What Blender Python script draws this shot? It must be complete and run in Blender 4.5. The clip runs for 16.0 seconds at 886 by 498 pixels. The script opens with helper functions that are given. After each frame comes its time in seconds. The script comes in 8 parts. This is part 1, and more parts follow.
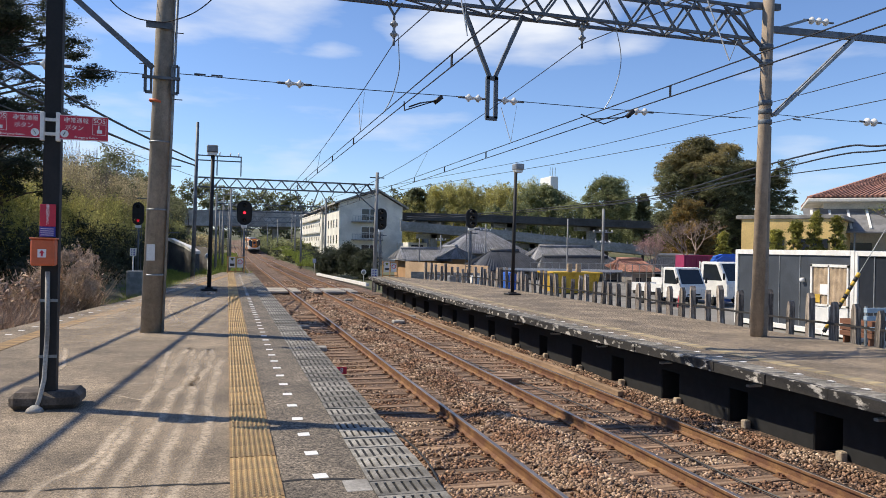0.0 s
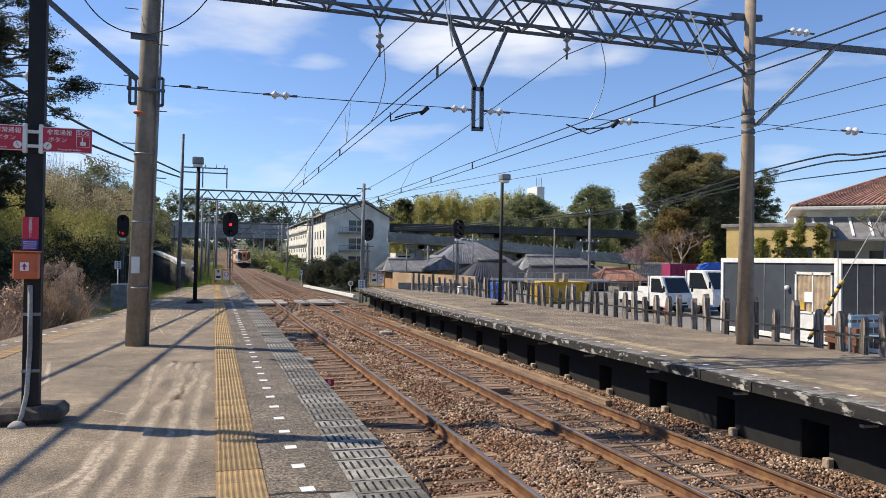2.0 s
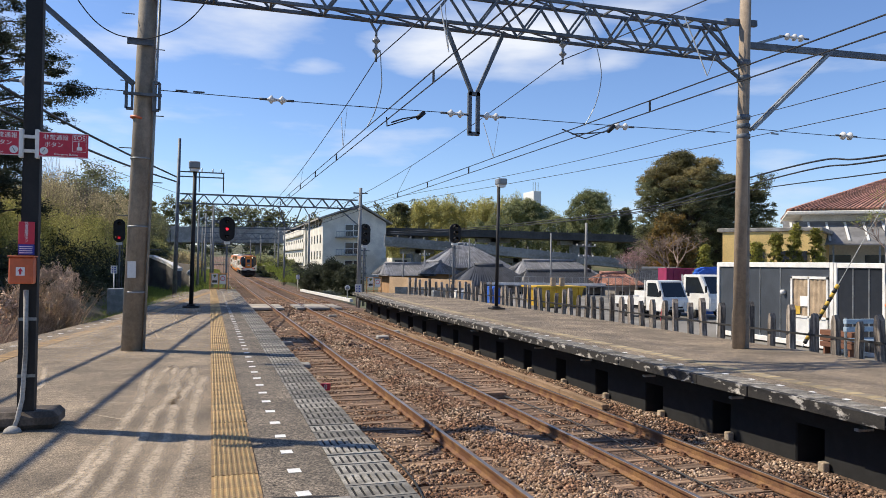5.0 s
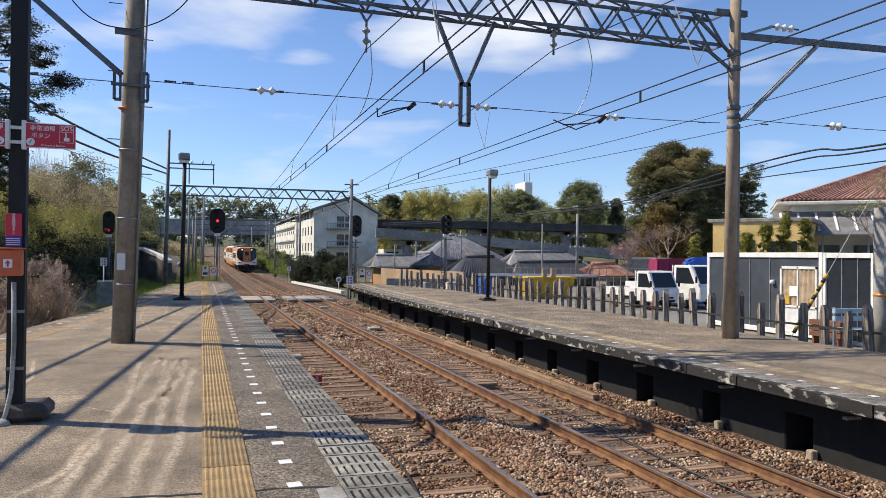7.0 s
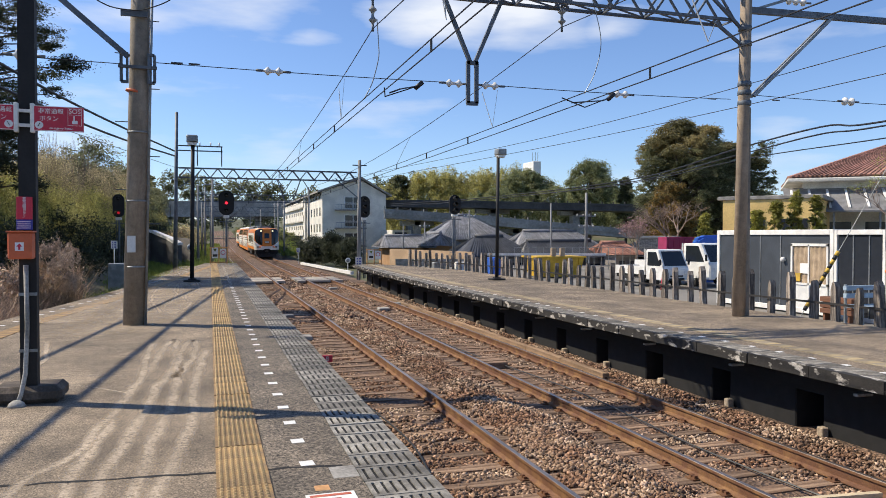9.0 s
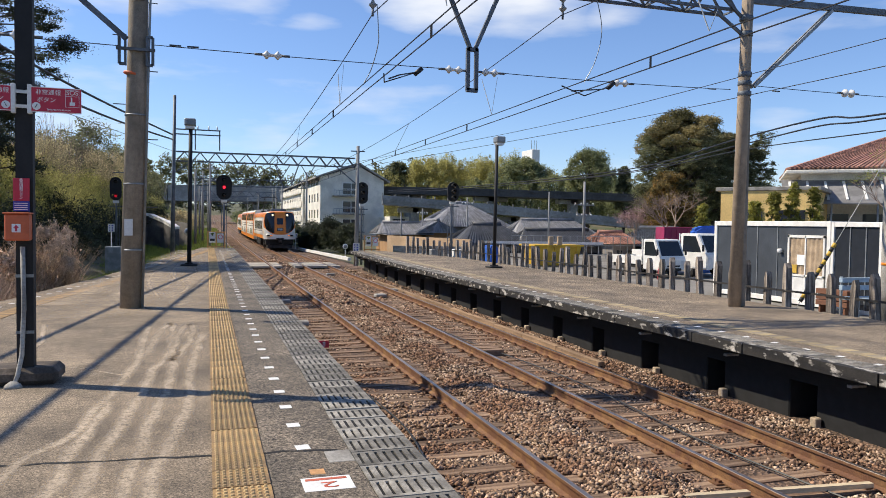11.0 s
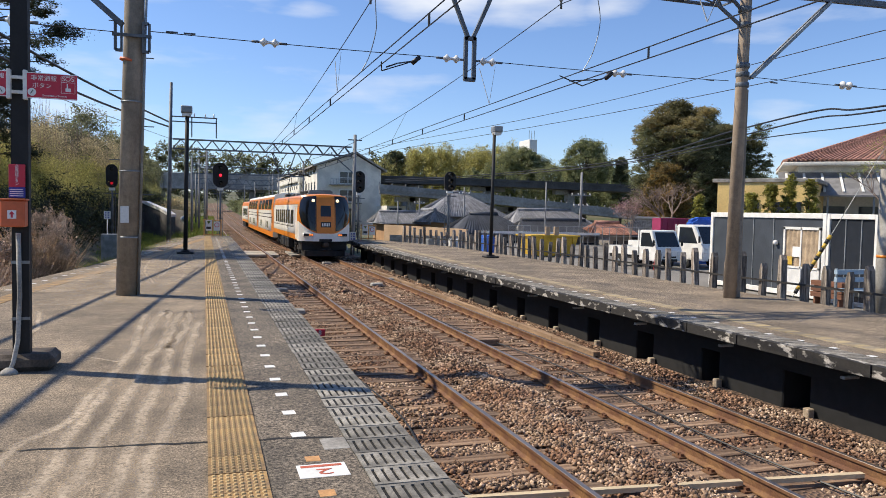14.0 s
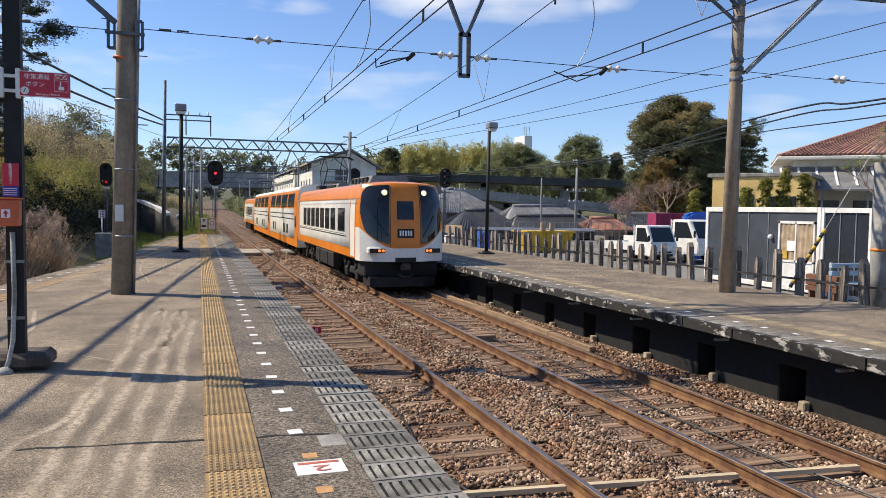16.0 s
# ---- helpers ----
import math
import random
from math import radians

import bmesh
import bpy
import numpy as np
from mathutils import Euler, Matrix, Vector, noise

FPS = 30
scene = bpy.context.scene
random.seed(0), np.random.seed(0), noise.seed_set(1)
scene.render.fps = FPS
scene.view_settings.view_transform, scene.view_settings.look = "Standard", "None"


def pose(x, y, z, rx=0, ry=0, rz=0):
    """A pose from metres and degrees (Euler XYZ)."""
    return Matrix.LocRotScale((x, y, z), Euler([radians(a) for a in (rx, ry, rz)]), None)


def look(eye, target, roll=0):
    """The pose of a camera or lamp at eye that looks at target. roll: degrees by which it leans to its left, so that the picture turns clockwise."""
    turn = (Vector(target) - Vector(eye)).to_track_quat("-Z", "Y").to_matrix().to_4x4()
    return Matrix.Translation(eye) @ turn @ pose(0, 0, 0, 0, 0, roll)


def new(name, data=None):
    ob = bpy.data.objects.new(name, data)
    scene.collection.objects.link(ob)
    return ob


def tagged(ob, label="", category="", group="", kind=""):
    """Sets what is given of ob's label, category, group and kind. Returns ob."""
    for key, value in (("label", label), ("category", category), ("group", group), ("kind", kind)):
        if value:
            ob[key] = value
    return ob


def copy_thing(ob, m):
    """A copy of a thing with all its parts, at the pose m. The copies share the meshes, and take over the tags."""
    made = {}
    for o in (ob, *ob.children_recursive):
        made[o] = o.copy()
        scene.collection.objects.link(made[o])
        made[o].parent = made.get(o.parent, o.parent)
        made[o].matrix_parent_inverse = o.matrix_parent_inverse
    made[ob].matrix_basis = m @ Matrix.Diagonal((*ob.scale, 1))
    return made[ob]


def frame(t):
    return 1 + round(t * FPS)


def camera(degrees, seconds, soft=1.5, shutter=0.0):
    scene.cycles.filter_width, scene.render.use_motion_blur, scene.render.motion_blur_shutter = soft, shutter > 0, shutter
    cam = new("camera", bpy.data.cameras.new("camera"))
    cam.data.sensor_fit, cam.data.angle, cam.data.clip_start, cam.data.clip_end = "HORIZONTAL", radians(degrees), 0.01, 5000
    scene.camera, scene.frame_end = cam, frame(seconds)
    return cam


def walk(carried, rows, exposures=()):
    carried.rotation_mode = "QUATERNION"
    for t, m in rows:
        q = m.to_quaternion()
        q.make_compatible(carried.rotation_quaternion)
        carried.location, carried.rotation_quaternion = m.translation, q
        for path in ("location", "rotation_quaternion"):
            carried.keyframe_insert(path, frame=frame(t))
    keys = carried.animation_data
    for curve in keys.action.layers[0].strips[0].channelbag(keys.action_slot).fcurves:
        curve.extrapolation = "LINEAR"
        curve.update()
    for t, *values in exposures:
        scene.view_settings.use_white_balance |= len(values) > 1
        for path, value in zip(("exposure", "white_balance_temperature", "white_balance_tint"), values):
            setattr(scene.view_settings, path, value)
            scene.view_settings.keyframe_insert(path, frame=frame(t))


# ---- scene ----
cam = camera(62, 16.0, 0.6)


def held(t, x, y, z, turn, tilt, lean):
    a, b = radians(turn), radians(tilt)
    way = Vector((math.sin(a) * math.cos(b), math.cos(a) * math.cos(b), math.sin(b)))
    eye = Vector((x, y, z))
    return t, look(eye, eye + way, lean)


walk(cam, [held(*r) for r in (
    (0.0, 0.000, 0.000, 2.700, 16.26, -0.02, 1.13), (0.5, 0.007, -0.005, 2.697, 16.48, 0.39, 1.02),
    (1.0, 0.009, 0.000, 2.697, 16.77, 0.66, 0.98), (1.5, 0.005, 0.000, 2.697, 17.08, 0.82, 0.85),
    (2.0, 0.005, 0.004, 2.697, 17.24, 0.82, 0.72), (2.5, 0.004, -0.005, 2.696, 17.23, 0.82, 0.64),
    (3.0, 0.002, -0.006, 2.701, 17.19, 0.73, 0.68), (3.5, 0.004, -0.010, 2.698, 17.14, 0.79, 0.66),
    (4.0, 0.004, -0.018, 2.703, 17.20, 1.34, 0.57), (6.5, 0.017, -0.012, 2.693, 18.04, 0.67, 0.70),
    (7.0, 0.018, -0.010, 2.693, 18.15, 0.50, 0.52), (7.5, 0.020, 0.000, 2.689, 18.05, 0.07, 0.42),
    (8.0, 0.021, -0.005, 2.689, 17.95, -0.34, 0.21), (8.5, 0.018, -0.001, 2.688, 17.71, -0.70, -0.13),
    (9.0, 0.016, 0.002, 2.688, 17.49, -1.04, 0.05), (11.5, 0.016, 0.000, 2.683, 17.84, -2.06, 0.93),
    (12.0, 0.014, 0.001, 2.686, 18.03, -2.00, 0.99), (12.5, 0.014, -0.001, 2.679, 18.10, -2.23, 1.04),
    (13.0, 0.016, 0.004, 2.676, 18.08, -2.56, 1.19), (13.5, 0.018, 0.002, 2.675, 18.03, -2.82, 1.16),
    (14.0, 0.017, -0.010, 2.680, 17.96, -2.83, 1.16), (14.5, 0.020, -0.026, 2.679, 17.99, -2.77, 0.93),
    (15.0, 0.025, -0.026, 2.677, 18.01, -2.73, 0.74), (15.5, 0.025, -0.031, 2.676, 18.12, -2.79, 0.74),
    (16.0, 0.018, -0.011, 2.675, 18.29, -3.08, 0.77))])

# ---- light ----
SUN_EL, SUN_AZ = radians(46), radians(-63)
scene.view_settings.exposure = 0.25
world = bpy.data.worlds.new("sky")
scene.world = world
world.use_nodes = True
wt = world.node_tree
wt.nodes.clear()
w_out = wt.nodes.new("ShaderNodeOutputWorld")
w_bg = wt.nodes.new("ShaderNodeBackground")
w_sky = wt.nodes.new("ShaderNodeTexSky")
w_sky.sky_type = "NISHITA"
w_sky.sun_disc = False
w_sky.sun_elevation, w_sky.sun_rotation = SUN_EL, SUN_AZ
w_sky.air_density, w_sky.dust_density, w_sky.ozone_density = 1.0, 0.15, 4.5
w_tc = wt.nodes.new("ShaderNodeTexCoord")
w_map = wt.nodes.new("ShaderNodeMapping")
w_map.inputs["Location"].default_value = (0.35, 0.2, 0.1)
w_map.inputs["Scale"].default_value = (1.6, 1.6, 6.5)
w_noise = wt.nodes.new("ShaderNodeTexNoise")
w_noise.inputs["Scale"].default_value = 2.6
w_noise.inputs["Detail"].default_value = 7
w_noise.inputs["Roughness"].default_value = 0.5
w_ramp = wt.nodes.new("ShaderNodeValToRGB")
w_ramp.color_ramp.elements[0].position, w_ramp.color_ramp.elements[1].position = 0.58, 0.90
w_mix = wt.nodes.new("ShaderNodeMixRGB")
w_mix.inputs["Color2"].default_value = (6.2, 6.5, 7.1, 1)
wt.links.new(w_tc.outputs["Generated"], w_map.inputs["Vector"])
wt.links.new(w_map.outputs["Vector"], w_noise.inputs["Vector"])
# banks of cloud: direction, half width in degrees, thickness
CLOUDS = (((0.040, 0.955, 0.295), 7.5, 1.00),
          ((0.126, 0.959, 0.254), 3.2, 0.80),
          ((0.274, 0.918, 0.287), 6.5, 1.00),
          ((0.397, 0.872, 0.287), 6.0, 0.95),
          ((0.487, 0.831, 0.270), 3.2, 0.75),
          ((0.358, 0.911, 0.204), 1.5, 0.90),
          ((0.656, 0.719, 0.230), 5.0, 0.45),
          ((-0.054, 0.964, 0.259), 4.0, 0.60),
          ((0.665, 0.736, 0.129), 3.0, 0.45),
          ((0.509, 0.792, 0.338), 6.0, 0.70),
          ((0.159, 0.907, 0.391), 9.0, 0.80))
w_sum = None
for way, half, thick in CLOUDS:
    w_squash = wt.nodes.new("ShaderNodeVectorMath")
    w_squash.operation = "SUBTRACT"
    wt.links.new(w_tc.outputs["Generated"], w_squash.inputs[0])
    w_squash.inputs[1].default_value = way
    w_flat = wt.nodes.new("ShaderNodeVectorMath")
    w_flat.operation = "MULTIPLY"
    wt.links.new(w_squash.outputs["Vector"], w_flat.inputs[0])
    w_flat.inputs[1].default_value = (1, 1, 2.3)
    w_len = wt.nodes.new("ShaderNodeVectorMath")
    w_len.operation = "LENGTH"
    wt.links.new(w_flat.outputs["Vector"], w_len.inputs[0])
    w_fall = wt.nodes.new("ShaderNodeMapRange")
    w_fall.interpolation_type = "SMOOTHSTEP"
    w_fall.inputs["From Min"].default_value, w_fall.inputs["From Max"].default_value = 0.0, math.sin(radians(half)) * 1.5
    w_fall.inputs["To Min"].default_value, w_fall.inputs["To Max"].default_value = thick, 0.0
    wt.links.new(w_len.outputs["Value"], w_fall.inputs["Value"])
    if w_sum is None:
        w_sum = w_fall.outputs["Result"]
    else:
        w_max = wt.nodes.new("ShaderNodeMath")
        w_max.operation = "MAXIMUM"
        wt.links.new(w_sum, w_max.inputs[0])
        wt.links.new(w_fall.outputs["Result"], w_max.inputs[1])
        w_sum = w_max.outputs[0]
w_lift = wt.nodes.new("ShaderNodeMath")
w_lift.operation = "MULTIPLY_ADD"
w_lift.inputs[1].default_value = 0.30
wt.links.new(w_sum, w_lift.inputs[0])
wt.links.new(w_noise.outputs["Fac"], w_lift.inputs[2])
wt.links.new(w_lift.outputs[0], w_ramp.inputs["Fac"])
wt.links.new(w_ramp.outputs["Color"], w_mix.inputs["Fac"])
w_tint = wt.nodes.new("ShaderNodeMixRGB")
w_tint.blend_type = "MULTIPLY"
w_tint.inputs["Fac"].default_value = 1
w_tint.inputs["Color2"].default_value = (0.94, 0.975, 1.12, 1)
wt.links.new(w_sky.outputs["Color"], w_tint.inputs["Color1"])
wt.links.new(w_tint.outputs["Color"], w_mix.inputs["Color1"])
wt.links.new(w_mix.outputs["Color"], w_bg.inputs["Color"])
w_bg.inputs["Strength"].default_value = 0.12
wt.links.new(w_bg.outputs["Background"], w_out.inputs["Surface"])

sun = new("sun", bpy.data.lights.new("sun", "SUN"))
sun.data.energy, sun.data.angle, sun.data.color = 5.0, radians(0.53), (1.0, 0.89, 0.72)
sun_way = Vector((math.sin(SUN_AZ) * math.cos(SUN_EL), math.cos(SUN_AZ) * math.cos(SUN_EL), math.sin(SUN_EL)))
sun.matrix_world = look(sun_way * 50, (0, 0, 0))

# ---- materials ----


def mat(name, color, rough=0.7, metal=0.0, scale=6.0, vary=0.35, fine=60.0, bump=0.2, second=None, spread=(0.42, 0.62),
        stretch=(1, 1, 1), island=0.0, per_object=0.0, emit=None, voronoi=0.0, depth=0.01):
    """A node material: base colour with two scales of variation, roughness wear and relief, in metres."""
    m = bpy.data.materials.new(name)
    m.use_nodes = True
    nt = m.node_tree
    b = nt.nodes["Principled BSDF"]
    b.inputs["Roughness"].default_value, b.inputs["Metallic"].default_value = rough, metal
    if emit:
        b.inputs["Emission Color"].default_value = (*emit[:3], 1)
        b.inputs["Emission Strength"].default_value = emit[3]
    tc = nt.nodes.new("ShaderNodeTexCoord")
    mp = nt.nodes.new("ShaderNodeMapping")
    mp.inputs["Scale"].default_value = stretch
    nt.links.new(tc.outputs["Object"], mp.inputs["Vector"])
    n1 = nt.nodes.new("ShaderNodeTexNoise")
    n1.inputs["Scale"].default_value, n1.inputs["Detail"].default_value = scale, 5
    n2 = nt.nodes.new("ShaderNodeTexNoise")
    n2.inputs["Scale"].default_value, n2.inputs["Detail"].default_value = fine, 3
    for n in (n1, n2):
        nt.links.new(mp.outputs["Vector"], n.inputs["Vector"])
    ramp = nt.nodes.new("ShaderNodeValToRGB")
    ramp.color_ramp.elements[0].position, ramp.color_ramp.elements[1].position = spread
    dark = second or tuple(c * (1 - vary) for c in color)
    ramp.color_ramp.elements[0].color, ramp.color_ramp.elements[1].color = (*dark, 1), (*color, 1)
    nt.links.new(n1.outputs["Fac"], ramp.inputs["Fac"])
    mul = nt.nodes.new("ShaderNodeMixRGB")
    mul.blend_type = "MULTIPLY"
    mul.inputs["Fac"].default_value = min(1.0, vary * 1.3)
    r2 = nt.nodes.new("ShaderNodeValToRGB")
    r2.color_ramp.elements[0].position, r2.color_ramp.elements[1].position = 0.3, 0.65
    r2.color_ramp.elements[0].color, r2.color_ramp.elements[1].color = (0.45, 0.45, 0.45, 1), (1.15, 1.15, 1.15, 1)
    nt.links.new(n2.outputs["Fac"], r2.inputs["Fac"])
    nt.links.new(ramp.outputs["Color"], mul.inputs["Color1"])
    nt.links.new(r2.outputs["Color"], mul.inputs["Color2"])
    last = mul.outputs["Color"]
    height = n2.outputs["Fac"]
    if voronoi:
        vo = nt.nodes.new("ShaderNodeTexVoronoi")
        vo.inputs["Scale"].default_value = voronoi
        nt.links.new(mp.outputs["Vector"], vo.inputs["Vector"])
        vm = nt.nodes.new("ShaderNodeMixRGB")
        vm.blend_type = "MULTIPLY"
        vm.inputs["Fac"].default_value = 0.75
        vr = nt.nodes.new("ShaderNodeSeparateColor")
        nt.links.new(vo.outputs["Color"], vr.inputs["Color"])
        mr = nt.nodes.new("ShaderNodeMapRange")
        mr.inputs["To Min"].default_value, mr.inputs["To Max"].default_value = 0.35, 1.5
        nt.links.new(vr.outputs["Red"], mr.inputs["Value"])
        nt.links.new(last, vm.inputs["Color1"])
        nt.links.new(mr.outputs["Result"], vm.inputs["Color2"])
        last, height = vm.outputs["Color"], vo.outputs["Distance"]
    for amount, source in ((island, "geo"), (per_object, "obj")):
        if amount:
            if source == "geo":
                rnd = nt.nodes.new("ShaderNodeNewGeometry").outputs["Random Per Island"]
            else:
                rnd = nt.nodes.new("ShaderNodeObjectInfo").outputs["Random"]
            mr = nt.nodes.new("ShaderNodeMapRange")
            mr.inputs["To Min"].default_value, mr.inputs["To Max"].default_value = 1 - amount, 1 + amount
            nt.links.new(rnd, mr.inputs["Value"])
            im = nt.nodes.new("ShaderNodeMixRGB")
            im.blend_type = "MULTIPLY"
            im.inputs["Fac"].default_value = 1
            nt.links.new(last, im.inputs["Color1"])
            nt.links.new(mr.outputs["Result"], im.inputs["Color2"])
            last = im.outputs["Color"]
    nt.links.new(last, b.inputs["Base Color"])
    if bump:
        bp = nt.nodes.new("ShaderNodeBump")
        bp.inputs["Strength"].default_value, bp.inputs["Distance"].default_value = bump, depth
        nt.links.new(height, bp.inputs["Height"])
        nt.links.new(bp.outputs["Normal"], b.inputs["Normal"])
    return m


M = {}
M["asphalt_strip"] = mat("platform_asphalt_strip", (0.175, 0.142, 0.105), 0.9, scale=1.6, vary=0.6, fine=70, bump=0.7, second=(0.095, 0.079, 0.06), spread=(0.35, 0.68), depth=0.003)
M["asphalt"] = mat("platform_asphalt", (0.28, 0.218, 0.15), 0.9, scale=0.9, vary=0.7, fine=75, bump=0.6, second=(0.14, 0.11, 0.077), spread=(0.35, 0.68), depth=0.002)
M["concrete"] = mat("concrete", (0.42, 0.40, 0.36), 0.9, scale=2.2, vary=0.4, fine=45, bump=0.3, second=(0.24, 0.225, 0.20))
M["pole_concrete"] = mat("pole_concrete", (0.40, 0.31, 0.225), 0.85, scale=1.6, vary=0.3, fine=70, bump=0.15, stretch=(3, 3, 0.5))
M["pole_grey"] = mat("pole_grey_concrete", (0.34, 0.285, 0.22), 0.85, scale=1.6, vary=0.3, fine=70, bump=0.15, stretch=(3, 3, 0.5))
M["pole_pale"] = mat("pale_grey_pole", (0.30, 0.30, 0.295), 0.8, scale=1.6, vary=0.3, fine=70, bump=0.1, stretch=(3, 3, 0.5))
M["edge_concrete"] = mat("stained_edge_concrete", (0.50, 0.46, 0.40), 0.9, scale=4.0, vary=0.5, fine=40, bump=0.4, second=(0.028, 0.025, 0.022), spread=(0.545, 0.63), stretch=(1.8, 1, 2.2))
M["block"] = mat("tan_concrete_block", (0.48, 0.38, 0.27), 0.9, scale=5, vary=0.3, fine=40, bump=0.2)
# Near-black tone: the shade below a platform edge is put into the colour.
M["dark_wall"] = mat("shade_toned_wall", (0.026, 0.023, 0.021), 0.95, scale=1.5, vary=0.5, fine=30, bump=0.3)
M["yellow_dot"] = mat("worn_yellow_dot", (0.60, 0.415, 0.19), 0.7, scale=3.0, vary=0.3, fine=80, bump=0.1, per_object=0.2)
M["yellow_tile"] = mat("yellow_tactile", (0.40, 0.245, 0.09), 0.75, scale=3.0, vary=0.35, fine=80, bump=0.15, second=(0.25, 0.16, 0.075), per_object=0.2)
M["grate"] = mat("grate_concrete", (0.27, 0.25, 0.215), 0.85, scale=5, vary=0.4, fine=90, bump=0.25, per_object=0.4)
# Black for the platform crack, and for shade painted under panels and overhang.
M["black"] = mat("crack_and_shade_black", (0.012, 0.012, 0.012), 0.9, vary=0.3, bump=0)
M["ballast"] = mat("ballast_bed", (0.26, 0.165, 0.11), 0.95, scale=1.2, vary=0.45, fine=30, bump=1.0, voronoi=18, depth=0.05)
M["stone"] = mat("ballast_stone", (0.36, 0.262, 0.182), 0.9, scale=1.1, vary=0.45, fine=40, bump=0.2, second=(0.21, 0.118, 0.07), island=0.0)
M["sleeper"] = mat("old_sleeper_wood", (0.31, 0.205, 0.13), 0.9, scale=3, vary=0.5, fine=50, bump=0.5, second=(0.15, 0.09, 0.055), stretch=(0.35, 4, 2), per_object=0.35)
M["rail"] = mat("rusty_rail", (0.26, 0.14, 0.06), 0.75, 0.25, scale=4, vary=0.4, fine=50, bump=0.2, second=(0.16, 0.075, 0.04))
M["rail_top"] = mat("worn_rail_head", (0.42, 0.34, 0.28), 0.38, 0.85, scale=3, vary=0.3, fine=30, bump=0.05, stretch=(1, 0.2, 1))
M["ground"] = mat("earth", (0.13, 0.115, 0.065), 0.95, scale=0.25, vary=0.4, fine=6, bump=0.4, second=(0.075, 0.09, 0.035), depth=0.05)
M["lot"] = mat("parking_asphalt", (0.24, 0.225, 0.20), 0.95, scale=0.4, vary=0.3, fine=20, bump=0.2)
M["steel_grey"] = mat("galvanised_steel", (0.34, 0.36, 0.37), 0.55, 0.6, scale=3, vary=0.3, fine=40, bump=0.05)
M["steel_dark"] = mat("weathered_girder", (0.155, 0.175, 0.20), 0.6, 0.3, scale=2.5, vary=0.35, fine=30, bump=0.08)
M["black_paint"] = mat("black_painted_steel", (0.014, 0.013, 0.013), 0.7, 0.0, scale=4, vary=0.4, fine=40, bump=0.05)
M["wire"] = mat("wire", (0.035, 0.036, 0.04), 0.5, 0.5, vary=0.2, bump=0)
M["porcelain"] = mat("porcelain", (0.74, 0.74, 0.72), 0.25, vary=0.12, bump=0)
M["grey_glaze"] = mat("grey_glazed_porcelain", (0.30, 0.31, 0.32), 0.3, vary=0.15, bump=0)
M["white_paint"] = mat("white_paint", (0.80, 0.79, 0.75), 0.6, scale=3, vary=0.15, fine=40, bump=0.05)
M["red_sign"] = mat("red_sign_face", (0.60, 0.022, 0.055), 0.4, scale=2, vary=0.12, fine=20, bump=0)
M["white_print"] = mat("white_print", (0.85, 0.82, 0.80), 0.5, vary=0.05, bump=0)
M["black_print"] = mat("black_print", (0.02, 0.02, 0.02), 0.5, vary=0.1, bump=0)
M["orange_box"] = mat("orange_box_paint", (0.62, 0.13, 0.045), 0.5, scale=3, vary=0.15, fine=30, bump=0.03)
M["blue_print"] = mat("blue_print", (0.03, 0.045, 0.32), 0.5, vary=0.1, bump=0)
M["train_white"] = mat("train_ivory_paint", (0.88, 0.85, 0.77), 0.32, scale=1.2, vary=0.10, fine=12, bump=0)
M["train_orange"] = mat("train_orange_paint", (0.80, 0.24, 0.018), 0.32, scale=1.2, vary=0.12, fine=12, bump=0)
M["train_grey"] = mat("train_roof_grey", (0.24, 0.235, 0.23), 0.6, scale=1.5, vary=0.3, fine=15, bump=0.05)
M["underframe"] = mat("underframe_grime", (0.035, 0.032, 0.03), 0.7, 0.2, scale=3, vary=0.5, fine=25, bump=0.1)
M["wheel"] = mat("wheel_steel", (0.10, 0.08, 0.065), 0.5, 0.7, scale=4, vary=0.3, bump=0.05)
M["train_glass"] = mat("dark_train_glass", (0.012, 0.013, 0.016), 0.06, scale=2, vary=0.2, bump=0)
M["lamp_on"] = mat("headlamp_on", (0.9, 0.85, 0.7), 0.3, vary=0.05, bump=0, emit=(1.0, 0.76, 0.40, 1.1))
M["lamp_red"] = mat("signal_red_on", (0.6, 0.02, 0.03), 0.3, vary=0.05, bump=0, emit=(1.0, 0.02, 0.045, 2.2))
M["lamp_dim"] = mat("signal_red_dim", (0.4, 0.02, 0.03), 0.3, vary=0.05, bump=0, emit=(1.0, 0.02, 0.045, 0.35))
M["lamp_amber"] = mat("marker_amber", (0.8, 0.2, 0.03), 0.3, vary=0.05, bump=0, emit=(1.0, 0.25, 0.06, 1.0))
M["lens_dark"] = mat("dark_lens", (0.02, 0.02, 0.022), 0.15, vary=0.1, bump=0)


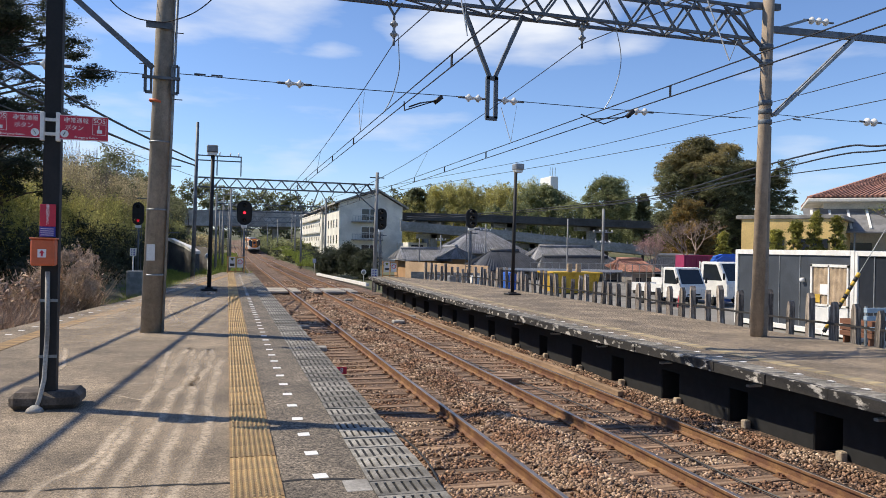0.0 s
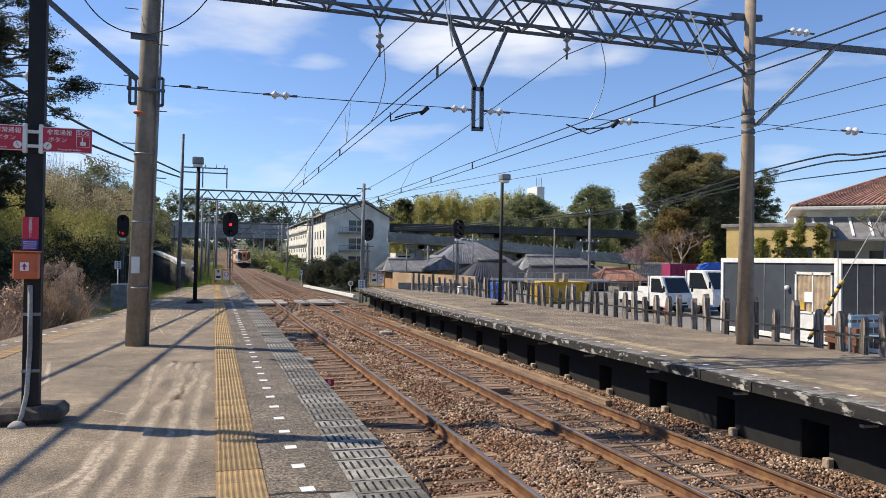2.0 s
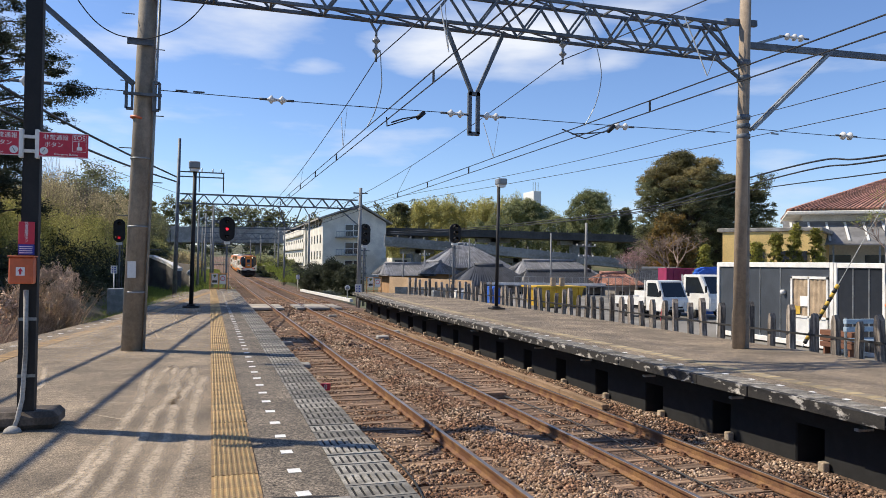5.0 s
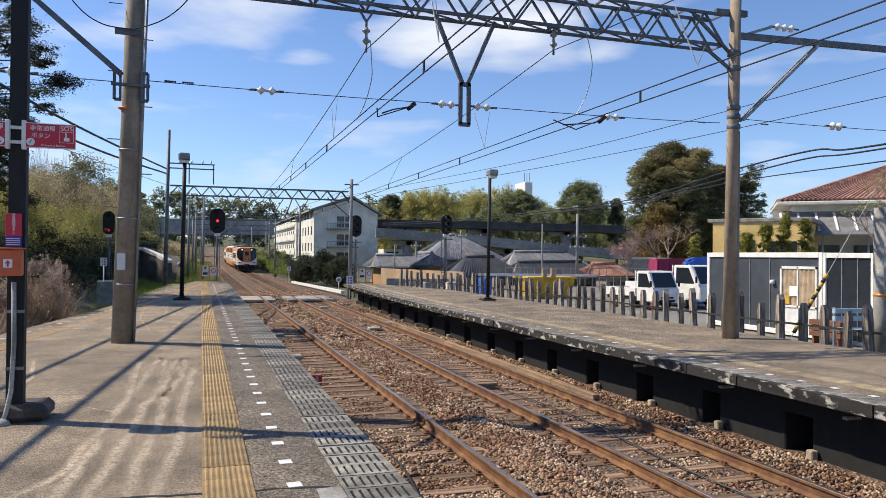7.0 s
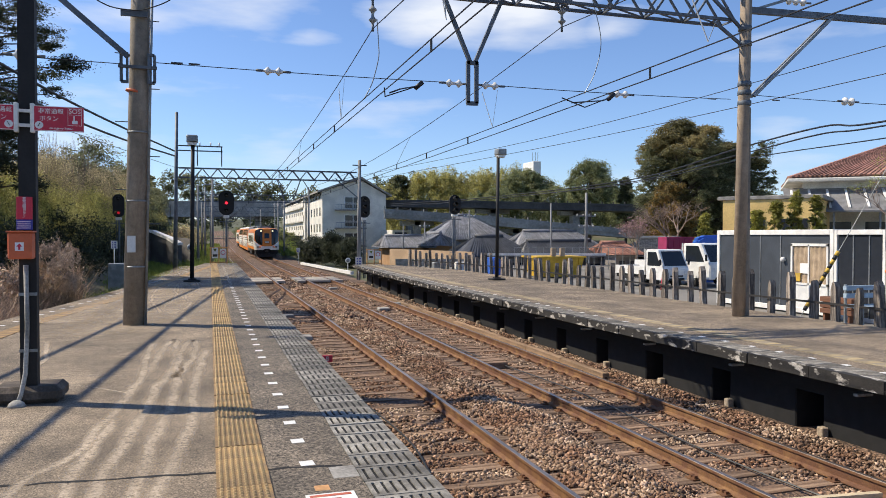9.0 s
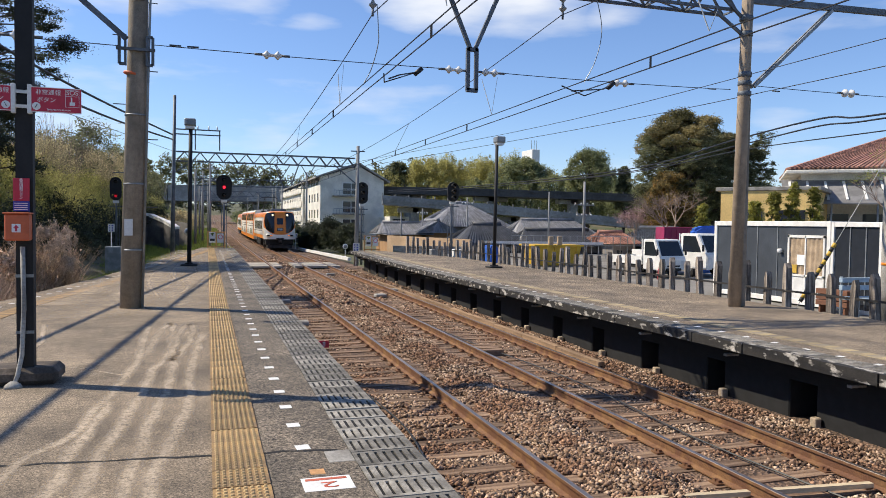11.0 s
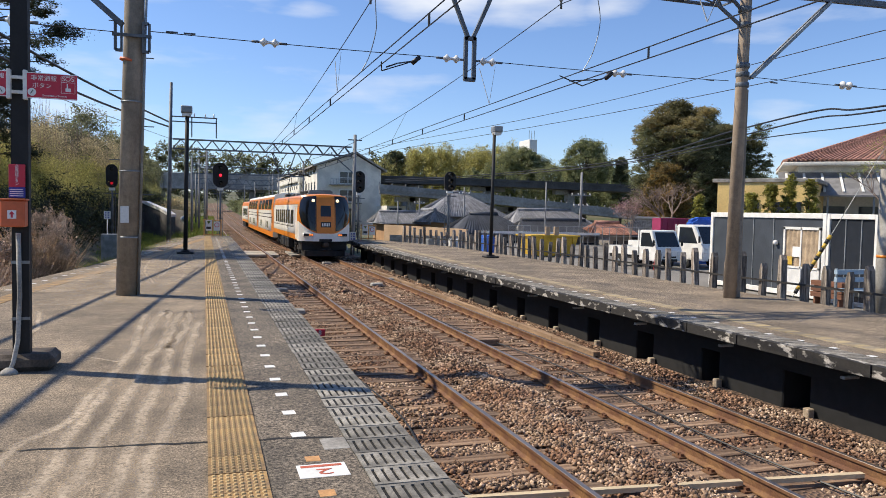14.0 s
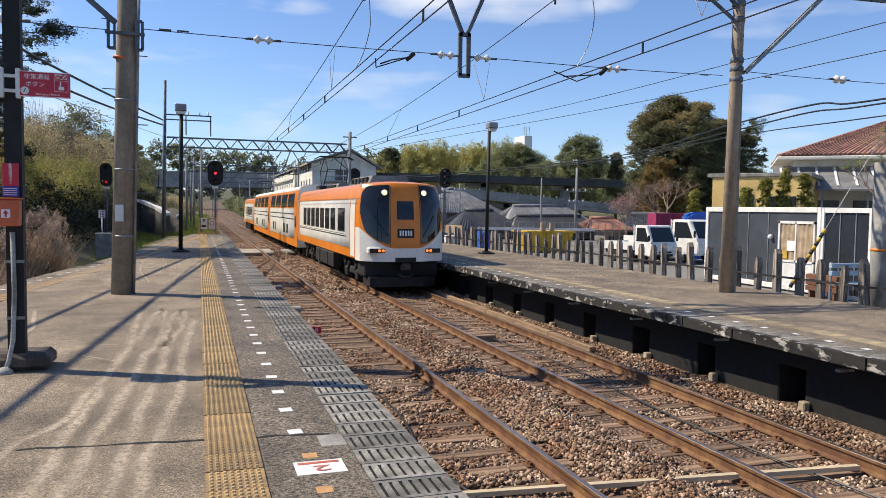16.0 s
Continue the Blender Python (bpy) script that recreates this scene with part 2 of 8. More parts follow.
def speckle(name, scale, low, high, spread=(0.36, 0.62)):
    """Multiply a middle scale of blotches into a material's base colour."""
    nt = M[name].node_tree
    b = nt.nodes["Principled BSDF"]
    old = b.inputs["Base Color"].links[0].from_socket
    tc = nt.nodes.new("ShaderNodeTexCoord")
    n = nt.nodes.new("ShaderNodeTexNoise")
    n.inputs["Scale"].default_value, n.inputs["Detail"].default_value, n.inputs["Roughness"].default_value = scale, 9, 0.85
    r = nt.nodes.new("ShaderNodeValToRGB")
    r.color_ramp.elements[0].position, r.color_ramp.elements[1].position = spread
    r.color_ramp.elements[0].color, r.color_ramp.elements[1].color = (low, low, low, 1), (high, high, high, 1)
    m = nt.nodes.new("ShaderNodeMixRGB")
    m.blend_type = "MULTIPLY"
    m.inputs["Fac"].default_value = 1
    nt.links.new(tc.outputs["Object"], n.inputs["Vector"])
    nt.links.new(n.outputs["Fac"], r.inputs["Fac"])
    nt.links.new(old, m.inputs["Color1"])
    nt.links.new(r.outputs["Color"], m.inputs["Color2"])
    nt.links.new(m.outputs["Color"], b.inputs["Base Color"])


def sunlit_leaf(name, share=0.5):
    """Leaves let some light through."""
    nt = M[name].node_tree
    b = nt.nodes["Principled BSDF"]
    t = nt.nodes.new("ShaderNodeBsdfTranslucent")
    nt.links.new(b.inputs["Base Color"].links[0].from_socket, t.inputs["Color"])
    m = nt.nodes.new("ShaderNodeMixShader")
    m.inputs["Fac"].default_value = share
    nt.links.new(b.outputs["BSDF"], m.inputs[1])
    nt.links.new(t.outputs["BSDF"], m.inputs[2])
    nt.links.new(m.outputs["Shader"], nt.nodes["Material Output"].inputs["Surface"])


nt = M["stone"].node_tree
st_rnd = nt.nodes.new("ShaderNodeNewGeometry")
st_ramp = nt.nodes.new("ShaderNodeValToRGB")
st_el = st_ramp.color_ramp.elements
st_el[0].position, st_el[0].color = 0.0, (0.10, 0.10, 0.11, 1)
st_el[1].position, st_el[1].color = 1.0, (2.6, 2.65, 2.7, 1)
for at, shade in ((0.22, (0.50, 0.45, 0.40, 1)), (0.52, (1.05, 0.99, 0.93, 1)), (0.80, (1.5, 1.52, 1.52, 1)), (0.93, (1.95, 2.02, 2.1, 1))):
    st_ramp.color_ramp.elements.new(at).color = shade
nt.links.new(st_rnd.outputs["Random Per Island"], st_ramp.inputs["Fac"])
st_mul = nt.nodes.new("ShaderNodeMixRGB")
st_mul.blend_type = "MULTIPLY"
st_mul.inputs["Fac"].default_value = 1
st_base = nt.nodes["Principled BSDF"].inputs["Base Color"]
nt.links.new(st_base.links[0].from_socket, st_mul.inputs["Color1"])
nt.links.new(st_ramp.outputs["Color"], st_mul.inputs["Color2"])
nt.links.new(st_mul.outputs["Color"], st_base)

speckle("asphalt_strip", 36, 0.12, 2.2, (0.42, 0.60))
speckle("asphalt_strip", 11, 0.6, 1.4)
speckle("asphalt", 60, 0.2, 1.95, (0.40, 0.60))
speckle("asphalt", 13, 0.65, 1.35)
speckle("asphalt", 3.2, 0.75, 1.2)
speckle("grate", 12, 0.6, 1.3)
speckle("edge_concrete", 8, 0.5, 1.25)
speckle("yellow_tile", 14, 0.7, 1.2)
speckle("pole_concrete", 5, 0.75, 1.15)
speckle("pole_grey", 5, 0.7, 1.15)

# ---- building helpers ----


def thing(name, label, category, group="", kind="", at=(0, 0, 0)):
    ob = new(name)
    ob.empty_display_size = 0.2
    ob.location = at
    return tagged(ob, label, category, group, kind)


def part(name, bm, material, parent=None, label="", smooth=False):
    me = bpy.data.meshes.new(name)
    if smooth:
        for f in bm.faces:
            f.smooth = True
    bm.normal_update()
    bm.to_mesh(me)
    bm.free()
    me.materials.append(M[material] if isinstance(material, str) else material)
    ob = new(name, me)
    if parent:
        ob.parent = parent
    if label:
        ob["label"] = label
    return ob


def B():
    return bmesh.new()


def box(bm, x0, x1, y0, y1, z0, z1, bevel=0.0):
    r = bmesh.ops.create_cube(bm, size=1)
    for v in r["verts"]:
        v.co = Vector(((x0 + x1) / 2 + v.co.x * (x1 - x0), (y0 + y1) / 2 + v.co.y * (y1 - y0), (z0 + z1) / 2 + v.co.z * (z1 - z0)))
    if bevel:
        edges = list({e for v in r["verts"] for e in v.link_edges})
        bmesh.ops.bevel(bm, geom=edges, offset=bevel, segments=1, affect="EDGES")
    return bm


def tube(bm, pts, r, n=6, r_end=None, caps=True):
    """A round bar through the points; its radius may taper."""
    pts = [Vector(p) for p in pts]
    rings = []
    for i, p in enumerate(pts):
        d = (pts[min(i + 1, len(pts) - 1)] - pts[max(i - 1, 0)]).normalized()
        u = d.orthogonal().normalized() if abs(d.z) > 0.9 else d.cross(Vector((0, 0, 1))).normalized()
        w = d.cross(u)
        k = i / max(1, len(pts) - 1)
        rr = r if r_end is None else r + (r_end - r) * k
        rings.append([bm.verts.new(p + (u * math.cos(a) + w * math.sin(a)) * rr) for a in [2 * math.pi * j / n for j in range(n)]])
    for a, b in zip(rings, rings[1:]):
        for j in range(n):
            f = bm.faces.new((a[j], a[(j + 1) % n], b[(j + 1) % n], b[j]))
            f.smooth = n > 5
    if caps:
        bm.faces.new(list(reversed(rings[0])))
        bm.faces.new(rings[-1])
    return bm


def bar(bm, p, q, w, h):
    """A rectangular bar between two points."""
    p, q = Vector(p), Vector(q)
    d = (q - p).normalized()
    u = d.cross(Vector((0, 0, 1)))
    u = u.normalized() if u.length > 0.05 else Vector((1, 0, 0))
    v = u.cross(d)
    ring = lambda c: [bm.verts.new(c + u * a * w / 2 + v * b * h / 2) for a, b in ((-1, -1), (1, -1), (1, 1), (-1, 1))]
    a, b = ring(p), ring(q)
    for j in range(4):
        bm.faces.new((a[j], a[(j + 1) % 4], b[(j + 1) % 4], b[j]))
    bm.faces.new(list(reversed(a)))
    bm.faces.new(b)
    return bm


def lathe(bm, profile, n=12, at=(0, 0, 0), axis="z"):
    rings = []
    for r, z in profile:
        ring = []
        for j in range(n):
            a = 2 * math.pi * j / n
            c = Vector((r * math.cos(a), r * math.sin(a), z))
            if axis == "x":
                c = Vector((c.z, c.x, c.y))
            elif axis == "y":
                c = Vector((c.x, c.z, -c.y))
            ring.append(bm.verts.new(c + Vector(at)))
        rings.append(ring)
    for a, b in zip(rings, rings[1:]):
        for j in range(n):
            f = bm.faces.new((a[j], a[(j + 1) % n], b[(j + 1) % n], b[j]))
            f.smooth = True
    bm.faces.new(list(reversed(rings[0])))
    bm.faces.new(rings[-1])
    return bm


def prism(bm, outline, a, b, axis="y"):
    """An outline of (u, v) pairs drawn out along an axis from a to b."""
    put = {"y": lambda u, v, s: (u, s, v), "x": lambda u, v, s: (s, u, v), "z": lambda u, v, s: (u, v, s)}[axis]
    lo = [bm.verts.new(put(u, v, a)) for u, v in outline]
    hi = [bm.verts.new(put(u, v, b)) for u, v in outline]
    n = len(outline)
    for j in range(n):
        bm.faces.new((lo[j], lo[(j + 1) % n], hi[(j + 1) % n], hi[j]))
    bm.faces.new(list(reversed(lo)))
    bm.faces.new(hi)
    bmesh.ops.recalc_face_normals(bm, faces=bm.faces[:])
    return bm


def shared(name, mesh, parent, loc, rot=(0, 0, 0), scale=None):
    ob = new(name, mesh)
    ob.location, ob.rotation_euler = loc, rot
    if scale:
        ob.scale = scale
    ob.parent = parent
    return ob


def mesh_of(name, bm, material):
    me = bpy.data.meshes.new(name)
    bm.normal_update()
    bm.to_mesh(me)
    bm.free()
    me.materials.append(M[material])
    return me


def words(name, text, size, m, material, parent, extrude=0.001):
    cu = bpy.data.curves.new(name, "FONT")
    cu.body, cu.size, cu.extrude = text, size, extrude
    cu.align_x, cu.align_y = "CENTER", "CENTER"
    tmp = bpy.data.objects.new(name, cu)
    me = bpy.data.meshes.new_from_object(tmp)
    bpy.data.objects.remove(tmp)
    me.materials.clear()
    me.materials.append(M[material])
    ob = new(name, me)
    ob.parent = parent
    ob.matrix_basis = m
    return ob


def sag(p, q, drop, n=10):
    p, q = Vector(p), Vector(q)
    return [p.lerp(q, i / n) - Vector((0, 0, drop * 4 * (i / n) * (1 - i / n))) for i in range(n + 1)]


def curve(pts, n=8):
    """A smooth line through the points."""
    p = [Vector(q) for q in pts]
    p = [p[0]] + p + [p[-1]]
    out = []
    for a, b, c, d in zip(p, p[1:], p[2:], p[3:]):
        for i in range(n):
            u = i / n
            out.append(0.5 * (2 * b + (c - a) * u + (2 * a - 5 * b + 4 * c - d) * u * u + (3 * b - a - 3 * c + d) * u ** 3))
    return out + [p[-1]]


# ---- plan ----
T1, T2, GAUGE = 2.86, 6.28, 1.435
P1, P2 = 1.05, 0.87
GY = 14.2


def rise(y):
    """The track climbs behind the crossing."""
    return 0.0 if y < 70 else 0.000045 * (y - 70) ** 2 if y < 300 else 2.38 + 0.034 * (y - 300)


# ---- ground ----
def ground_height(x, y):
    h = -0.32
    if x > 12.5:
        h = 0.25 if y < 52 else 0.25 - min(1, (y - 52) / 20) * 0.6
    if x < -4.2:
        h = -0.3 + min(1, (-4.2 - x) / 3.5) * 0.9
    if y > 70:
        h += rise(min(y, 400))
    if x < -7 and y > 20:
        h += min(6, (-7 - x) * 0.25)
    if x > 40 and y > 140:
        h += min(10, (x - 40) * 0.15) * min(1, (y - 140) / 60)
    d = math.hypot(x, y)
    return h + max(0, d - 420) * 0.02


bm = B()
xs = [-4000, -1500, -600, -250, -120, -60, -30, -18, -11, -9, -7.7, -6.5, -5.4, -4.2, -2, 0, 2, 4, 6, 8, 10, 12.45, 12.6, 15, 20, 30, 40, 55, 80, 120, 200, 320, 600, 1500, 4000]
ys = [-2000, -400, -60, -10, 0, 10, 20, 30, 40, 52, 58, 64, 70, 80, 95, 110, 125, 140, 160, 185, 210, 240, 280, 330, 400, 500, 640, 900, 1600, 4000]
grid = [[bm.verts.new((x, y, ground_height(x, y))) for x in xs] for y in ys]
for j in range(len(ys) - 1):
    for i in range(len(xs) - 1):
        bm.faces.new((grid[j][i], grid[j][i + 1], grid[j + 1][i + 1], grid[j + 1][i]))
tagged(part("ground", bm, "ground"), "earth and gravel ground beside the railway", "ground", kind="structure")

bm = B()
prev = None
for y in [-8, 5, 20, 40, 60, 80, 100, 130, 160, 200, 240, 300, 380]:
    z = rise(y) - 0.19
    row = [bm.verts.new(c) for c in ((0.6, y, z - 0.08), (1.5, y, z), (8.0, y, z), (9.6, y, z - 0.08))]
    if prev:
        for k in range(3):
            bm.faces.new((prev[k], prev[k + 1], row[k + 1], row[k]))
    prev = row
tagged(part("ballast_bed", bm, "ballast"), "brown rusty ballast bed under the tracks", "ballast", kind="structure")
bm = B()
for quad in (((12.9, -8), (60, -8), (60, 56), (14.2, 56)),):
    bm.faces.new([bm.verts.new((x, y, 0.29)) for x, y in quad])
tagged(part("car_park", bm, "lot"), "grey worn car park surface behind the fence", "car park", kind="structure")

# ---- tracks ----
RAIL = [(-0.065, -0.17), (0.065, -0.17), (0.065, -0.155), (0.012, -0.13), (0.012, -0.045), (0.035, -0.035), (0.035, -0.003), (-0.035, -0.003), (-0.035, -0.035), (-0.012, -0.045), (-0.012, -0.13), (-0.065, -0.155)]


def along(bm, outline, x, ys):
    prev = None
    for y in ys:
        row = [bm.verts.new((x + u, y, v + rise(y))) for u, v in outline]
        if prev:
            for j in range(len(outline)):
                bm.faces.new((prev[j], prev[(j + 1) % len(outline)], row[(j + 1) % len(outline)], row[j]))
        else:
            bm.faces.new(list(reversed(row)))
        prev = row
    bm.faces.new(prev)
    bmesh.ops.recalc_face_normals(bm, faces=bm.faces[:])


RAIL_Y = [-6, 20, 60, 80, 100, 130, 160, 200, 240, 300, 380]
tracks = []
for cx in (T1, T2):
    tr = thing("railway_track", "rusty standard-gauge track on worn wooden sleepers", "railway track", "tracks between the platforms")
    tracks.append(tr)
    for s in (-1, 1):
        x = cx + s * (GAUGE / 2 + 0.035)
        bm = B()
        along(bm, RAIL, x, RAIL_Y)
        r = part("rail", bm, "rail", tr)
        bm = B()
        along(bm, [(-0.03, -0.003), (0.03, -0.003), (0.026, 0.001), (-0.026, 0.001)], x, RAIL_Y)
        part("rail_head", bm, "rail_top", r, "worn shiny running surface")

# ---- platforms ----
def slab(name, outline, z0, z1, material, label, bevel=0.0):
    bm = B()
    prism(bm, outline, z0, z1, "z")
    return tagged(part(name, bm, material), label, "platform", kind="structure")


# island platform on which the camera stands: straight on one side, curved on the other
LEFT_EDGE = [(-4.6, -6), (-4.5, 5), (-4.2, 12), (-3.95, 15.2), (-3.4, 18.8), (-2.85, 22.5), (-2.25, 27.5), (-1.67, 33.3), (-0.9, 40), (-0.35, 45.5)]
plat1 = slab("platform_island", LEFT_EDGE + [(0.98, 45.5), (0.98, -6)], 0.55, P1, "asphalt", "worn grey asphalt island platform with dusty streaks")
slab("platform_island_wall", [(x + 0.25, y) for x, y in LEFT_EDGE] + [(1.25, 45.3), (1.25, -6)], -0.4, 0.549, "dark_wall", "near-black platform retaining wall")
# Black top just below the panels paints the depth shade of their slots.
slab("platform_edge_beam", [(0.985, -6), (0.985, 45.5), (1.44, 45.5), (1.44, -6)], 0.72, P1 - 0.010, "black", "edge beam under the slotted panels, black to paint the slots' shade")
# platform across the tracks
EDGE2 = [(7.98, -6), (7.95, 4), (7.92, 8), (7.85, 11), (7.76, 14.5), (7.74, 20), (7.74, 26), (7.85, 33), (8.1, 40), (8.45, 46)]
BACK2 = [(10.2, 46), (11.6, 41), (12.6, 37), (12.75, 30), (12.7, 22), (12.6, 16), (12.7, 10), (12.8, -6)]
slab("platform_opposite", [(x + 0.60, y) for x, y in EDGE2] + BACK2, 0.5, P2, "asphalt", "worn grey asphalt platform across the tracks")
# The overhang's shade is painted into this wall's near-black colour.
slab("platform_opposite_wall", [(x + 1.25, y) for x, y in EDGE2] + [(x - 0.2, y) for x, y in BACK2], -0.4, 0.499, "dark_wall", "recessed wall under the platform edge, overhang's shade painted near-black")

# edge slabs of the opposite platform, one by one
edge2 = thing("platform_edge", "stained pale concrete edge slabs with black grime", "platform edge", kind="structure")


def edge2_x(y):
    for (x0, y0), (x1, y1) in zip(EDGE2, EDGE2[1:]):
        if y0 <= y <= y1:
            return x0 + (x1 - x0) * (y - y0) / (y1 - y0)
    return EDGE2[-1][0]


y = -5.0
k = 0
while y < 45:
    bm = B()
    a, b = edge2_x(y + 0.01), edge2_x(y + 1.19)
    j = random.uniform(-0.012, 0.012)
    prism(bm, [(a + j, y + 0.01), (b + j, y + 1.19), (b + 0.12, y + 1.19), (a + 0.12, y + 0.01)], P2 - 0.145, P2 + 0.012 + random.uniform(-0.004, 0.006), "z")
    part("edge_slab", bm, "edge_concrete", edge2)
    if k % 2 == 0:
        bm = B()
        box(bm, a + 0.14, a + 0.42, y + 0.52, y + 0.60, P2 - 0.29, P2 - 0.25, 0.008)
        part("edge_bracket", bm, "concrete", edge2)
    y += 1.2
    k += 1
# Girder and underside are black: shade under the edge painted as colour.
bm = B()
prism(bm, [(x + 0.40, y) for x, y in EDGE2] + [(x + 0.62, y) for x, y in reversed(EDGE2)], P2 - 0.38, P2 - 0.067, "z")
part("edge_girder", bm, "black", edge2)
# Same black floor here, painting shade into the far panels' slots.
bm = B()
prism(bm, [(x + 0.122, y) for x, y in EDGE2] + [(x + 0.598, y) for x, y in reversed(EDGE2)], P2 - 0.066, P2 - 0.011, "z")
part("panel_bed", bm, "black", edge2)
slab("platform_underside", [(x + 0.5, y) for x, y in EDGE2] + [(x + 1.3, y) for x, y in reversed(EDGE2)], 0.40, 0.498, "black", "underside of the overhanging platform, its shade painted black")
# pillars under the overhang, coloured black to paint its shade
for y in [2.6, 4.6, 6.6, 8.53, 10.5, 12.4, 14.4, 16.4, 18.4, 20.4, 22.5, 24.6, 26.7, 28.8, 31, 33.5, 36, 38.5, 41, 43.5]:
    x = edge2_x(y)
    bm = B()
    box(bm, x + 0.5, x + 0.62, y - 0.09, y + 0.03, -0.3, -0.08, 0.015)
    tagged(part("marker_block", bm, "block"), "small pale concrete block at the wall's foot", "block", "blocks along the wall")
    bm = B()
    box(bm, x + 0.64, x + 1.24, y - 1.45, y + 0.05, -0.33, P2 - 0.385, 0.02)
    tagged(part("platform_pillar", bm, "black"), "stubby concrete pillar under the platform edge, shade painted black", "pillar", "pillars under the platform")

# tactile paving, slotted edge panels and painted squares
tactile = thing("tactile_paving", "faded yellow tactile paving tiles with raised dots", "tactile paving", kind="structure")
bm = B()
box(bm, 0.003, 0.347, 0.003, 0.317, 0.0, 0.012)
for i in range(8):
    for j in range(6):
        cx, cy = 0.035 + i * 0.0393, 0.03 + j * 0.052
        lo = [bm.verts.new((cx + 0.0155 * math.cos(a), cy + 0.0155 * math.sin(a), 0.012)) for a in [math.pi / 3 * q for q in range(6)]]
        hi = [bm.verts.new((cx + 0.010 * math.cos(a), cy + 0.010 * math.sin(a), 0.0205)) for a in [math.pi / 3 * q for q in range(6)]]
        for q in range(6):
            bm.faces.new((lo[q], lo[(q + 1) % 6], hi[(q + 1) % 6], hi[q]))
        bm.faces.new(hi)
tile_mesh = mesh_of("tile", bm, "yellow_tile")
tile_mesh.materials.append(M["yellow_dot"])
for f in tile_mesh.polygons:
    if f.center.z > 0.0125:
        f.material_index = 1
for i in range(150):
    y = 1.06 + i * 0.322
    if y < 44.6:
        shared("tile", tile_mesh, tactile, (0.045 - 0.0008 * y, y, P1 + random.uniform(-0.003, 0.002)), (0, 0, random.uniform(-0.004, 0.004)))
tactile_left = thing("tactile_paving", "faded yellow tactile strip along the curved platform side", "tactile paving", kind="structure")
bm = B()
box(bm, -0.15, 0.15, -0.16, 0.16, 0.0, 0.008)
side_tile = mesh_of("tile", bm, "yellow_tile")


def poly_at(line, d):
    for (x0, y0), (x1, y1) in zip(line, line[1:]):
        n = math.hypot(x1 - x0, y1 - y0)
        if d <= n:
            return x0 + (x1 - x0) * d / n, y0 + (y1 - y0) * d / n, math.atan2(x0 - x1, y1 - y0)
        d -= n
    return None


for i in range(150):
    p = poly_at([(x + 0.80, y) for x, y in LEFT_EDGE], i * 0.325)
    if p:
        shared("tile", side_tile, tactile_left, (p[0], p[1], P1 - 0.001), (0, 0, p[2]))
bm = B()
box(bm, -0.15, 0.15, -0.16, 0.16, 0.0, 0.008)
M["worn_tile"] = mat("worn_tactile", (0.40, 0.31, 0.165), 0.85, scale=2.5, vary=0.4, fine=60, bump=0.2, second=(0.24, 0.20, 0.14), per_object=0.3)
far_tile = mesh_of("tile", bm, "worn_tile")
tactile_far = thing("tactile_paving", "worn yellow tactile strip on the opposite platform", "tactile paving", kind="structure")
for i in range(160):
    p = poly_at([(x + 1.15, y) for x, y in EDGE2], i * 0.325)
    if p:
        shared("tile", far_tile, tactile_far, (p[0], p[1], P2 - 0.001), (0, 0, p[2]))

panels = thing("slotted_edge_panels", "grey slotted concrete panels along the platform edge", "edge panel", kind="structure")
bm = B()
W, L = 0.47, 0.30
box(bm, 0, W, 0, 0.035, 0, 0.05)
box(bm, 0, W, L - 0.045, L - 0.012, 0, 0.05)
box(bm, 0, 0.03, 0.035, L - 0.045, 0, 0.05)
for i in range(7):
    x = 0.03 + i * 0.061
    if i < 6:
        box(bm, x + 0.024, x + 0.061, 0.035, L - 0.045, 0, 0.05)
box(bm, 0.03 + 6 * 0.061 + 0.024, W, 0.035, L - 0.045, 0, 0.05)
panel_mesh = mesh_of("panel", bm, "grate")
for i in range(146):
    y = 1.2 + i * 0.302
    shared("panel", panel_mesh, panels, (0.985 + random.uniform(-0.006, 0.006), y, P1 - 0.05 + random.uniform(-0.006, 0.002)), (random.uniform(-0.008, 0.008), 0, 0))

panels_far = thing("slotted_edge_panels", "grimy slotted concrete panels along the opposite platform edge", "edge panel", kind="structure")
for i in range(170):
    p = poly_at([(x + 0.126, y) for x, y in EDGE2], 5.0 + i * 0.302)
    if p and p[1] < 45.4:
        shared("panel", panel_mesh, panels_far, (p[0], p[1], P2 - 0.047 + random.uniform(-0.004, 0.003)), (0, 0, p[2]))

bm = B()
box(bm, 0.398, 0.978, 0.9, 45.4, P1 - 0.02, P1 + 0.0015)
tagged(part("asphalt_strip", bm, "asphalt_strip"), "coarse dark asphalt strip between tactile tiles and panels", "asphalt strip", kind="structure")
marks = thing("platform_markings", "white and orange painted marks on the platform", "platform marking", kind="structure")
bm = B()
box(bm, -0.05, 0.05, -0.055, 0.055, 0, 0.003)
sq_mesh = mesh_of("white_square", bm, "white_paint")
for i in range(62):
    y = 5.32 + i * 0.604
    if y < 44:
        shared("white_square", sq_mesh, marks, (0.675 - 0.0012 * y, y, P1 + 0.001), (0, 0, random.uniform(-0.08, 0.08)))
bm = B()
box(bm, -0.05, 0.05, -0.05, 0.05, 0, 0.003)
sq2_mesh = mesh_of("white_square", bm, "white_paint")
for i in range(70):
    p = poly_at([(x + 0.62, y) for x, y in EDGE2], 3 + i * 0.62)
    if p and p[1] < 45:
        shared("white_square", sq2_mesh, marks, (p[0], p[1], P2 + 0.002), (0, 0, p[2]))
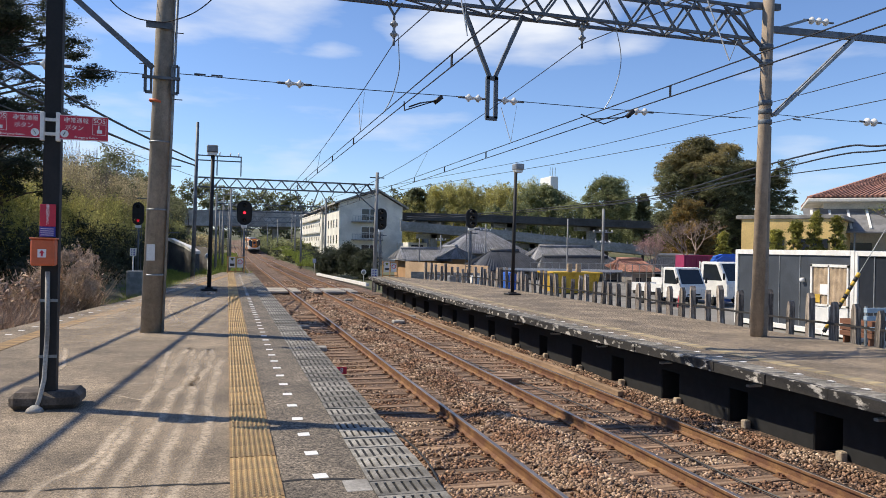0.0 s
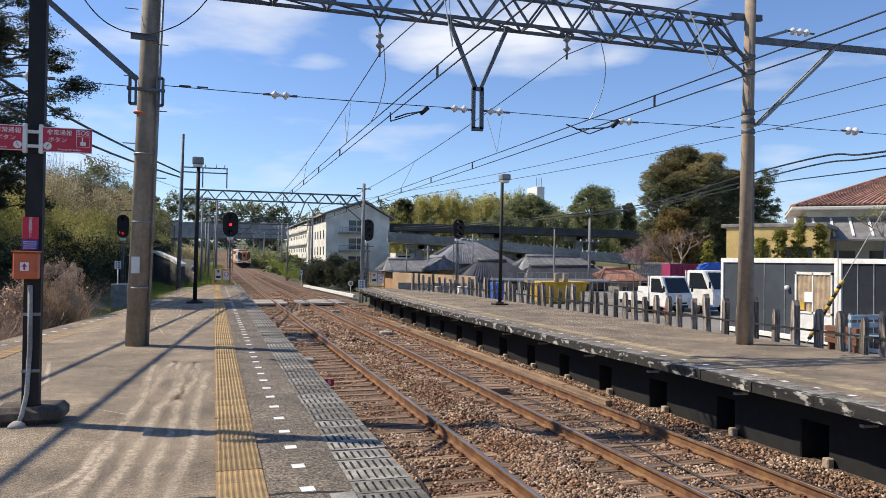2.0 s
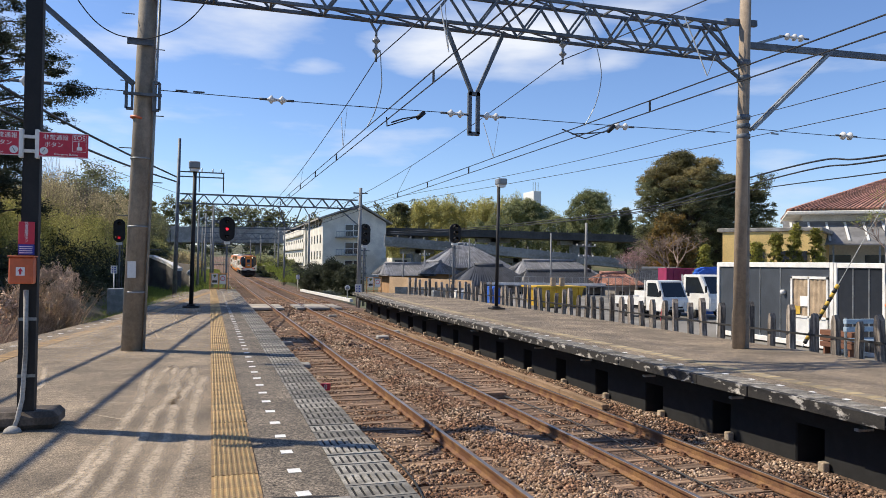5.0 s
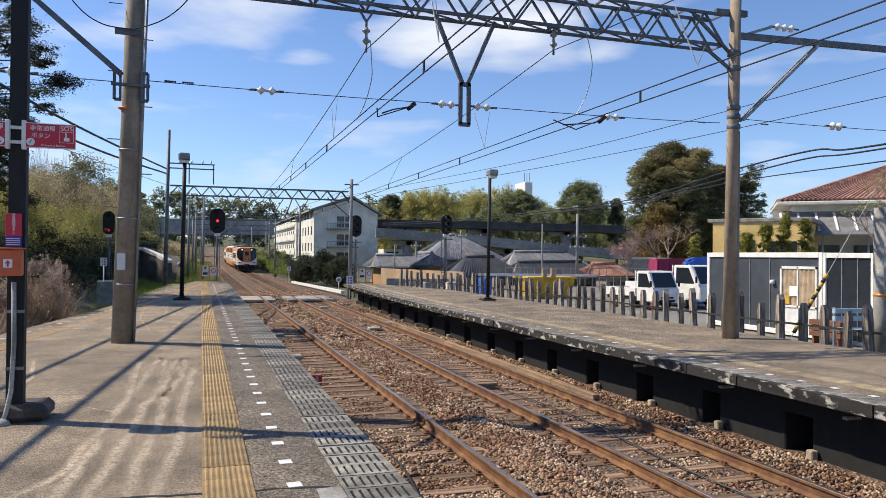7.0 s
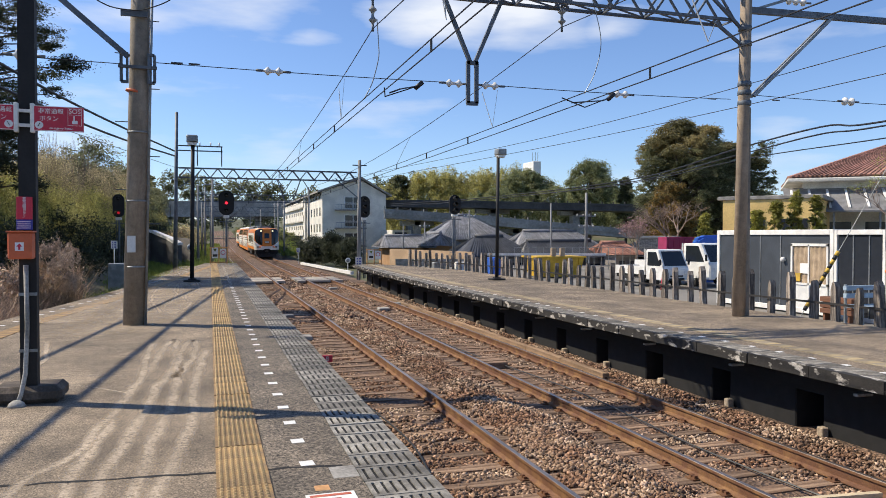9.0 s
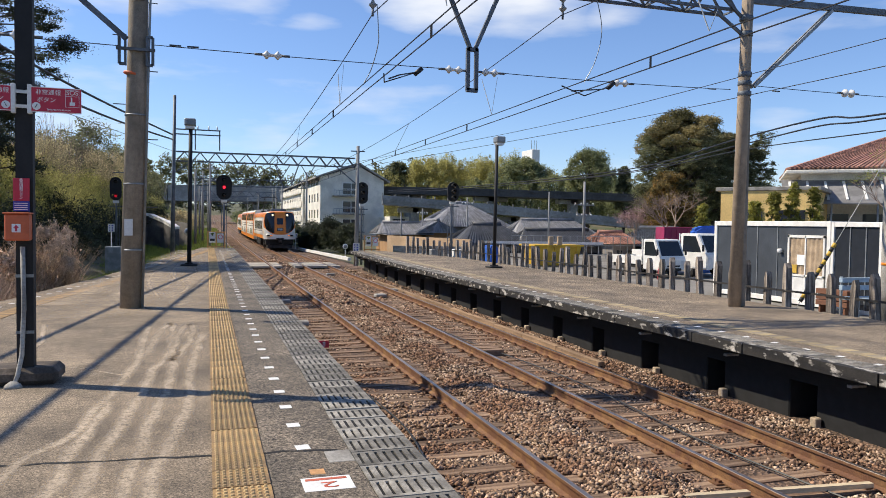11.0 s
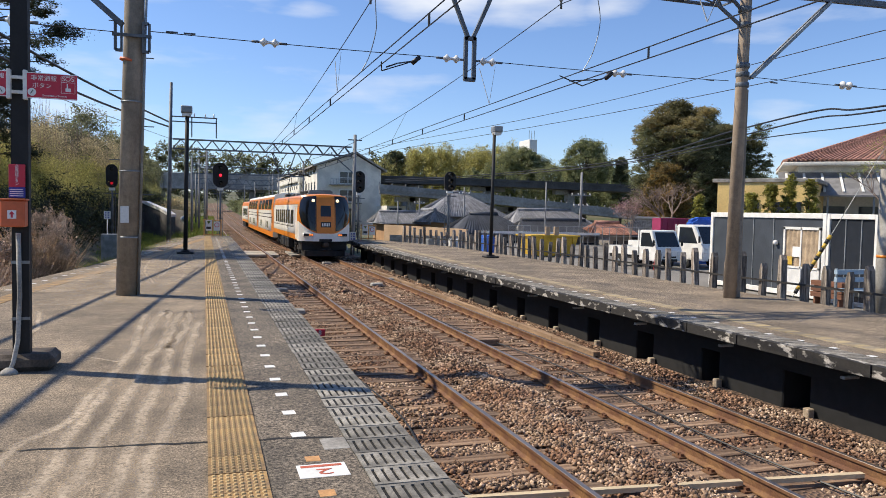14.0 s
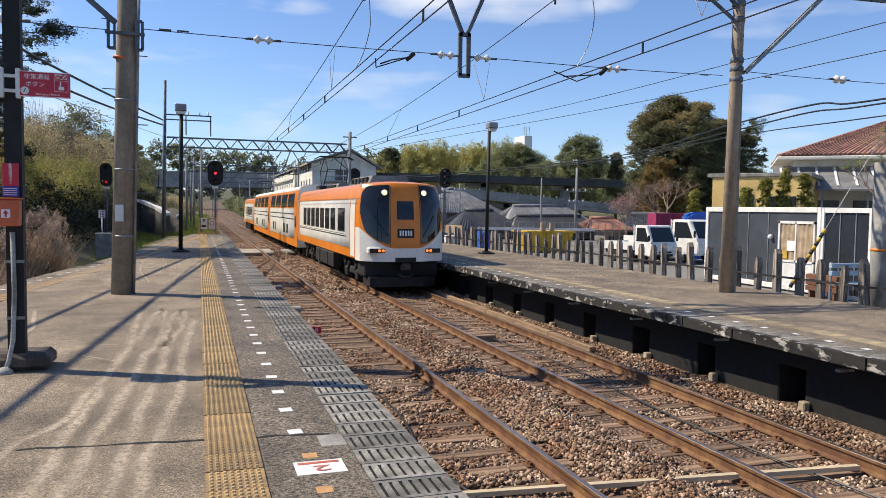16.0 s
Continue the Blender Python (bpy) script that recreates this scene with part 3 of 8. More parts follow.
for i in range(60):
    p = poly_at([(x + 0.36, y) for x, y in LEFT_EDGE], 5 + i * 0.62)
    if p:
        shared("white_square", sq2_mesh, marks, (p[0], p[1], P1 + 0.001), (0, 0, p[2]))
M["orange_paint"] = mat("orange_marking_paint", (0.62, 0.33, 0.13), 0.7, scale=12, vary=0.25, fine=60, bump=0.05)
M["red_paint"] = mat("red_marking_paint", (0.55, 0.13, 0.07), 0.7, scale=12, vary=0.25, fine=60, bump=0.05)
for y in (4.77, 4.16):
    bm = B()
    box(bm, 0.65, 0.745, y - 0.05, y + 0.05, P1, P1 + 0.003)
    part("orange_square", bm, "orange_paint", marks)
bm = B()
prism(bm, [(0.575, 4.66), (0.885, 4.66), (0.885, 4.42), (0.575, 4.42)], P1, P1 + 0.003, "z")
part("number_plate_mark", bm, "white_paint", marks)
bm = B()
box(bm, 0.60, 0.86, 4.60, 4.635, P1 + 0.003, P1 + 0.005)
part("red_bar", bm, "red_paint", marks)
words("number", "2", 0.17, pose(0.74, 4.515, P1 + 0.005, 0, 0, 180) @ Matrix.Diagonal((1.4, 0.8, 1, 1)), "red_paint", marks)
# repair patch and the joint across the platform
bm = B()
box(bm, 0.80, 0.98, 4.93, 5.18, P1 - 0.02, P1 + 0.004, 0.003)
tagged(part("repair_patch", bm, "concrete"), "pale concrete repair patch at the panel edge", "patch", kind="structure")
bm = B()
pts = [(-4.5 + i * 0.12, 5.32 - (i * 0.12 - 4.5) * 0.10 - 0.02 + noise.noise((i * 0.7, 3, 1)) * 0.03, P1 + 0.0005) for i in range(46)]
for p, q in zip(pts, pts[1:]):
    bar(bm, p, q, random.uniform(0.018, 0.045), 0.004)
tagged(part("platform_crack", bm, "black"), "dark crack across the asphalt platform", "crack", kind="structure")

# dusty wheel and broom streaks on the asphalt
M["dust"] = mat("pale_dust", (0.56, 0.455, 0.335), 0.95, scale=1.3, vary=0.3, fine=70, bump=0.2)
nt = M["dust"].node_tree
dn = nt.nodes.new("ShaderNodeTexNoise")
dn.inputs["Scale"].default_value, dn.inputs["Detail"].default_value, dn.inputs["Roughness"].default_value = 26, 8, 0.85
dc = nt.nodes.new("ShaderNodeTexCoord")
dr = nt.nodes.new("ShaderNodeValToRGB")
dr.color_ramp.elements[0].position, dr.color_ramp.elements[1].position = 0.34, 0.57
dr.color_ramp.elements[0].color, dr.color_ramp.elements[1].color = (0.08, 0.08, 0.08, 1), (1, 1, 1, 1)
nt.links.new(dc.outputs["Object"], dn.inputs["Vector"])
nt.links.new(dn.outputs["Fac"], dr.inputs["Fac"])
uv = nt.nodes.new("ShaderNodeUVMap")
sx = nt.nodes.new("ShaderNodeSeparateXYZ")
nt.links.new(uv.outputs["UV"], sx.inputs["Vector"])
pp = nt.nodes.new("ShaderNodeMath")
pp.operation = "PINGPONG"
pp.inputs[1].default_value = 0.5
nt.links.new(sx.outputs["X"], pp.inputs[0])
m2 = nt.nodes.new("ShaderNodeMath")
m2.operation, m2.use_clamp = "MULTIPLY", True
m2.inputs[1].default_value = 2.6
nt.links.new(pp.outputs[0], m2.inputs[0])
m3 = nt.nodes.new("ShaderNodeMath")
m3.operation = "MULTIPLY"
nt.links.new(m2.outputs[0], m3.inputs[0])
nt.links.new(dr.outputs["Color"], m3.inputs[1])
nt.links.new(m3.outputs[0], nt.nodes["Principled BSDF"].inputs["Alpha"])


def streak(pts, width, z, material="dust"):
    bm = B()
    uvl = bm.loops.layers.uv.new("UVMap")
    prev = None
    for i, (x, y) in enumerate(pts):
        x0, y0 = pts[max(i - 1, 0)]
        x1, y1 = pts[min(i + 1, len(pts) - 1)]
        d = Vector((x1 - x0, y1 - y0)).normalized()
        nx, ny = d.y, -d.x
        row = [bm.verts.new((x + s * nx * width / 2, y + s * ny * width / 2, z)) for s in (-1, 1)]
        if prev:
            f = bm.faces.new((prev[0], prev[1], row[1], row[0]))
            for lp, u in zip(f.loops, (0, 1, 1, 0)):
                lp[uvl].uv = (u, i / len(pts))
        prev = row
    bm.normal_update()
    return tagged(part("dust_streak", bm, material), "pale dusty swirl mark on the asphalt", "dust streak", "dust streaks on the platform", "stuff")


STREAKS = (
    [(-1.0, 2.2), (-0.92, 4.0), (-0.88, 5.44), (-0.85, 6.62), (-0.82, 7.64), (-0.76, 9.13), (-0.81, 10.78), (-0.84, 11.94)],
    [(-0.8, 2.2), (-0.72, 4.0), (-0.69, 5.39), (-0.64, 6.23), (-0.6, 6.93), (-0.54, 8.43), (-0.45, 9.4), (-0.45, 11.29), (-0.58, 12.3), (-0.65, 10.8), (-0.7, 9.6)],
    [(-0.55, 2.2), (-0.48, 4.0), (-0.45, 5.33), (-0.43, 6.02), (-0.41, 6.5), (-0.35, 7.79), (-0.34, 9.01), (-0.18, 11.24), (-0.3, 12.1), (-0.4, 10.27), (-0.36, 9.0)],
    [(-0.38, 2.2), (-0.29, 5.29), (-0.19, 6.11), (-0.15, 7.03), (-0.17, 8.03), (-0.14, 9.01), (-0.06, 11.0)],
    [(-2.38, 12.58), (-2.12, 11.07), (-2.03, 10.11), (-1.99, 8.89), (-2.07, 8.33)],
    [(-1.5, 3.5), (-1.25, 5.0), (-1.15, 5.5), (-1.01, 5.87), (-0.92, 6.45), (-0.86, 7.4)],
    [(-1.7, 8.8), (-1.38, 8.82), (-1.02, 8.47), (-0.75, 8.2)],
    [(-1.9, 9.3), (-1.5, 9.45), (-1.1, 9.3), (-0.8, 9.2)],
    [(-1.0, 16.69), (-1.44, 20.42), (-1.51, 24.83), (-1.06, 26.24), (-0.88, 20.38), (-1.02, 17.99)],
    [(-1.0, 29.67), (-1.03, 23.53), (-0.6, 20.36), (-0.46, 23.51)],
    [(-0.7, 16.5), (-0.45, 18.5), (-0.62, 21.0), (-0.35, 24.0), (-0.5, 28.0)],
)
for k, line in enumerate(STREAKS):
    pts = [(p.x + 0.05 * noise.noise((p.y * 1.7, k, 2)) * min(1, p.y / 6), p.y) for p in curve([(x, y, 0) for x, y in line], 14)]
    wide = 0.05 if k in (6, 7) else 0.17 if k < 4 else 0.13
    streak(pts, wide, P1 + 0.0015 + 0.0003 * k)
# sandy stretch of the platform farther on
M["sand"] = M["dust"].copy()
for node in M["sand"].node_tree.nodes:
    if node.type == "TEX_NOISE" and node.inputs["Detail"].default_value == 8:
        node.inputs["Scale"].default_value = 2.5
    if node.type == "VALTORGB" and node.color_ramp.elements[1].color[0] == 1 and node.color_ramp.elements[0].color[0] < 0.1:
        node.color_ramp.elements[0].color, node.color_ramp.elements[1].color = (0, 0, 0, 1), (0.55, 0.55, 0.55, 1)
for k, (x, w) in enumerate(((-1.9, 1.8), (-0.7, 1.5), (-2.7, 1.2))):
    streak([(x + (i * 0.05), 13.2 + i * 0.8 + k) for i in range(34)], w, P1 + 0.0066 + 0.0003 * k, "sand")

# ---- catenary gantries ----


def truss(bm, x0, x1, y, z0, z1, depth, step, w=0.07):
    """A four-chord lattice beam across the tracks."""
    for yy in (y - depth / 2, y + depth / 2):
        for z in (z0, z1):
            bar(bm, (x0, yy, z), (x1, yy, z), w, w)
        n = max(2, round((x1 - x0) / step))
        for i in range(n):
            a, b = x0 + (x1 - x0) * i / n, x0 + (x1 - x0) * (i + 1) / n
            m = (a + b) / 2
            bar(bm, (a, yy, z0), (m, yy, z1), w * 0.7, w * 0.7)
            bar(bm, (m, yy, z1), (b, yy, z0), w * 0.7, w * 0.7)
    if depth > 0.1:
        n = max(2, round((x1 - x0) / step))
        for i in range(n + 1):
            x = x0 + (x1 - x0) * i / n
            for z in (z0, z1):
                bar(bm, (x, y - depth / 2, z), (x, y + depth / 2, z), w * 0.6, w * 0.6)
                if i < n:
                    bar(bm, (x, y - depth / 2, z), (x + (x1 - x0) / n, y + depth / 2, z), w * 0.5, w * 0.5)
    return bm


def insulator(parent, p, axis="x", n=2, size=0.085, material="porcelain"):
    bm = B()
    prof = [(0.02, -0.10 * n + 0.02)]
    for i in range(n):
        c = -0.10 * n + 0.10 + 0.2 * i
        prof += [(0.026, c - 0.07), (0.04, c - 0.045), (size * 1.15, c - 0.012), (size * 1.15, c + 0.012), (0.05, c + 0.03), (0.03, c + 0.07)]
    prof += [(0.02, 0.10 * n - 0.02)]
    lathe(bm, prof, 12, p, axis)
    body = part("insulator", bm, material, parent, "ribbed porcelain insulator")
    w = {"x": Vector((1, 0, 0)), "y": Vector((0, 1, 0)), "z": Vector((0, 0, 1))}[axis]
    for s in (-1, 1):
        bm = B()
        tube(bm, [Vector(p) + w * s * (0.10 * n - 0.02), Vector(p) + w * s * (0.10 * n + 0.12)], 0.024, 6)
        part("end_cap", bm, "steel_dark", body)
    return body


gantry = thing("catenary_gantry", "dark steel lattice gantry on round concrete poles", "catenary gantry", "gantries over the tracks")
bm = B()
truss(bm, -1.05, 11.3, GY, 7.55, 8.25, 0.45, 1.02, 0.062)
part("lattice_beam", bm, "steel_dark", gantry)
bm = B()
tube(bm, [(-1.33, GY + 0.4, P1), (-1.22, GY + 0.4, 5.5), (-1.12, GY + 0.4, 10.0)], 0.195, 16, 0.15)
part("pole", bm, "pole_grey", gantry, "stained round concrete pole")
bm = B()
tube(bm, [(-1.13, GY + 0.3, P1), (-1.02, GY + 0.3, 5.5), (-0.93, GY + 0.3, 9.0)], 0.025, 6)
part("conduit", bm, "steel_grey", gantry)
for z in (2.1, 3.3, 4.55):
    bm = B()
    tube(bm, [(-1.31 + (z - 1) * 0.021, GY + 0.4, z), (-1.31 + (z - 1) * 0.021, GY + 0.4, z + 0.03)], 0.2, 16)
    part("band", bm, "steel_grey", gantry)
bm = B()
tube(bm, [(11.42, GY - 0.3, P2), (11.6, GY - 0.3, 10.0)], 0.14, 16, 0.12)
part("pole", bm, "pole_concrete", gantry, "tan square-shouldered concrete pole")
bm = B()
box(bm, 11.54, 11.68, GY - 0.36, GY - 0.24, P2, 5.6, 0.02)
part("pole_channel", bm, "pole_grey", gantry)
# frames clamped round the left pole, brace bars and step bolts
bm = B()
for sx_ in (-1, 1):
    x = -1.22 + sx_ * 0.28
    bar(bm, (x, GY + 0.2, 5.45), (x, GY + 0.2, 5.95), 0.05, 0.05)
    bar(bm, (x - sx_ * 0.12, GY + 0.2, 5.95), (x, GY + 0.2, 5.95), 0.05, 0.05)
    bar(bm, (x - sx_ * 0.12, GY + 0.2, 5.45), (x, GY + 0.2, 5.45), 0.05, 0.05)
    bar(bm, (x - sx_ * 0.10, GY + 0.2, 5.45), (x - sx_ * 0.10, GY + 0.2, 5.95), 0.04, 0.04)
bar(bm, (-1.55, GY + 0.18, 5.72), (-0.9, GY + 0.18, 5.72), 0.06, 0.05)
part("clamp_frame", bm, "steel_dark", gantry)
bm = B()
bar(bm, (-1.36, GY, 5.85), (-4.1, GY, 8.2), 0.09, 0.09)
part("stay", bm, "steel_dark", gantry)
for i in range(9):
    z = 2.9 + i * 0.62
    s = -1 if i % 2 else 1
    bm = B()
    tube(bm, [(-1.25 + s * 0.15, GY + 0.4, z), (-1.25 + s * 0.38, GY + 0.4, z)], 0.01, 5)
    part("step_bolt", bm, "steel_dark", gantry)
bm = B()
tube(bm, [(-1.28, GY + 0.4, 5.28), (-1.27, GY + 0.4, 5.32)], 0.182, 16)
part("band", bm, "orange_box", gantry, "narrow orange band")
bm = B()
box(bm, -1.42, -1.28, GY + 0.17, GY + 0.2, 2.38, 2.68)
part("notice", bm, "white_paint", gantry, "small white notice with unreadable print")
# bracket arms on the far pole
def bars(name, rows, w, h, material, parent):
    for p, q in rows:
        bm = B()
        bar(bm, p, q, w, h)
        part(name, bm, material, parent)


bars("bracket_arm", [((11.5, GY - 0.3, 7.78), (17.5, GY - 0.3, 7.93)), ((11.1, GY - 0.2, 8.30), (11.95, GY - 0.2, 8.34))], 0.10, 0.14, "steel_dark", gantry)
bars("strut", [((11.75, GY - 0.35, 5.85), (13.9, GY - 0.35, 7.76)), ((11.75, GY - 0.24, 5.85), (13.9, GY - 0.24, 7.76))], 0.05, 0.07, "steel_grey", gantry)
bars("strut", [((10.75, GY - 0.2, 7.5), (11.5, GY - 0.3, 6.95)), ((10.5, GY - 0.2, 8.2), (11.5, GY - 0.3, 7.3))], 0.06, 0.06, "steel_dark", gantry)
for z in (5.62, 5.85, 6.05, 6.95, 7.3):
    bm = B()
    lathe(bm, [(0.135, z), (0.152, z + 0.02), (0.152, z + 0.10), (0.135, z + 0.12)], 14, (11.53, GY - 0.3, 0))
    part("clamp", bm, "steel_dark", gantry)
# drop frame in the middle
bm = B()
for p, q in (((4.48, GY, 7.55), (5.06, GY, 6.22)), ((5.76, GY, 7.55), (5.17, GY, 6.22)), ((5.02, GY, 6.22), (5.02, GY, 5.38)), ((5.2, GY, 6.22), (5.2, GY, 5.38)), ((4.99, GY, 5.38), (5.23, GY, 5.38)), ((4.99, GY, 6.2), (5.23, GY, 6.2))):
    bar(bm, p, q, 0.075, 0.075)
part("drop_frame", bm, "steel_dark", gantry, "grey steel fork hanging from the beam")
for x, z in ((3.05, 6.99), (7.12, 7.32)):
    bm = B()
    bar(bm, (x - 0.16, GY, 7.52), (x, GY, z + 0.28), 0.04, 0.04)
    bar(bm, (x + 0.16, GY, 7.52), (x, GY, z + 0.28), 0.04, 0.04)
    part("hanger", bm, "steel_dark", gantry)
    insulator(gantry, (x, GY, z), "z", 2, 0.07, "grey_glaze")

# cross-span wire and its insulators
span = thing("span_wire", "thin dark cross-span wire with porcelain insulators", "wire")
bm = B()
tube(bm, sag((-9, GY, 5.95), (-1.5, GY, 5.72), 0.05), 0.008, 5)
tube(bm, sag((-0.9, GY, 5.78), (5.02, GY, 5.78), 0.02), 0.008, 5)
tube(bm, sag((5.2, GY, 5.78), (11.4, GY, 5.82), 0.03), 0.008, 5)
tube(bm, sag((11.8, GY - 0.3, 5.88), (18, GY - 0.3, 5.92), 0.03), 0.008, 5)
part("wire", bm, "wire", span)
for x in (1.15, 4.72, 5.5, 8.55):
    insulator(span, (x, GY, 5.765), "x", 2, 0.07)
insulator(span, (14.5, GY - 0.3, 5.885), "x", 2, 0.085)
insulator(span, (-3.0, GY, 5.76), "x", 2, 0.085)
for x in (-0.55, -0.25, 10.9, 12.4):
    bm = B()
    tube(bm, [(x - 0.10, GY - (0.3 if x > 11.5 else 0), 5.8), (x + 0.10, GY - (0.3 if x > 11.5 else 0), 5.8)], 0.016, 6)
    part("turnbuckle", bm, "steel_dark", span)
insulator(gantry, (12.95, GY - 0.3, 8.10), "x", 3, 0.075)
bars("insulator_arm", [((11.9, GY - 0.3, 7.85), (12.6, GY - 0.3, 8.09))], 0.05, 0.06, "steel_grey", gantry)
bm = B()
tube(bm, curve([(-2.6, GY + 0.1, 7.7), (-2.1, GY + 0.1, 7.02), (-1.72, GY + 0.1, 6.76), (-1.34, GY + 0.1, 6.71), (-1.1, GY + 0.1, 6.74), (-0.71, GY + 0.1, 6.92), (-0.38, GY + 0.1, 7.21), (-0.1, GY + 0.1, 7.6)]), 0.011, 5)
part("jumper_wire", bm, "wire", gantry, "drooping jumper wire")
for p, q in (((2.86, 17.05, 6.09), (2.91, 17.05, 5.38)), ((2.79, 9.05, 6.05), (2.91, 9.05, 5.45)), ((6.00, 8.37, 6.05), (6.36, 8.37, 5.28)), ((6.10, 16.27, 6.05), (6.36, 16.27, 5.25))):
    bm = B()
    tube(bm, [p, q], 0.009, 5)
    part("pull_rod", bm, "porcelain", gantry, "thin white insulating rod")
for p, q in (((2.99, 17.05, 6.32), (2.91, 17.05, 5.38)), ((2.84, 9.05, 6.19), (2.91, 9.05, 5.45)), ((6.48, 8.37, 5.56), (6.36, 8.37, 5.28)), ((6.49, 16.27, 6.12), (6.36, 16.27, 5.25))):
    bm = B()
    tube(bm, [p, q], 0.005, 4)
    part("stay_wire", bm, "steel_grey", gantry)
bm = B()
box(bm, -1.5, -1.05, GY + 0.15, GY + 0.2, 6.62, 6.72)
part("clamp_plate", bm, "steel_dark", gantry)

# far gantry by the level crossing
G2 = 48.5
far_gantry = thing("catenary_gantry", "slender grey lattice gantry by the level crossing", "catenary gantry", "gantries over the tracks")
bm = B()
truss(bm, -1.85, 9.25, G2, 6.29, 6.87, 0.3, 0.9, 0.07)
part("lattice_beam", bm, "steel_dark", far_gantry)
bm = B()
tube(bm, [(-2.1, G2, -0.3), (-1.95, G2, 10.3)], 0.14, 10, 0.09)
part("pole", bm, "steel_dark", far_gantry)
bm = B()
tube(bm, [(9.4, G2, -0.3), (9.48, G2, 7.7)], 0.14, 10, 0.11)
part("pole", bm, "pole_pale", far_gantry)
bars("cross_arm", [((9.0, G2, 7.35), (9.95, G2, 7.35)), ((-1.9, G2, 8.25), (0.75, G2, 8.25)), ((-1.9, G2, 7.95), (0.75, G2, 7.95)), ((0.7, G2, 8.25), (0.7, G2, 7.02)), ((-0.75, G2, 8.25), (-0.75, G2, 7.02))], 0.07, 0.07, "steel_dark", far_gantry)
bars("strut", [((-1.9, G2, 5.6), (-0.8, G2, 6.4)), ((9.35, G2, 5.2), (7.9, G2, 6.4)), ((4.1, G2, 6.30), (4.6, G2, 4.9)), ((5.6, G2, 6.30), (5.1, G2, 4.9))], 0.065, 0.065, "steel_dark", far_gantry)
for x in (-1.3, -0.6, 0.05, 0.55):
    bm = B()
    tube(bm, [(x, G2, 8.25), (x, G2, 8.5)], 0.04, 6)
    part("insulator", bm, "porcelain", far_gantry)
for x in (1.9, 4.6, 6.2):
    bars("hanger", [((x - 0.45, G2, 6.30), (x, G2, 5.55)), ((x + 0.45, G2, 6.30), (x, G2, 5.55))], 0.05, 0.05, "steel_dark", far_gantry)

# overhead lines
overhead = thing("overhead_line", "dark contact and messenger wires over the tracks", "wire")
for cx, mx, hung, low in ((T1 + 0.05, 3.05, 6.72, 5.21), (T2 + 0.08, 7.1, 7.09, 5.06)):
    ys_ = [-26, GY, G2, 85, 125, 170, 220]
    for i, (ya, yb) in enumerate(zip(ys_, ys_[1:])):
        xa, xb = (mx if ya == GY else cx), (mx if yb == GY else cx)
        lift = rise(ya), rise(yb)
        top = [hung if q == GY else 5.9 if q == G2 else 6.5 for q in (ya, yb)]
        dip = 0.75 if ya < 0 else 0.53 if ya == GY else 0.30
        bm = B()
        tube(bm, sag((xa, ya, top[0] + lift[0]), (xb, yb, top[1] + lift[1]), dip, 16), 0.010, 5)
        part("messenger_wire", bm, "wire", overhead)
        for z in (low, low + 0.17):
            bm = B()
            tube(bm, [(cx, ya, z + lift[0]), (cx, yb, z + lift[1])], 0.010, 5)
            part("contact_wire", bm, "wire", overhead)
        n = 9
        for k in range(1, n):
            u = k / n
            y, x = ya + (yb - ya) * u, xa + (xb - xa) * u
            base = lift[0] + (lift[1] - lift[0]) * u
            bm = B()
            tube(bm, [(cx, y, base + low), (cx, y, base + low + 0.17)], 0.018, 5)
            if k % 3 == 0:
                tube(bm, [(cx, y, base + low + 0.17), (x, y, base + top[0] + (top[1] - top[0]) * u - dip * 4 * u * (1 - u))], 0.006, 4)
            part("dropper", bm, "wire", overhead)
# pull-off arms at the gantry
for x0, x1, y, z in ((3.9, T1 + 0.1, GY - 0.2, 5.62), (8.1, T2 + 0.1, GY - 0.3, 5.62)):
    bm = B()
    tube(bm, [(x0, y, z), (x0 - 0.5, y - 0.6, z - 0.2), (x1, y - 1.6, 5.14)], 0.014, 6)
    tube(bm, [(x0, y, z), (x0 - 0.7, y - 0.2, z - 0.28), (x1, y - 1.2, 5.3)], 0.012, 6)
    tube(bm, [(x0 - 0.05, y, z - 0.05), (x0 + 0.1, y, z + 0.08)], 0.05, 6)
    part("pull_off", bm, "wire", overhead, "curved steel pull-off arm")
for pts in ([(3.09, 14.0, 6.85), (3.12, 14.0, 6.4), (3.12, 14.0, 6.11), (3.0, 14.0, 5.64), (2.85, 14.0, 5.33)], [(7.45, 14.0, 8.4), (7.52, 14.0, 8.26), (7.77, 14.0, 7.56), (7.94, 14.0, 6.82), (7.81, 14.0, 6.17), (7.55, 14.0, 5.68)]):
    bm = B()
    tube(bm, curve(pts), 0.010, 5)
    part("feeder_loop", bm, "steel_grey", overhead, "pale hanging feeder loop")

# ---- train ----
CAR = 16.4
carriages = []


def half_width(z, top):
    """Half the body's width at height z."""
    if z < 2.5:
        return 1.40
    u = (z - 2.5) / (top - 2.5)
    return 1.40 - 0.20 * u ** 2 if u < 0.82 else (1.40 - 0.20 * 0.6724) * math.sqrt(max(0.0, 1 - ((u - 0.82) / 0.19) ** 2)) ** 0.9


def side_strip(bm, y0, y1, z0, z1, top, off=0.0, n=6, sides=(-1, 1)):
    for s in sides:
        prev = None
        for i in range(n + 1):
            z = z0 + (z1 - z0) * i / n
            x = s * (half_width(z, top) + off)
            row = [bm.verts.new((x, y0, z)), bm.verts.new((x, y1, z))]
            if prev:
                f = bm.faces.new((prev[0], prev[1], row[1], row[0]) if s > 0 else (prev[1], prev[0], row[0], row[1]))
                f.smooth = True
            prev = row
    return bm


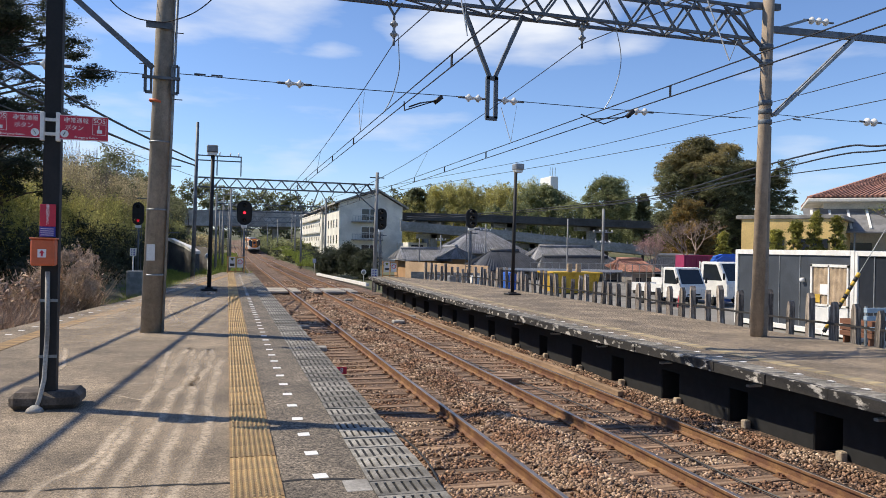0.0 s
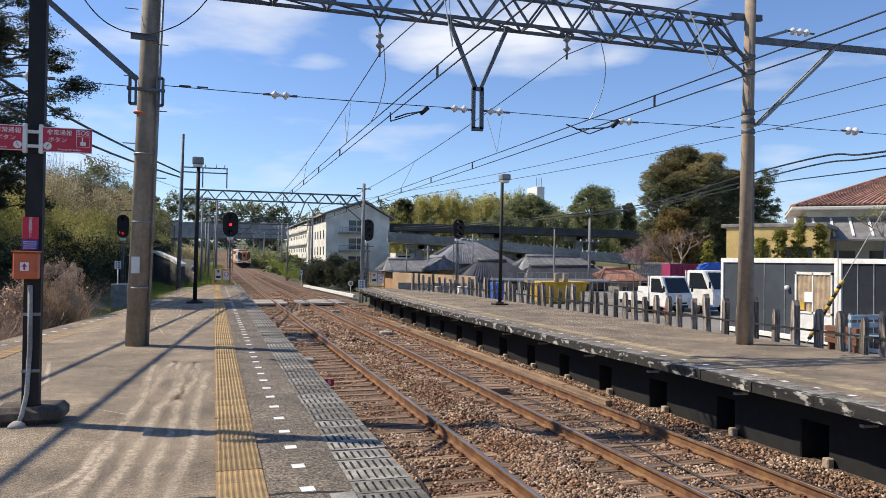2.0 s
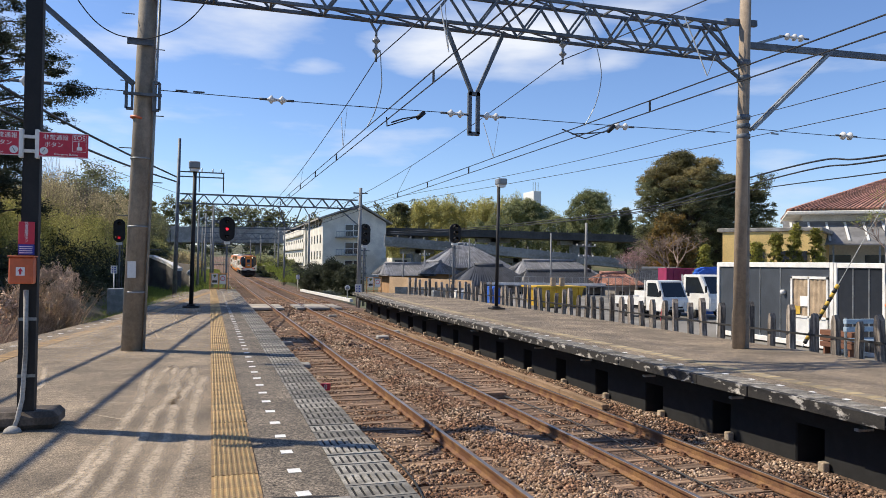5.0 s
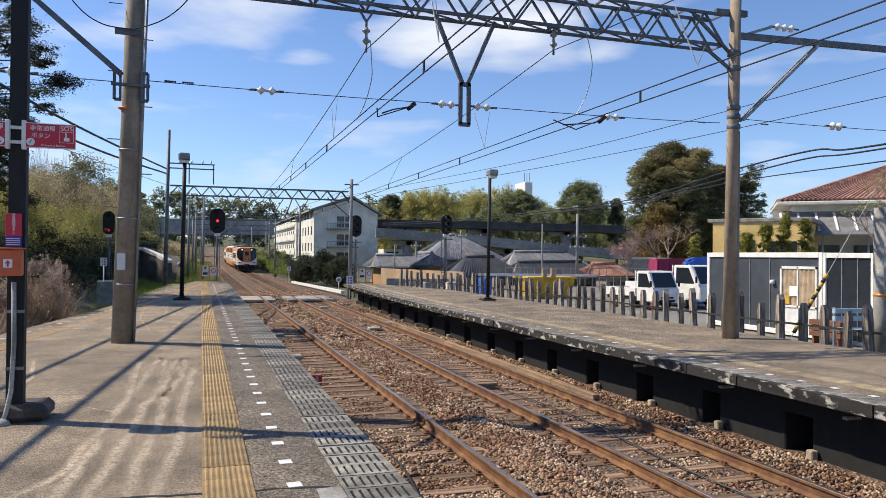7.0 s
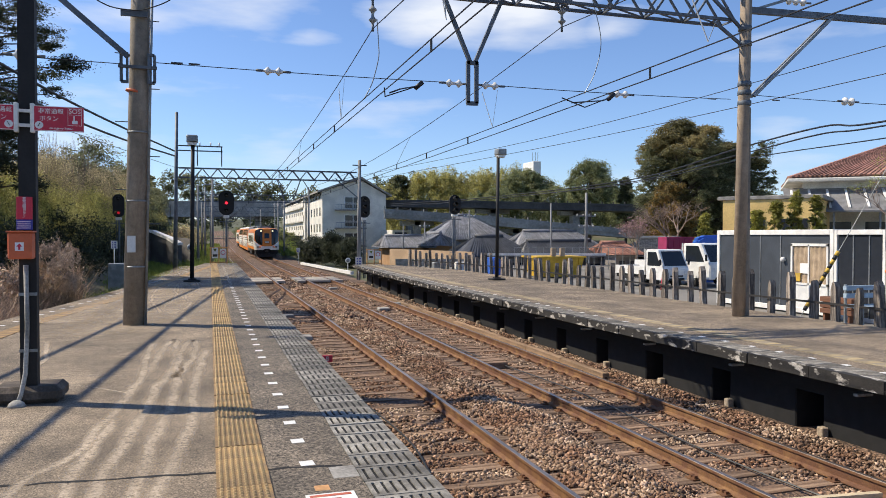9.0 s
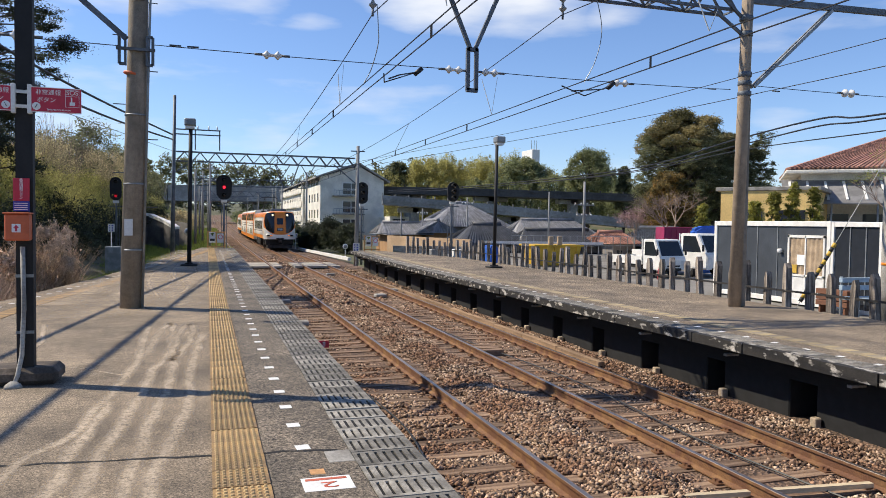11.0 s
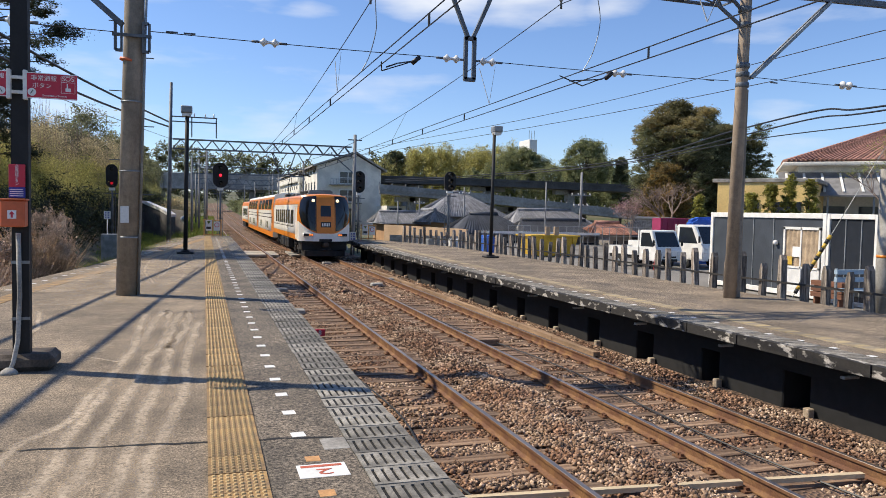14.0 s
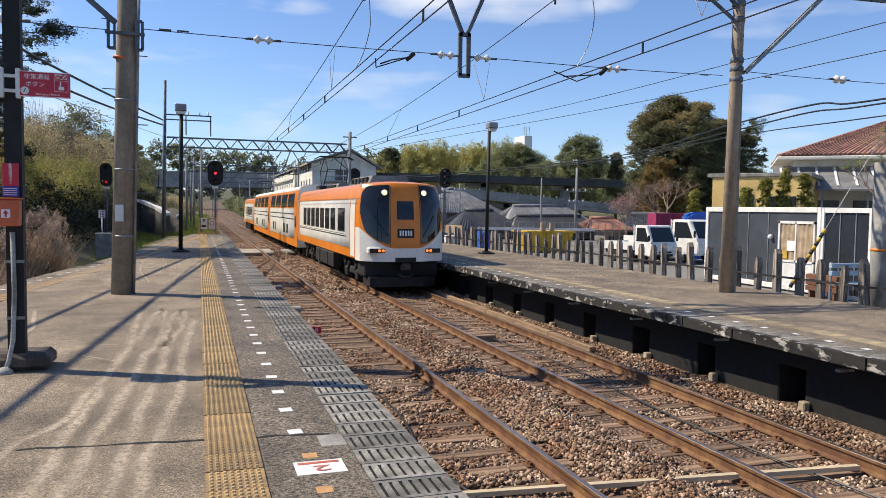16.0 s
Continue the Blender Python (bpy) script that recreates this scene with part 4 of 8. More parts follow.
def shell(bm, y0, y1, z0, top):
    zs = [z0, 1.6, 2.5, 2.8, 3.1] + [2.5 + (top - 2.5) * u for u in (0.75, 0.82, 0.86, 0.9, 0.94, 0.97, 0.99, 1.0)]
    zs = sorted(z for z in set(zs))
    left = [(-half_width(z, top), z) for z in zs]
    right = [(half_width(z, top), z) for z in reversed(zs)]
    prism(bm, left + right, y0, y1, "y")
    for f in bm.faces:
        f.smooth = len(f.verts) == 4
    return bm


def bogie(parent, y, skirt=True):
    bm = B()
    box(bm, -1.05, 1.05, y - 1.5, y + 1.5, 0.42, 0.62, 0.03)
    for s in (-1, 1):
        box(bm, s * 1.05 - 0.09, s * 1.05 + 0.09, y - 1.55, y + 1.55, 0.36, 0.60, 0.03)
        for yy in (-0.95, 0.95):
            box(bm, s * 1.1 - 0.12, s * 1.1 + 0.12, y + yy - 0.2, y + yy + 0.2, 0.24, 0.56, 0.03)
            tube(bm, [(s * 1.12, y + yy + 0.32, 0.5), (s * 1.12, y + yy + 0.32, 0.85)], 0.09, 8)
            tube(bm, [(s * 1.12, y + yy - 0.32, 0.5), (s * 1.12, y + yy - 0.32, 0.85)], 0.09, 8)
    bg = part("bogie", bm, "underframe", parent, "dark grimy bogie frame")
    for yy in (-0.95, 0.95):
        bm = B()
        for s in (-1, 1):
            lathe(bm, [(0.02, s * 0.68), (0.43, s * 0.68), (0.43, s * 0.70), (0.455, s * 0.715)][:: 1] + [(0.43, s * 0.83), (0.36, s * 0.84), (0.30, s * 0.80), (0.08, s * 0.82)], 20, (0, y + yy, 0.43), "x")
        tube(bm, [(-0.7, y + yy, 0.43), (0.7, y + yy, 0.43)], 0.08, 10)
        part("wheelset", bm, "wheel", bg)


def windows(parent, y_list, z0, z1, top, material="train_glass", frame_mat="underframe"):
    for s in (-1, 1):
        for y0, y1 in y_list:
            bm = B()
            side_strip(bm, y0 - 0.05, y1 + 0.05, z0 - 0.05, z1 + 0.05, top, 0.006, 3, (s,))
            w = part("window", bm, frame_mat, parent)
            bm = B()
            side_strip(bm, y0, y1, z0, z1, top, 0.010, 3, (s,))
            part("pane", bm, material, w)


def front_point(u, z, top, push=0.0):
    """A point of the rounded cab front; u runs across from -1 to 1."""
    w = half_width(z, top) if z < 3.2 else half_width(3.2, top) - 0.5 * max(0, z - 3.2) ** 1.5
    k = abs(u)
    y = 0.55 * k ** 3.2 + 0.10 * max(0, z - 1.5) ** 1.6 + 0.9 * max(0, z - 3.32) ** 1.5 - push
    return Vector((u * w, y, z))


def front_patch(bm, u0, u1, low, high, top, push, nu=18, nv=14):
    rows = []
    for i in range(nu + 1):
        u = u0 + (u1 - u0) * i / nu
        a, b = low(u), high(u)
        rows.append([bm.verts.new(front_point(u, a + (b - a) * j / nv, top, push)) for j in range(nv + 1)])
    for i in range(nu):
        for j in range(nv):
            f = bm.faces.new((rows[i][j], rows[i + 1][j], rows[i + 1][j + 1], rows[i][j + 1]))
            f.smooth = True
    bmesh.ops.recalc_face_normals(bm, faces=bm.faces[:])
    return bm


def end_car(front):
    c = thing("train_carriage", "ivory and orange express train carriage with a rounded cab" if front else "ivory and orange express train carriage at the tail", "train carriage", "carriages of the train")
    top = 3.56
    bm = B()
    shell(bm, 1.25, CAR - 0.25, 1.0, top)
    body = part("body", bm, "train_white", c)
    bm = B()
    side_strip(bm, 1.26, CAR - 0.26, 1.0, 1.30, top, 0.004)
    part("lower_band", bm, "train_orange", c, "orange lower band")
    bm = B()
    side_strip(bm, 1.25, CAR - 0.26, 2.98, 3.50, top, 0.004, 12)
    part("upper_band", bm, "train_orange", c, "orange band under the roof")
    bm = B()
    side_strip(bm, CAR - 0.75, CAR - 0.26, 1.3, 2.98, top, 0.004)
    part("end_band", bm, "train_orange", c, "orange corner panel")
    bm = B()
    side_strip(bm, 2.9, CAR - 1.0, 1.66, 1.70, top, 0.005)
    side_strip(bm, 2.9, CAR - 1.0, 1.74, 1.755, top, 0.005)
    part("pinstripe", bm, "underframe", c)
    for name, za, zb, paint in (("cab_side", 0.97, 2.05, "train_white"), ("cab_band", 2.05, 3.45, "train_orange")):
        for s in (-1, 1):
            bm = B()
            prev = None
            for i in range(13):
                z = za + (zb - za) * i / 12
                p = front_point(s, z, top, 0.002)
                q = Vector((s * (half_width(z, top) + 0.002), 1.26, z))
                row = [bm.verts.new(p), bm.verts.new(p.lerp(q, 0.5) + Vector((s * 0.01, 0, 0))), bm.verts.new(q)]
                if prev:
                    for j in range(2):
                        f = bm.faces.new((prev[j], prev[j + 1], row[j + 1], row[j]))
                        f.smooth = True
                prev = row
            bmesh.ops.recalc_face_normals(bm, faces=bm.faces[:])
            part(name, bm, paint, c)
    bm = B()
    prev = None
    for i in range(25):
        u = -1 + i / 12
        p = front_point(u, 3.50 - 0.05 * u * u, top, 0.002)
        zq = 3.57 - 0.12 * abs(u) ** 2.5
        q = Vector((u * half_width(3.45, top), 1.34, zq))
        row = [bm.verts.new(p.lerp(q, k / 4) + Vector((0, 0, 0.035 * math.sin(math.pi * k / 4)))) for k in range(5)]
        if prev:
            for j in range(4):
                f = bm.faces.new((prev[j], prev[j + 1], row[j + 1], row[j]))
                f.smooth = True
        prev = row
    bmesh.ops.recalc_face_normals(bm, faces=bm.faces[:])
    part("brow", bm, "train_orange", c, "rounded orange brow over the cab")
    # roof
    bm = B()
    prism(bm, [(-1.2, 3.28), (-1.05, 3.46), (-0.6, 3.58), (0, 3.61), (0.6, 3.58), (1.05, 3.46), (1.2, 3.28)], 1.3, CAR - 0.27, "y")
    roof = part("roof", bm, "train_grey", c)
    for y0, y1, w, h in ((2.2, 5.8, 0.75, 0.22), (9.5, 12.2, 0.6, 0.16)):
        bm = B()
        prism(bm, [(-w, 3.52), (w, 3.52), (w - 0.15, 3.60 + h), (-w + 0.15, 3.60 + h)], y0, y1, "y")
        unit = part("air_conditioner", bm, "train_grey", c, "long grey roof air conditioner")
        for k in range(5):
            yy = y0 + 0.35 + k * (y1 - y0 - 0.7) / 4.6
            for s in (-1, 1):
                bm = B()
                box(bm, s * (w - 0.035) - 0.045, s * (w - 0.035) + 0.045, yy, yy + 0.32, 3.58, 3.55 + h, 0.01)
                part("grille", bm, "underframe", unit)
    # windows and door
    lst = [(3.2, 4.5)] + [(5.15 + i * 1.32, 6.1 + i * 1.32) for i in range(7)]
    windows(c, lst, 1.88, 2.62, top)
    for s in (-1, 1):
        bm = B()
        side_strip(bm, 1.35, 2.15, 1.05, 2.92, top, 0.005, 6, (s,))
        part("door", bm, "train_white", c, "flush ivory passenger door")
        bm = B()
        side_strip(bm, 1.27, 1.35, 1.05, 2.95, top, 0.012, 6, (s,))
        side_strip(bm, 2.15, 2.23, 1.05, 2.95, top, 0.012, 6, (s,))
        part("handrail", bm, "train_orange", c)
    # cab front
    bm = B()
    front_patch(bm, -1, 1, lambda u: 0.97, lambda u: 1.42 + 1.12 * max(0.0, abs(u) - 0.28) ** 1.7 + 0.01, top, 0.0, 32, 8)
    part("nose", bm, "train_white", c, "ivory lower cab front")
    bm = B()
    front_patch(bm, -1, 1, lambda u: 1.40 + 1.12 * max(0.0, abs(u) - 0.28) ** 1.7, lambda u: 3.50 - 0.05 * abs(u) ** 2, top, 0.002, 40, 26)
    part("face", bm, "train_orange", c, "orange cab front")
    for s in (-1, 1):
        bm = B()
        lo, hi = (0.385, 0.985)
        us = (lo, hi) if s > 0 else (-hi, -lo)

        def low(u):
            k = min(1.0, max(0.0, (abs(u) - lo) / (hi - lo)))
            return 1.53 + 0.52 * k ** 1.7 + 0.45 * (max(0, k - 0.8) / 0.2) ** 2

        def high(u):
            k = min(1.0, max(0.0, (abs(u) - lo) / (hi - lo)))
            return 3.44 - 0.06 * k ** 2 - 0.22 * (max(0, k - 0.8) / 0.2) ** 2

        front_patch(bm, us[0], us[1], low, high, top, 0.012, 22, 20)
        ws = part("windscreen", bm, "train_glass", c, "black wraparound windscreen")
        p = front_point(s * 0.50, 3.19, top, 0.03)
        bm = B()
        lathe(bm, [(0.02, -0.05), (0.07, -0.05), (0.09, 0.0), (0.09, 0.06)], 16, p, "y")
        part("headlight", bm, "lamp_on" if front else "lens_dark", ws, "round lit headlight")
        bm = B()
        a, b = front_point(s * 0.42, 1.78, top, 0.04), front_point(s * 0.72, 2.45, top, 0.05)
        tube(bm, [a, b], 0.012, 5)
        part("wiper", bm, "underframe", ws)
        # marker lamp block
        q = front_point(s * 0.66, 1.32, top, 0.0)
        bm = B()
        box(bm, q.x - 0.30, q.x + 0.30, q.y - 0.09, q.y + 0.2, 1.23, 1.42, 0.035)
        blk = part("marker_housing", bm, "train_white", c)
        bm = B()
        box(bm, q.x - 0.26, q.x + 0.26, q.y - 0.10, q.y - 0.06, 1.255, 1.395, 0.015)
        part("marker_recess", bm, "underframe", blk)
        for d in (-0.05, 0.07):
            bm = B()
            lathe(bm, [(0.01, -0.02), (0.045, -0.02), (0.05, 0.02)], 10, (q.x - s * (0.12 + d), q.y - 0.105, 1.325), "y")
            part("marker_lamp", bm, "lamp_amber" if front else "lens_dark", blk)
    bm = B()
    front_patch(bm, -0.20, 0.20, lambda u: 2.33, lambda u: 2.92, top, 0.016, 6, 6)
    part("door_window", bm, "train_glass", c)
    bm = B()
    front_patch(bm, -0.20, 0.20, lambda u: 1.74, lambda u: 2.03, top, 0.014, 6, 4)
    dest = part("destination_sign", bm, "underframe", c, "dark destination sign with pale unreadable bars")
    for k in range(5):
        bm = B()
        front_patch(bm, -0.15 + k * 0.064, -0.15 + k * 0.064 + 0.04, lambda u: 1.80, lambda u: 1.97, top, 0.02, 1, 2)
        part("sign_bar", bm, "train_white", dest)
    for u in (-0.36, 0.36):
        bm = B()
        front_patch(bm, u - 0.006, u + 0.006, lambda u: 1.44, lambda u: 3.40, top, 0.012, 1, 16)
        part("door_seam", bm, "underframe", c)
    # skirt, coupler, underframe
    bm = B()
    prism(bm, [(-1.2, 0.75), (-1.1, 0.30), (-0.6, 0.05), (0.6, 0.05), (1.1, 0.30), (1.2, 0.75), (1.2, 0.9), (-1.2, 0.9)], 0.16, 0.46, "z")
    part("snow_plough", bm, "underframe", c, "dark front skirt")
    bm = B()
    box(bm, -0.36, 0.36, -0.012, 0.5, 0.93, 1.12, 0.03)
    box(bm, -1.25, 1.25, 0.5, 1.6, 0.45, 1.0, 0.04)
    part("coupler_pocket", bm, "underframe", c)
    bm = B()
    box(bm, -0.16, 0.16, -0.12, 0.5, 0.66, 0.92, 0.05)
    tube(bm, [(-0.28, 0.0, 0.55), (-0.1, -0.08, 0.5), (0.1, -0.08, 0.5), (0.28, 0.0, 0.55)], 0.03, 6)
    part("coupler", bm, "wheel", c, "steel coupler")
    for y0, y1 in ((5.4, 6.6), (6.8, 8.6), (8.8, 9.8)):
        for s in (-1, 1):
            bm = B()
            box(bm, s * 1.28 - 0.14, s * 1.28 + 0.14 - 0.1 * s, y0, y1, 0.38, 0.95, 0.03)
            for k in range(4):
                box(bm, s * 1.36 - 0.03, s * 1.36 + 0.03, y0 + 0.1, y1 - 0.1, 0.45 + k * 0.12, 0.51 + k * 0.12)
            part("equipment_box", bm, "underframe", c)
    bm = B()
    box(bm, -1.1, 1.1, 1.6, CAR - 0.4, 0.75, 0.999)
    part("underframe", bm, "underframe", c)
    bogie(c, 2.9)
    bogie(c, CAR - 3.0)
    # pantograph
    bm = B()
    for s in (-0.55, 0.55):
        bar(bm, (s, 13.2, 3.75), (s * 0.9, 12.4, 4.5), 0.04, 0.04)
        bar(bm, (s * 0.9, 12.4, 4.5), (s * 0.8, 13.4, 5.15), 0.03, 0.03)
        bar(bm, (s, 13.9, 3.75), (s * 0.9, 14.6, 4.5), 0.04, 0.04)
        bar(bm, (s * 0.9, 14.6, 4.5), (s * 0.8, 13.6, 5.15), 0.03, 0.03)
    bar(bm, (-0.5, 12.4, 4.5), (0.5, 12.4, 4.5), 0.03, 0.03)
    bar(bm, (-0.5, 14.6, 4.5), (0.5, 14.6, 4.5), 0.03, 0.03)
    for yy in (13.35, 13.65):
        tube(bm, [(-0.95, yy, 5.05), (-0.7, yy, 5.18), (0.7, yy, 5.18), (0.95, yy, 5.05)], 0.03, 6)
    box(bm, -0.8, 0.8, 13.0, 14.1, 3.6, 3.75, 0.02)
    part("pantograph", bm, "underframe", c, "raised diamond pantograph")
    return c


def middle_car():
    c = thing("train_carriage", "ivory and orange double-deck train carriage with tall windows", "train carriage", "carriages of the train")
    top = 3.92
    bm = B()
    shell(bm, 0.15, CAR - 0.15, 0.55, top)
    part("body", bm, "train_white", c)
    bm = B()
    side_strip(bm, 0.16, CAR - 0.16, 0.55, 0.95, top, 0.004)
    part("lower_band", bm, "train_orange", c, "orange lower band")
    bm = B()
    side_strip(bm, 0.16, CAR - 0.16, 2.62, 3.60, top, 0.004, 8)
    part("upper_band", bm, "train_orange", c, "orange upper window band")
    for a, b in ((0.16, 1.45), (CAR - 0.5, CAR - 0.16)):
        bm = B()
        side_strip(bm, a, b, 0.95, 2.62, top, 0.004)
        part("end_band", bm, "train_orange", c, "orange end panel")
    bm = B()
    prism(bm, [(-1.16, 3.50), (-1.04, 3.74), (-0.55, 3.91), (0, 3.96), (0.55, 3.91), (1.04, 3.74), (1.16, 3.50)], 0.5, CAR - 0.5, "y")
    part("roof", bm, "train_grey", c, "pale grey curved roof")
    windows(c, [(1.75 + i * 3.55, 4.65 + i * 3.55) for i in range(4)], 2.72, 3.40, top)
    windows(c, [(4.6, 5.3), (6.3, 7.0), (11.9, 12.5), (13.2, 13.8)], 1.2, 1.65, top)
    bm = B()
    for z in (2.28, 2.0):
        side_strip(bm, 1.46, CAR - 0.52, z, z + 0.06, top, 0.005)
    part("pinstripe", bm, "underframe", c)
    for s in (-1, 1):
        bm = B()
        side_strip(bm, 0.75, 1.35, 1.6, 2.2, top, 0.006, 3, (s,))
        part("door_window", bm, "train_glass", c)
    bm = B()
    for y0, y1 in ((1.2, 4.8), (CAR - 4.8, CAR - 1.2)):
        box(bm, -1.402, 1.402, y0, y1, 0.54, 1.0, 0.04)
    part("bogie_well", bm, "underframe", c)
    bogie(c, 3.0)
    bogie(c, CAR - 3.0)
    bm = B()
    box(bm, -0.75, 0.75, -0.3, 0.2, 1.05, 3.2, 0.05)
    part("gangway", bm, "underframe", c)
    return c


carriages.append(end_car(True))
mid = middle_car()
carriages.append(mid)
carriages.append(copy_thing(mid, pose(0, 0, 0)))
tail = end_car(False)
carriages.append(tail)

# ---- buildings, hills and trees ----
M["plaster"] = mat("cream_plaster", (0.80, 0.76, 0.66), 0.9, scale=0.6, vary=0.2, fine=10, bump=0.1)
M["tile_grey"] = mat("grey_roof_tile", (0.27, 0.27, 0.28), 0.55, scale=2, vary=0.35, fine=14, bump=0.4, island=0.25)
M["tile_red"] = mat("red_roof_tile", (0.42, 0.21, 0.15), 0.65, scale=2, vary=0.35, fine=14, bump=0.3, island=0.3, per_object=0.3)
M["window_dark"] = mat("window_glass", (0.03, 0.035, 0.045), 0.08, vary=0.1, bump=0)
M["viaduct"] = mat("viaduct_concrete", (0.38, 0.37, 0.355), 0.9, scale=0.3, vary=0.35, fine=3, bump=0.1)
M["viaduct_dark"] = mat("dark_viaduct_girder", (0.085, 0.08, 0.075), 0.8, scale=0.3, vary=0.35, fine=3, bump=0.1)
M["bark"] = mat("bark", (0.13, 0.10, 0.075), 0.9, scale=4, vary=0.4, fine=30, bump=0.5, stretch=(3, 3, 0.6))
M["leaf_dark"] = mat("dark_leaf", (0.25, 0.255, 0.125), 0.6, scale=0.4, vary=0.4, fine=5, bump=0, island=0.55)
M["leaf_pine"] = mat("pine_leaf", (0.075, 0.09, 0.052), 0.6, scale=0.4, vary=0.4, fine=5, bump=0, island=0.5)
M["leaf_bamboo"] = mat("bamboo_leaf", (0.60, 0.55, 0.20), 0.6, scale=0.3, vary=0.4, fine=4, bump=0, island=0.5, second=(0.38, 0.35, 0.12))
M["leaf_olive"] = mat("olive_leaf", (0.33, 0.34, 0.155), 0.6, scale=0.3, vary=0.4, fine=4, bump=0, island=0.5, second=(0.19, 0.215, 0.10))
M["leaf_top"] = mat("bronze_new_leaf", (0.36, 0.295, 0.13), 0.6, scale=0.4, vary=0.4, fine=5, bump=0, island=0.5, second=(0.15, 0.14, 0.06))
M["leaf_bank"] = mat("bank_bamboo_leaf", (0.68, 0.60, 0.20), 0.6, scale=0.3, vary=0.4, fine=4, bump=0, island=0.5, second=(0.34, 0.33, 0.09))
M["leaf_bud"] = mat("young_leaf", (0.42, 0.45, 0.12), 0.6, scale=1, vary=0.3, bump=0, island=0.4)
M["leaf_rust"] = mat("russet_leaf", (0.40, 0.25, 0.07), 0.6, scale=0.4, vary=0.4, fine=5, bump=0, island=0.5, second=(0.08, 0.075, 0.025))
M["leaf_cypress"] = mat("cypress_leaf", (0.40, 0.38, 0.08), 0.6, scale=1, vary=0.4, fine=8, bump=0, island=0.5)
M["leaf_scrub"] = mat("scrub_leaf", (0.64, 0.52, 0.30), 0.7, scale=0.5, vary=0.4, fine=5, bump=0, island=0.5, second=(0.38, 0.32, 0.17))
M["twig"] = mat("bare_twig", (0.28, 0.21, 0.17), 0.9, scale=1, vary=0.3, bump=0, island=0.3)
M["blossom"] = mat("pink_blossom", (0.48, 0.30, 0.29), 0.8, scale=1, vary=0.3, bump=0, island=0.3)
M["reed"] = mat("dry_reed", (0.46, 0.33, 0.21), 0.9, scale=2, vary=0.35, bump=0, island=0.45)
M["brush"] = mat("dead_brush", (0.56, 0.40, 0.28), 0.9, scale=2, vary=0.3, bump=0, island=0.6)
M["plume"] = mat("pampas_plume", (0.62, 0.47, 0.34), 0.9, scale=2, vary=0.3, bump=0, island=0.4)
M["grass"] = mat("green_grass", (0.27, 0.33, 0.07), 0.8, scale=1.5, vary=0.4, bump=0, island=0.4)
for leaf in ("leaf_dark", "leaf_pine", "leaf_bamboo", "leaf_olive", "leaf_rust", "leaf_cypress", "leaf_scrub", "leaf_top", "leaf_bank", "leaf_bud", "grass", "reed"):
    sunlit_leaf(leaf)
rng = np.random.default_rng(7)


def leaf_mesh(name, centres, radii, count, size, material, parent, flat=0.75, droop=0.0, tall=0.7, tuft=40):
    """A crown: small pointed leaves in tufts, the tufts scattered over uneven clumps."""
    centres, radii = np.asarray(centres, float), np.asarray(radii, float)
    w = radii ** 2
    many = max(len(centres) * 5, count // tuft)
    pick = rng.choice(len(centres), many, p=w / w.sum())
    d = rng.normal(size=(many, 3))
    d[:, 2] += 0.35
    d /= np.linalg.norm(d, axis=1)[:, None]
    tuft_at = centres[pick] + d * radii[pick][:, None] * rng.uniform(0.5, 1.05, (many, 1)) * np.array([1, 1, flat])
    tuft_at[:, 2] -= droop * rng.uniform(0, 1, many)
    tuft_r = radii[pick] * rng.uniform(0.12, 0.30, many)
    own = rng.integers(0, many, count)
    out = rng.normal(size=(count, 3))
    c = tuft_at[own] + out * tuft_r[own][:, None] * np.array([1, 1, tall])
    a = rng.normal(size=(count, 3)) * np.array([1, 1, max(0.5, tall)])
    a /= np.linalg.norm(a, axis=1)[:, None]
    b = np.cross(a, d[own] + 0.6 * rng.normal(size=(count, 3)))
    b /= np.linalg.norm(b, axis=1)[:, None] + 1e-9
    s = size * rng.uniform(0.6, 1.4, (count, 1))
    v = np.stack([c - a * s + b * s * 0.32, c - a * s * 0.8 - b * s * 0.32, c + a * s], 1).reshape(-1, 3)
    me = bpy.data.meshes.new(name)
    me.vertices.add(len(v))
    me.vertices.foreach_set("co", v.ravel())
    me.loops.add(count * 3)
    me.loops.foreach_set("vertex_index", np.arange(count * 3))
    me.polygons.add(count)
    me.polygons.foreach_set("loop_start", np.arange(count) * 3)
    me.update(calc_edges=True)
    me.materials.append(M[material])
    ob = new(name, me)
    ob.parent = parent
    return ob


def clumps(cx, cy, z0, z1, rx, ry, n, r, cone=0.0):
    out, rad = [], []
    for i in range(n):
        u = (i + 0.5) / n
        a = i * 2.399963 + random.uniform(-0.5, 0.5)
        k = math.sin(math.pi * (0.12 + 0.83 * u)) ** 0.7 if not cone else (1 - u) ** cone
        q = math.sqrt(random.uniform(0.15, 1))
        out.append((cx + rx * k * q * math.cos(a), cy + ry * k * q * math.sin(a), z0 + (z1 - z0) * u))
        rad.append(r * random.uniform(0.65, 1.25))
    return out, rad


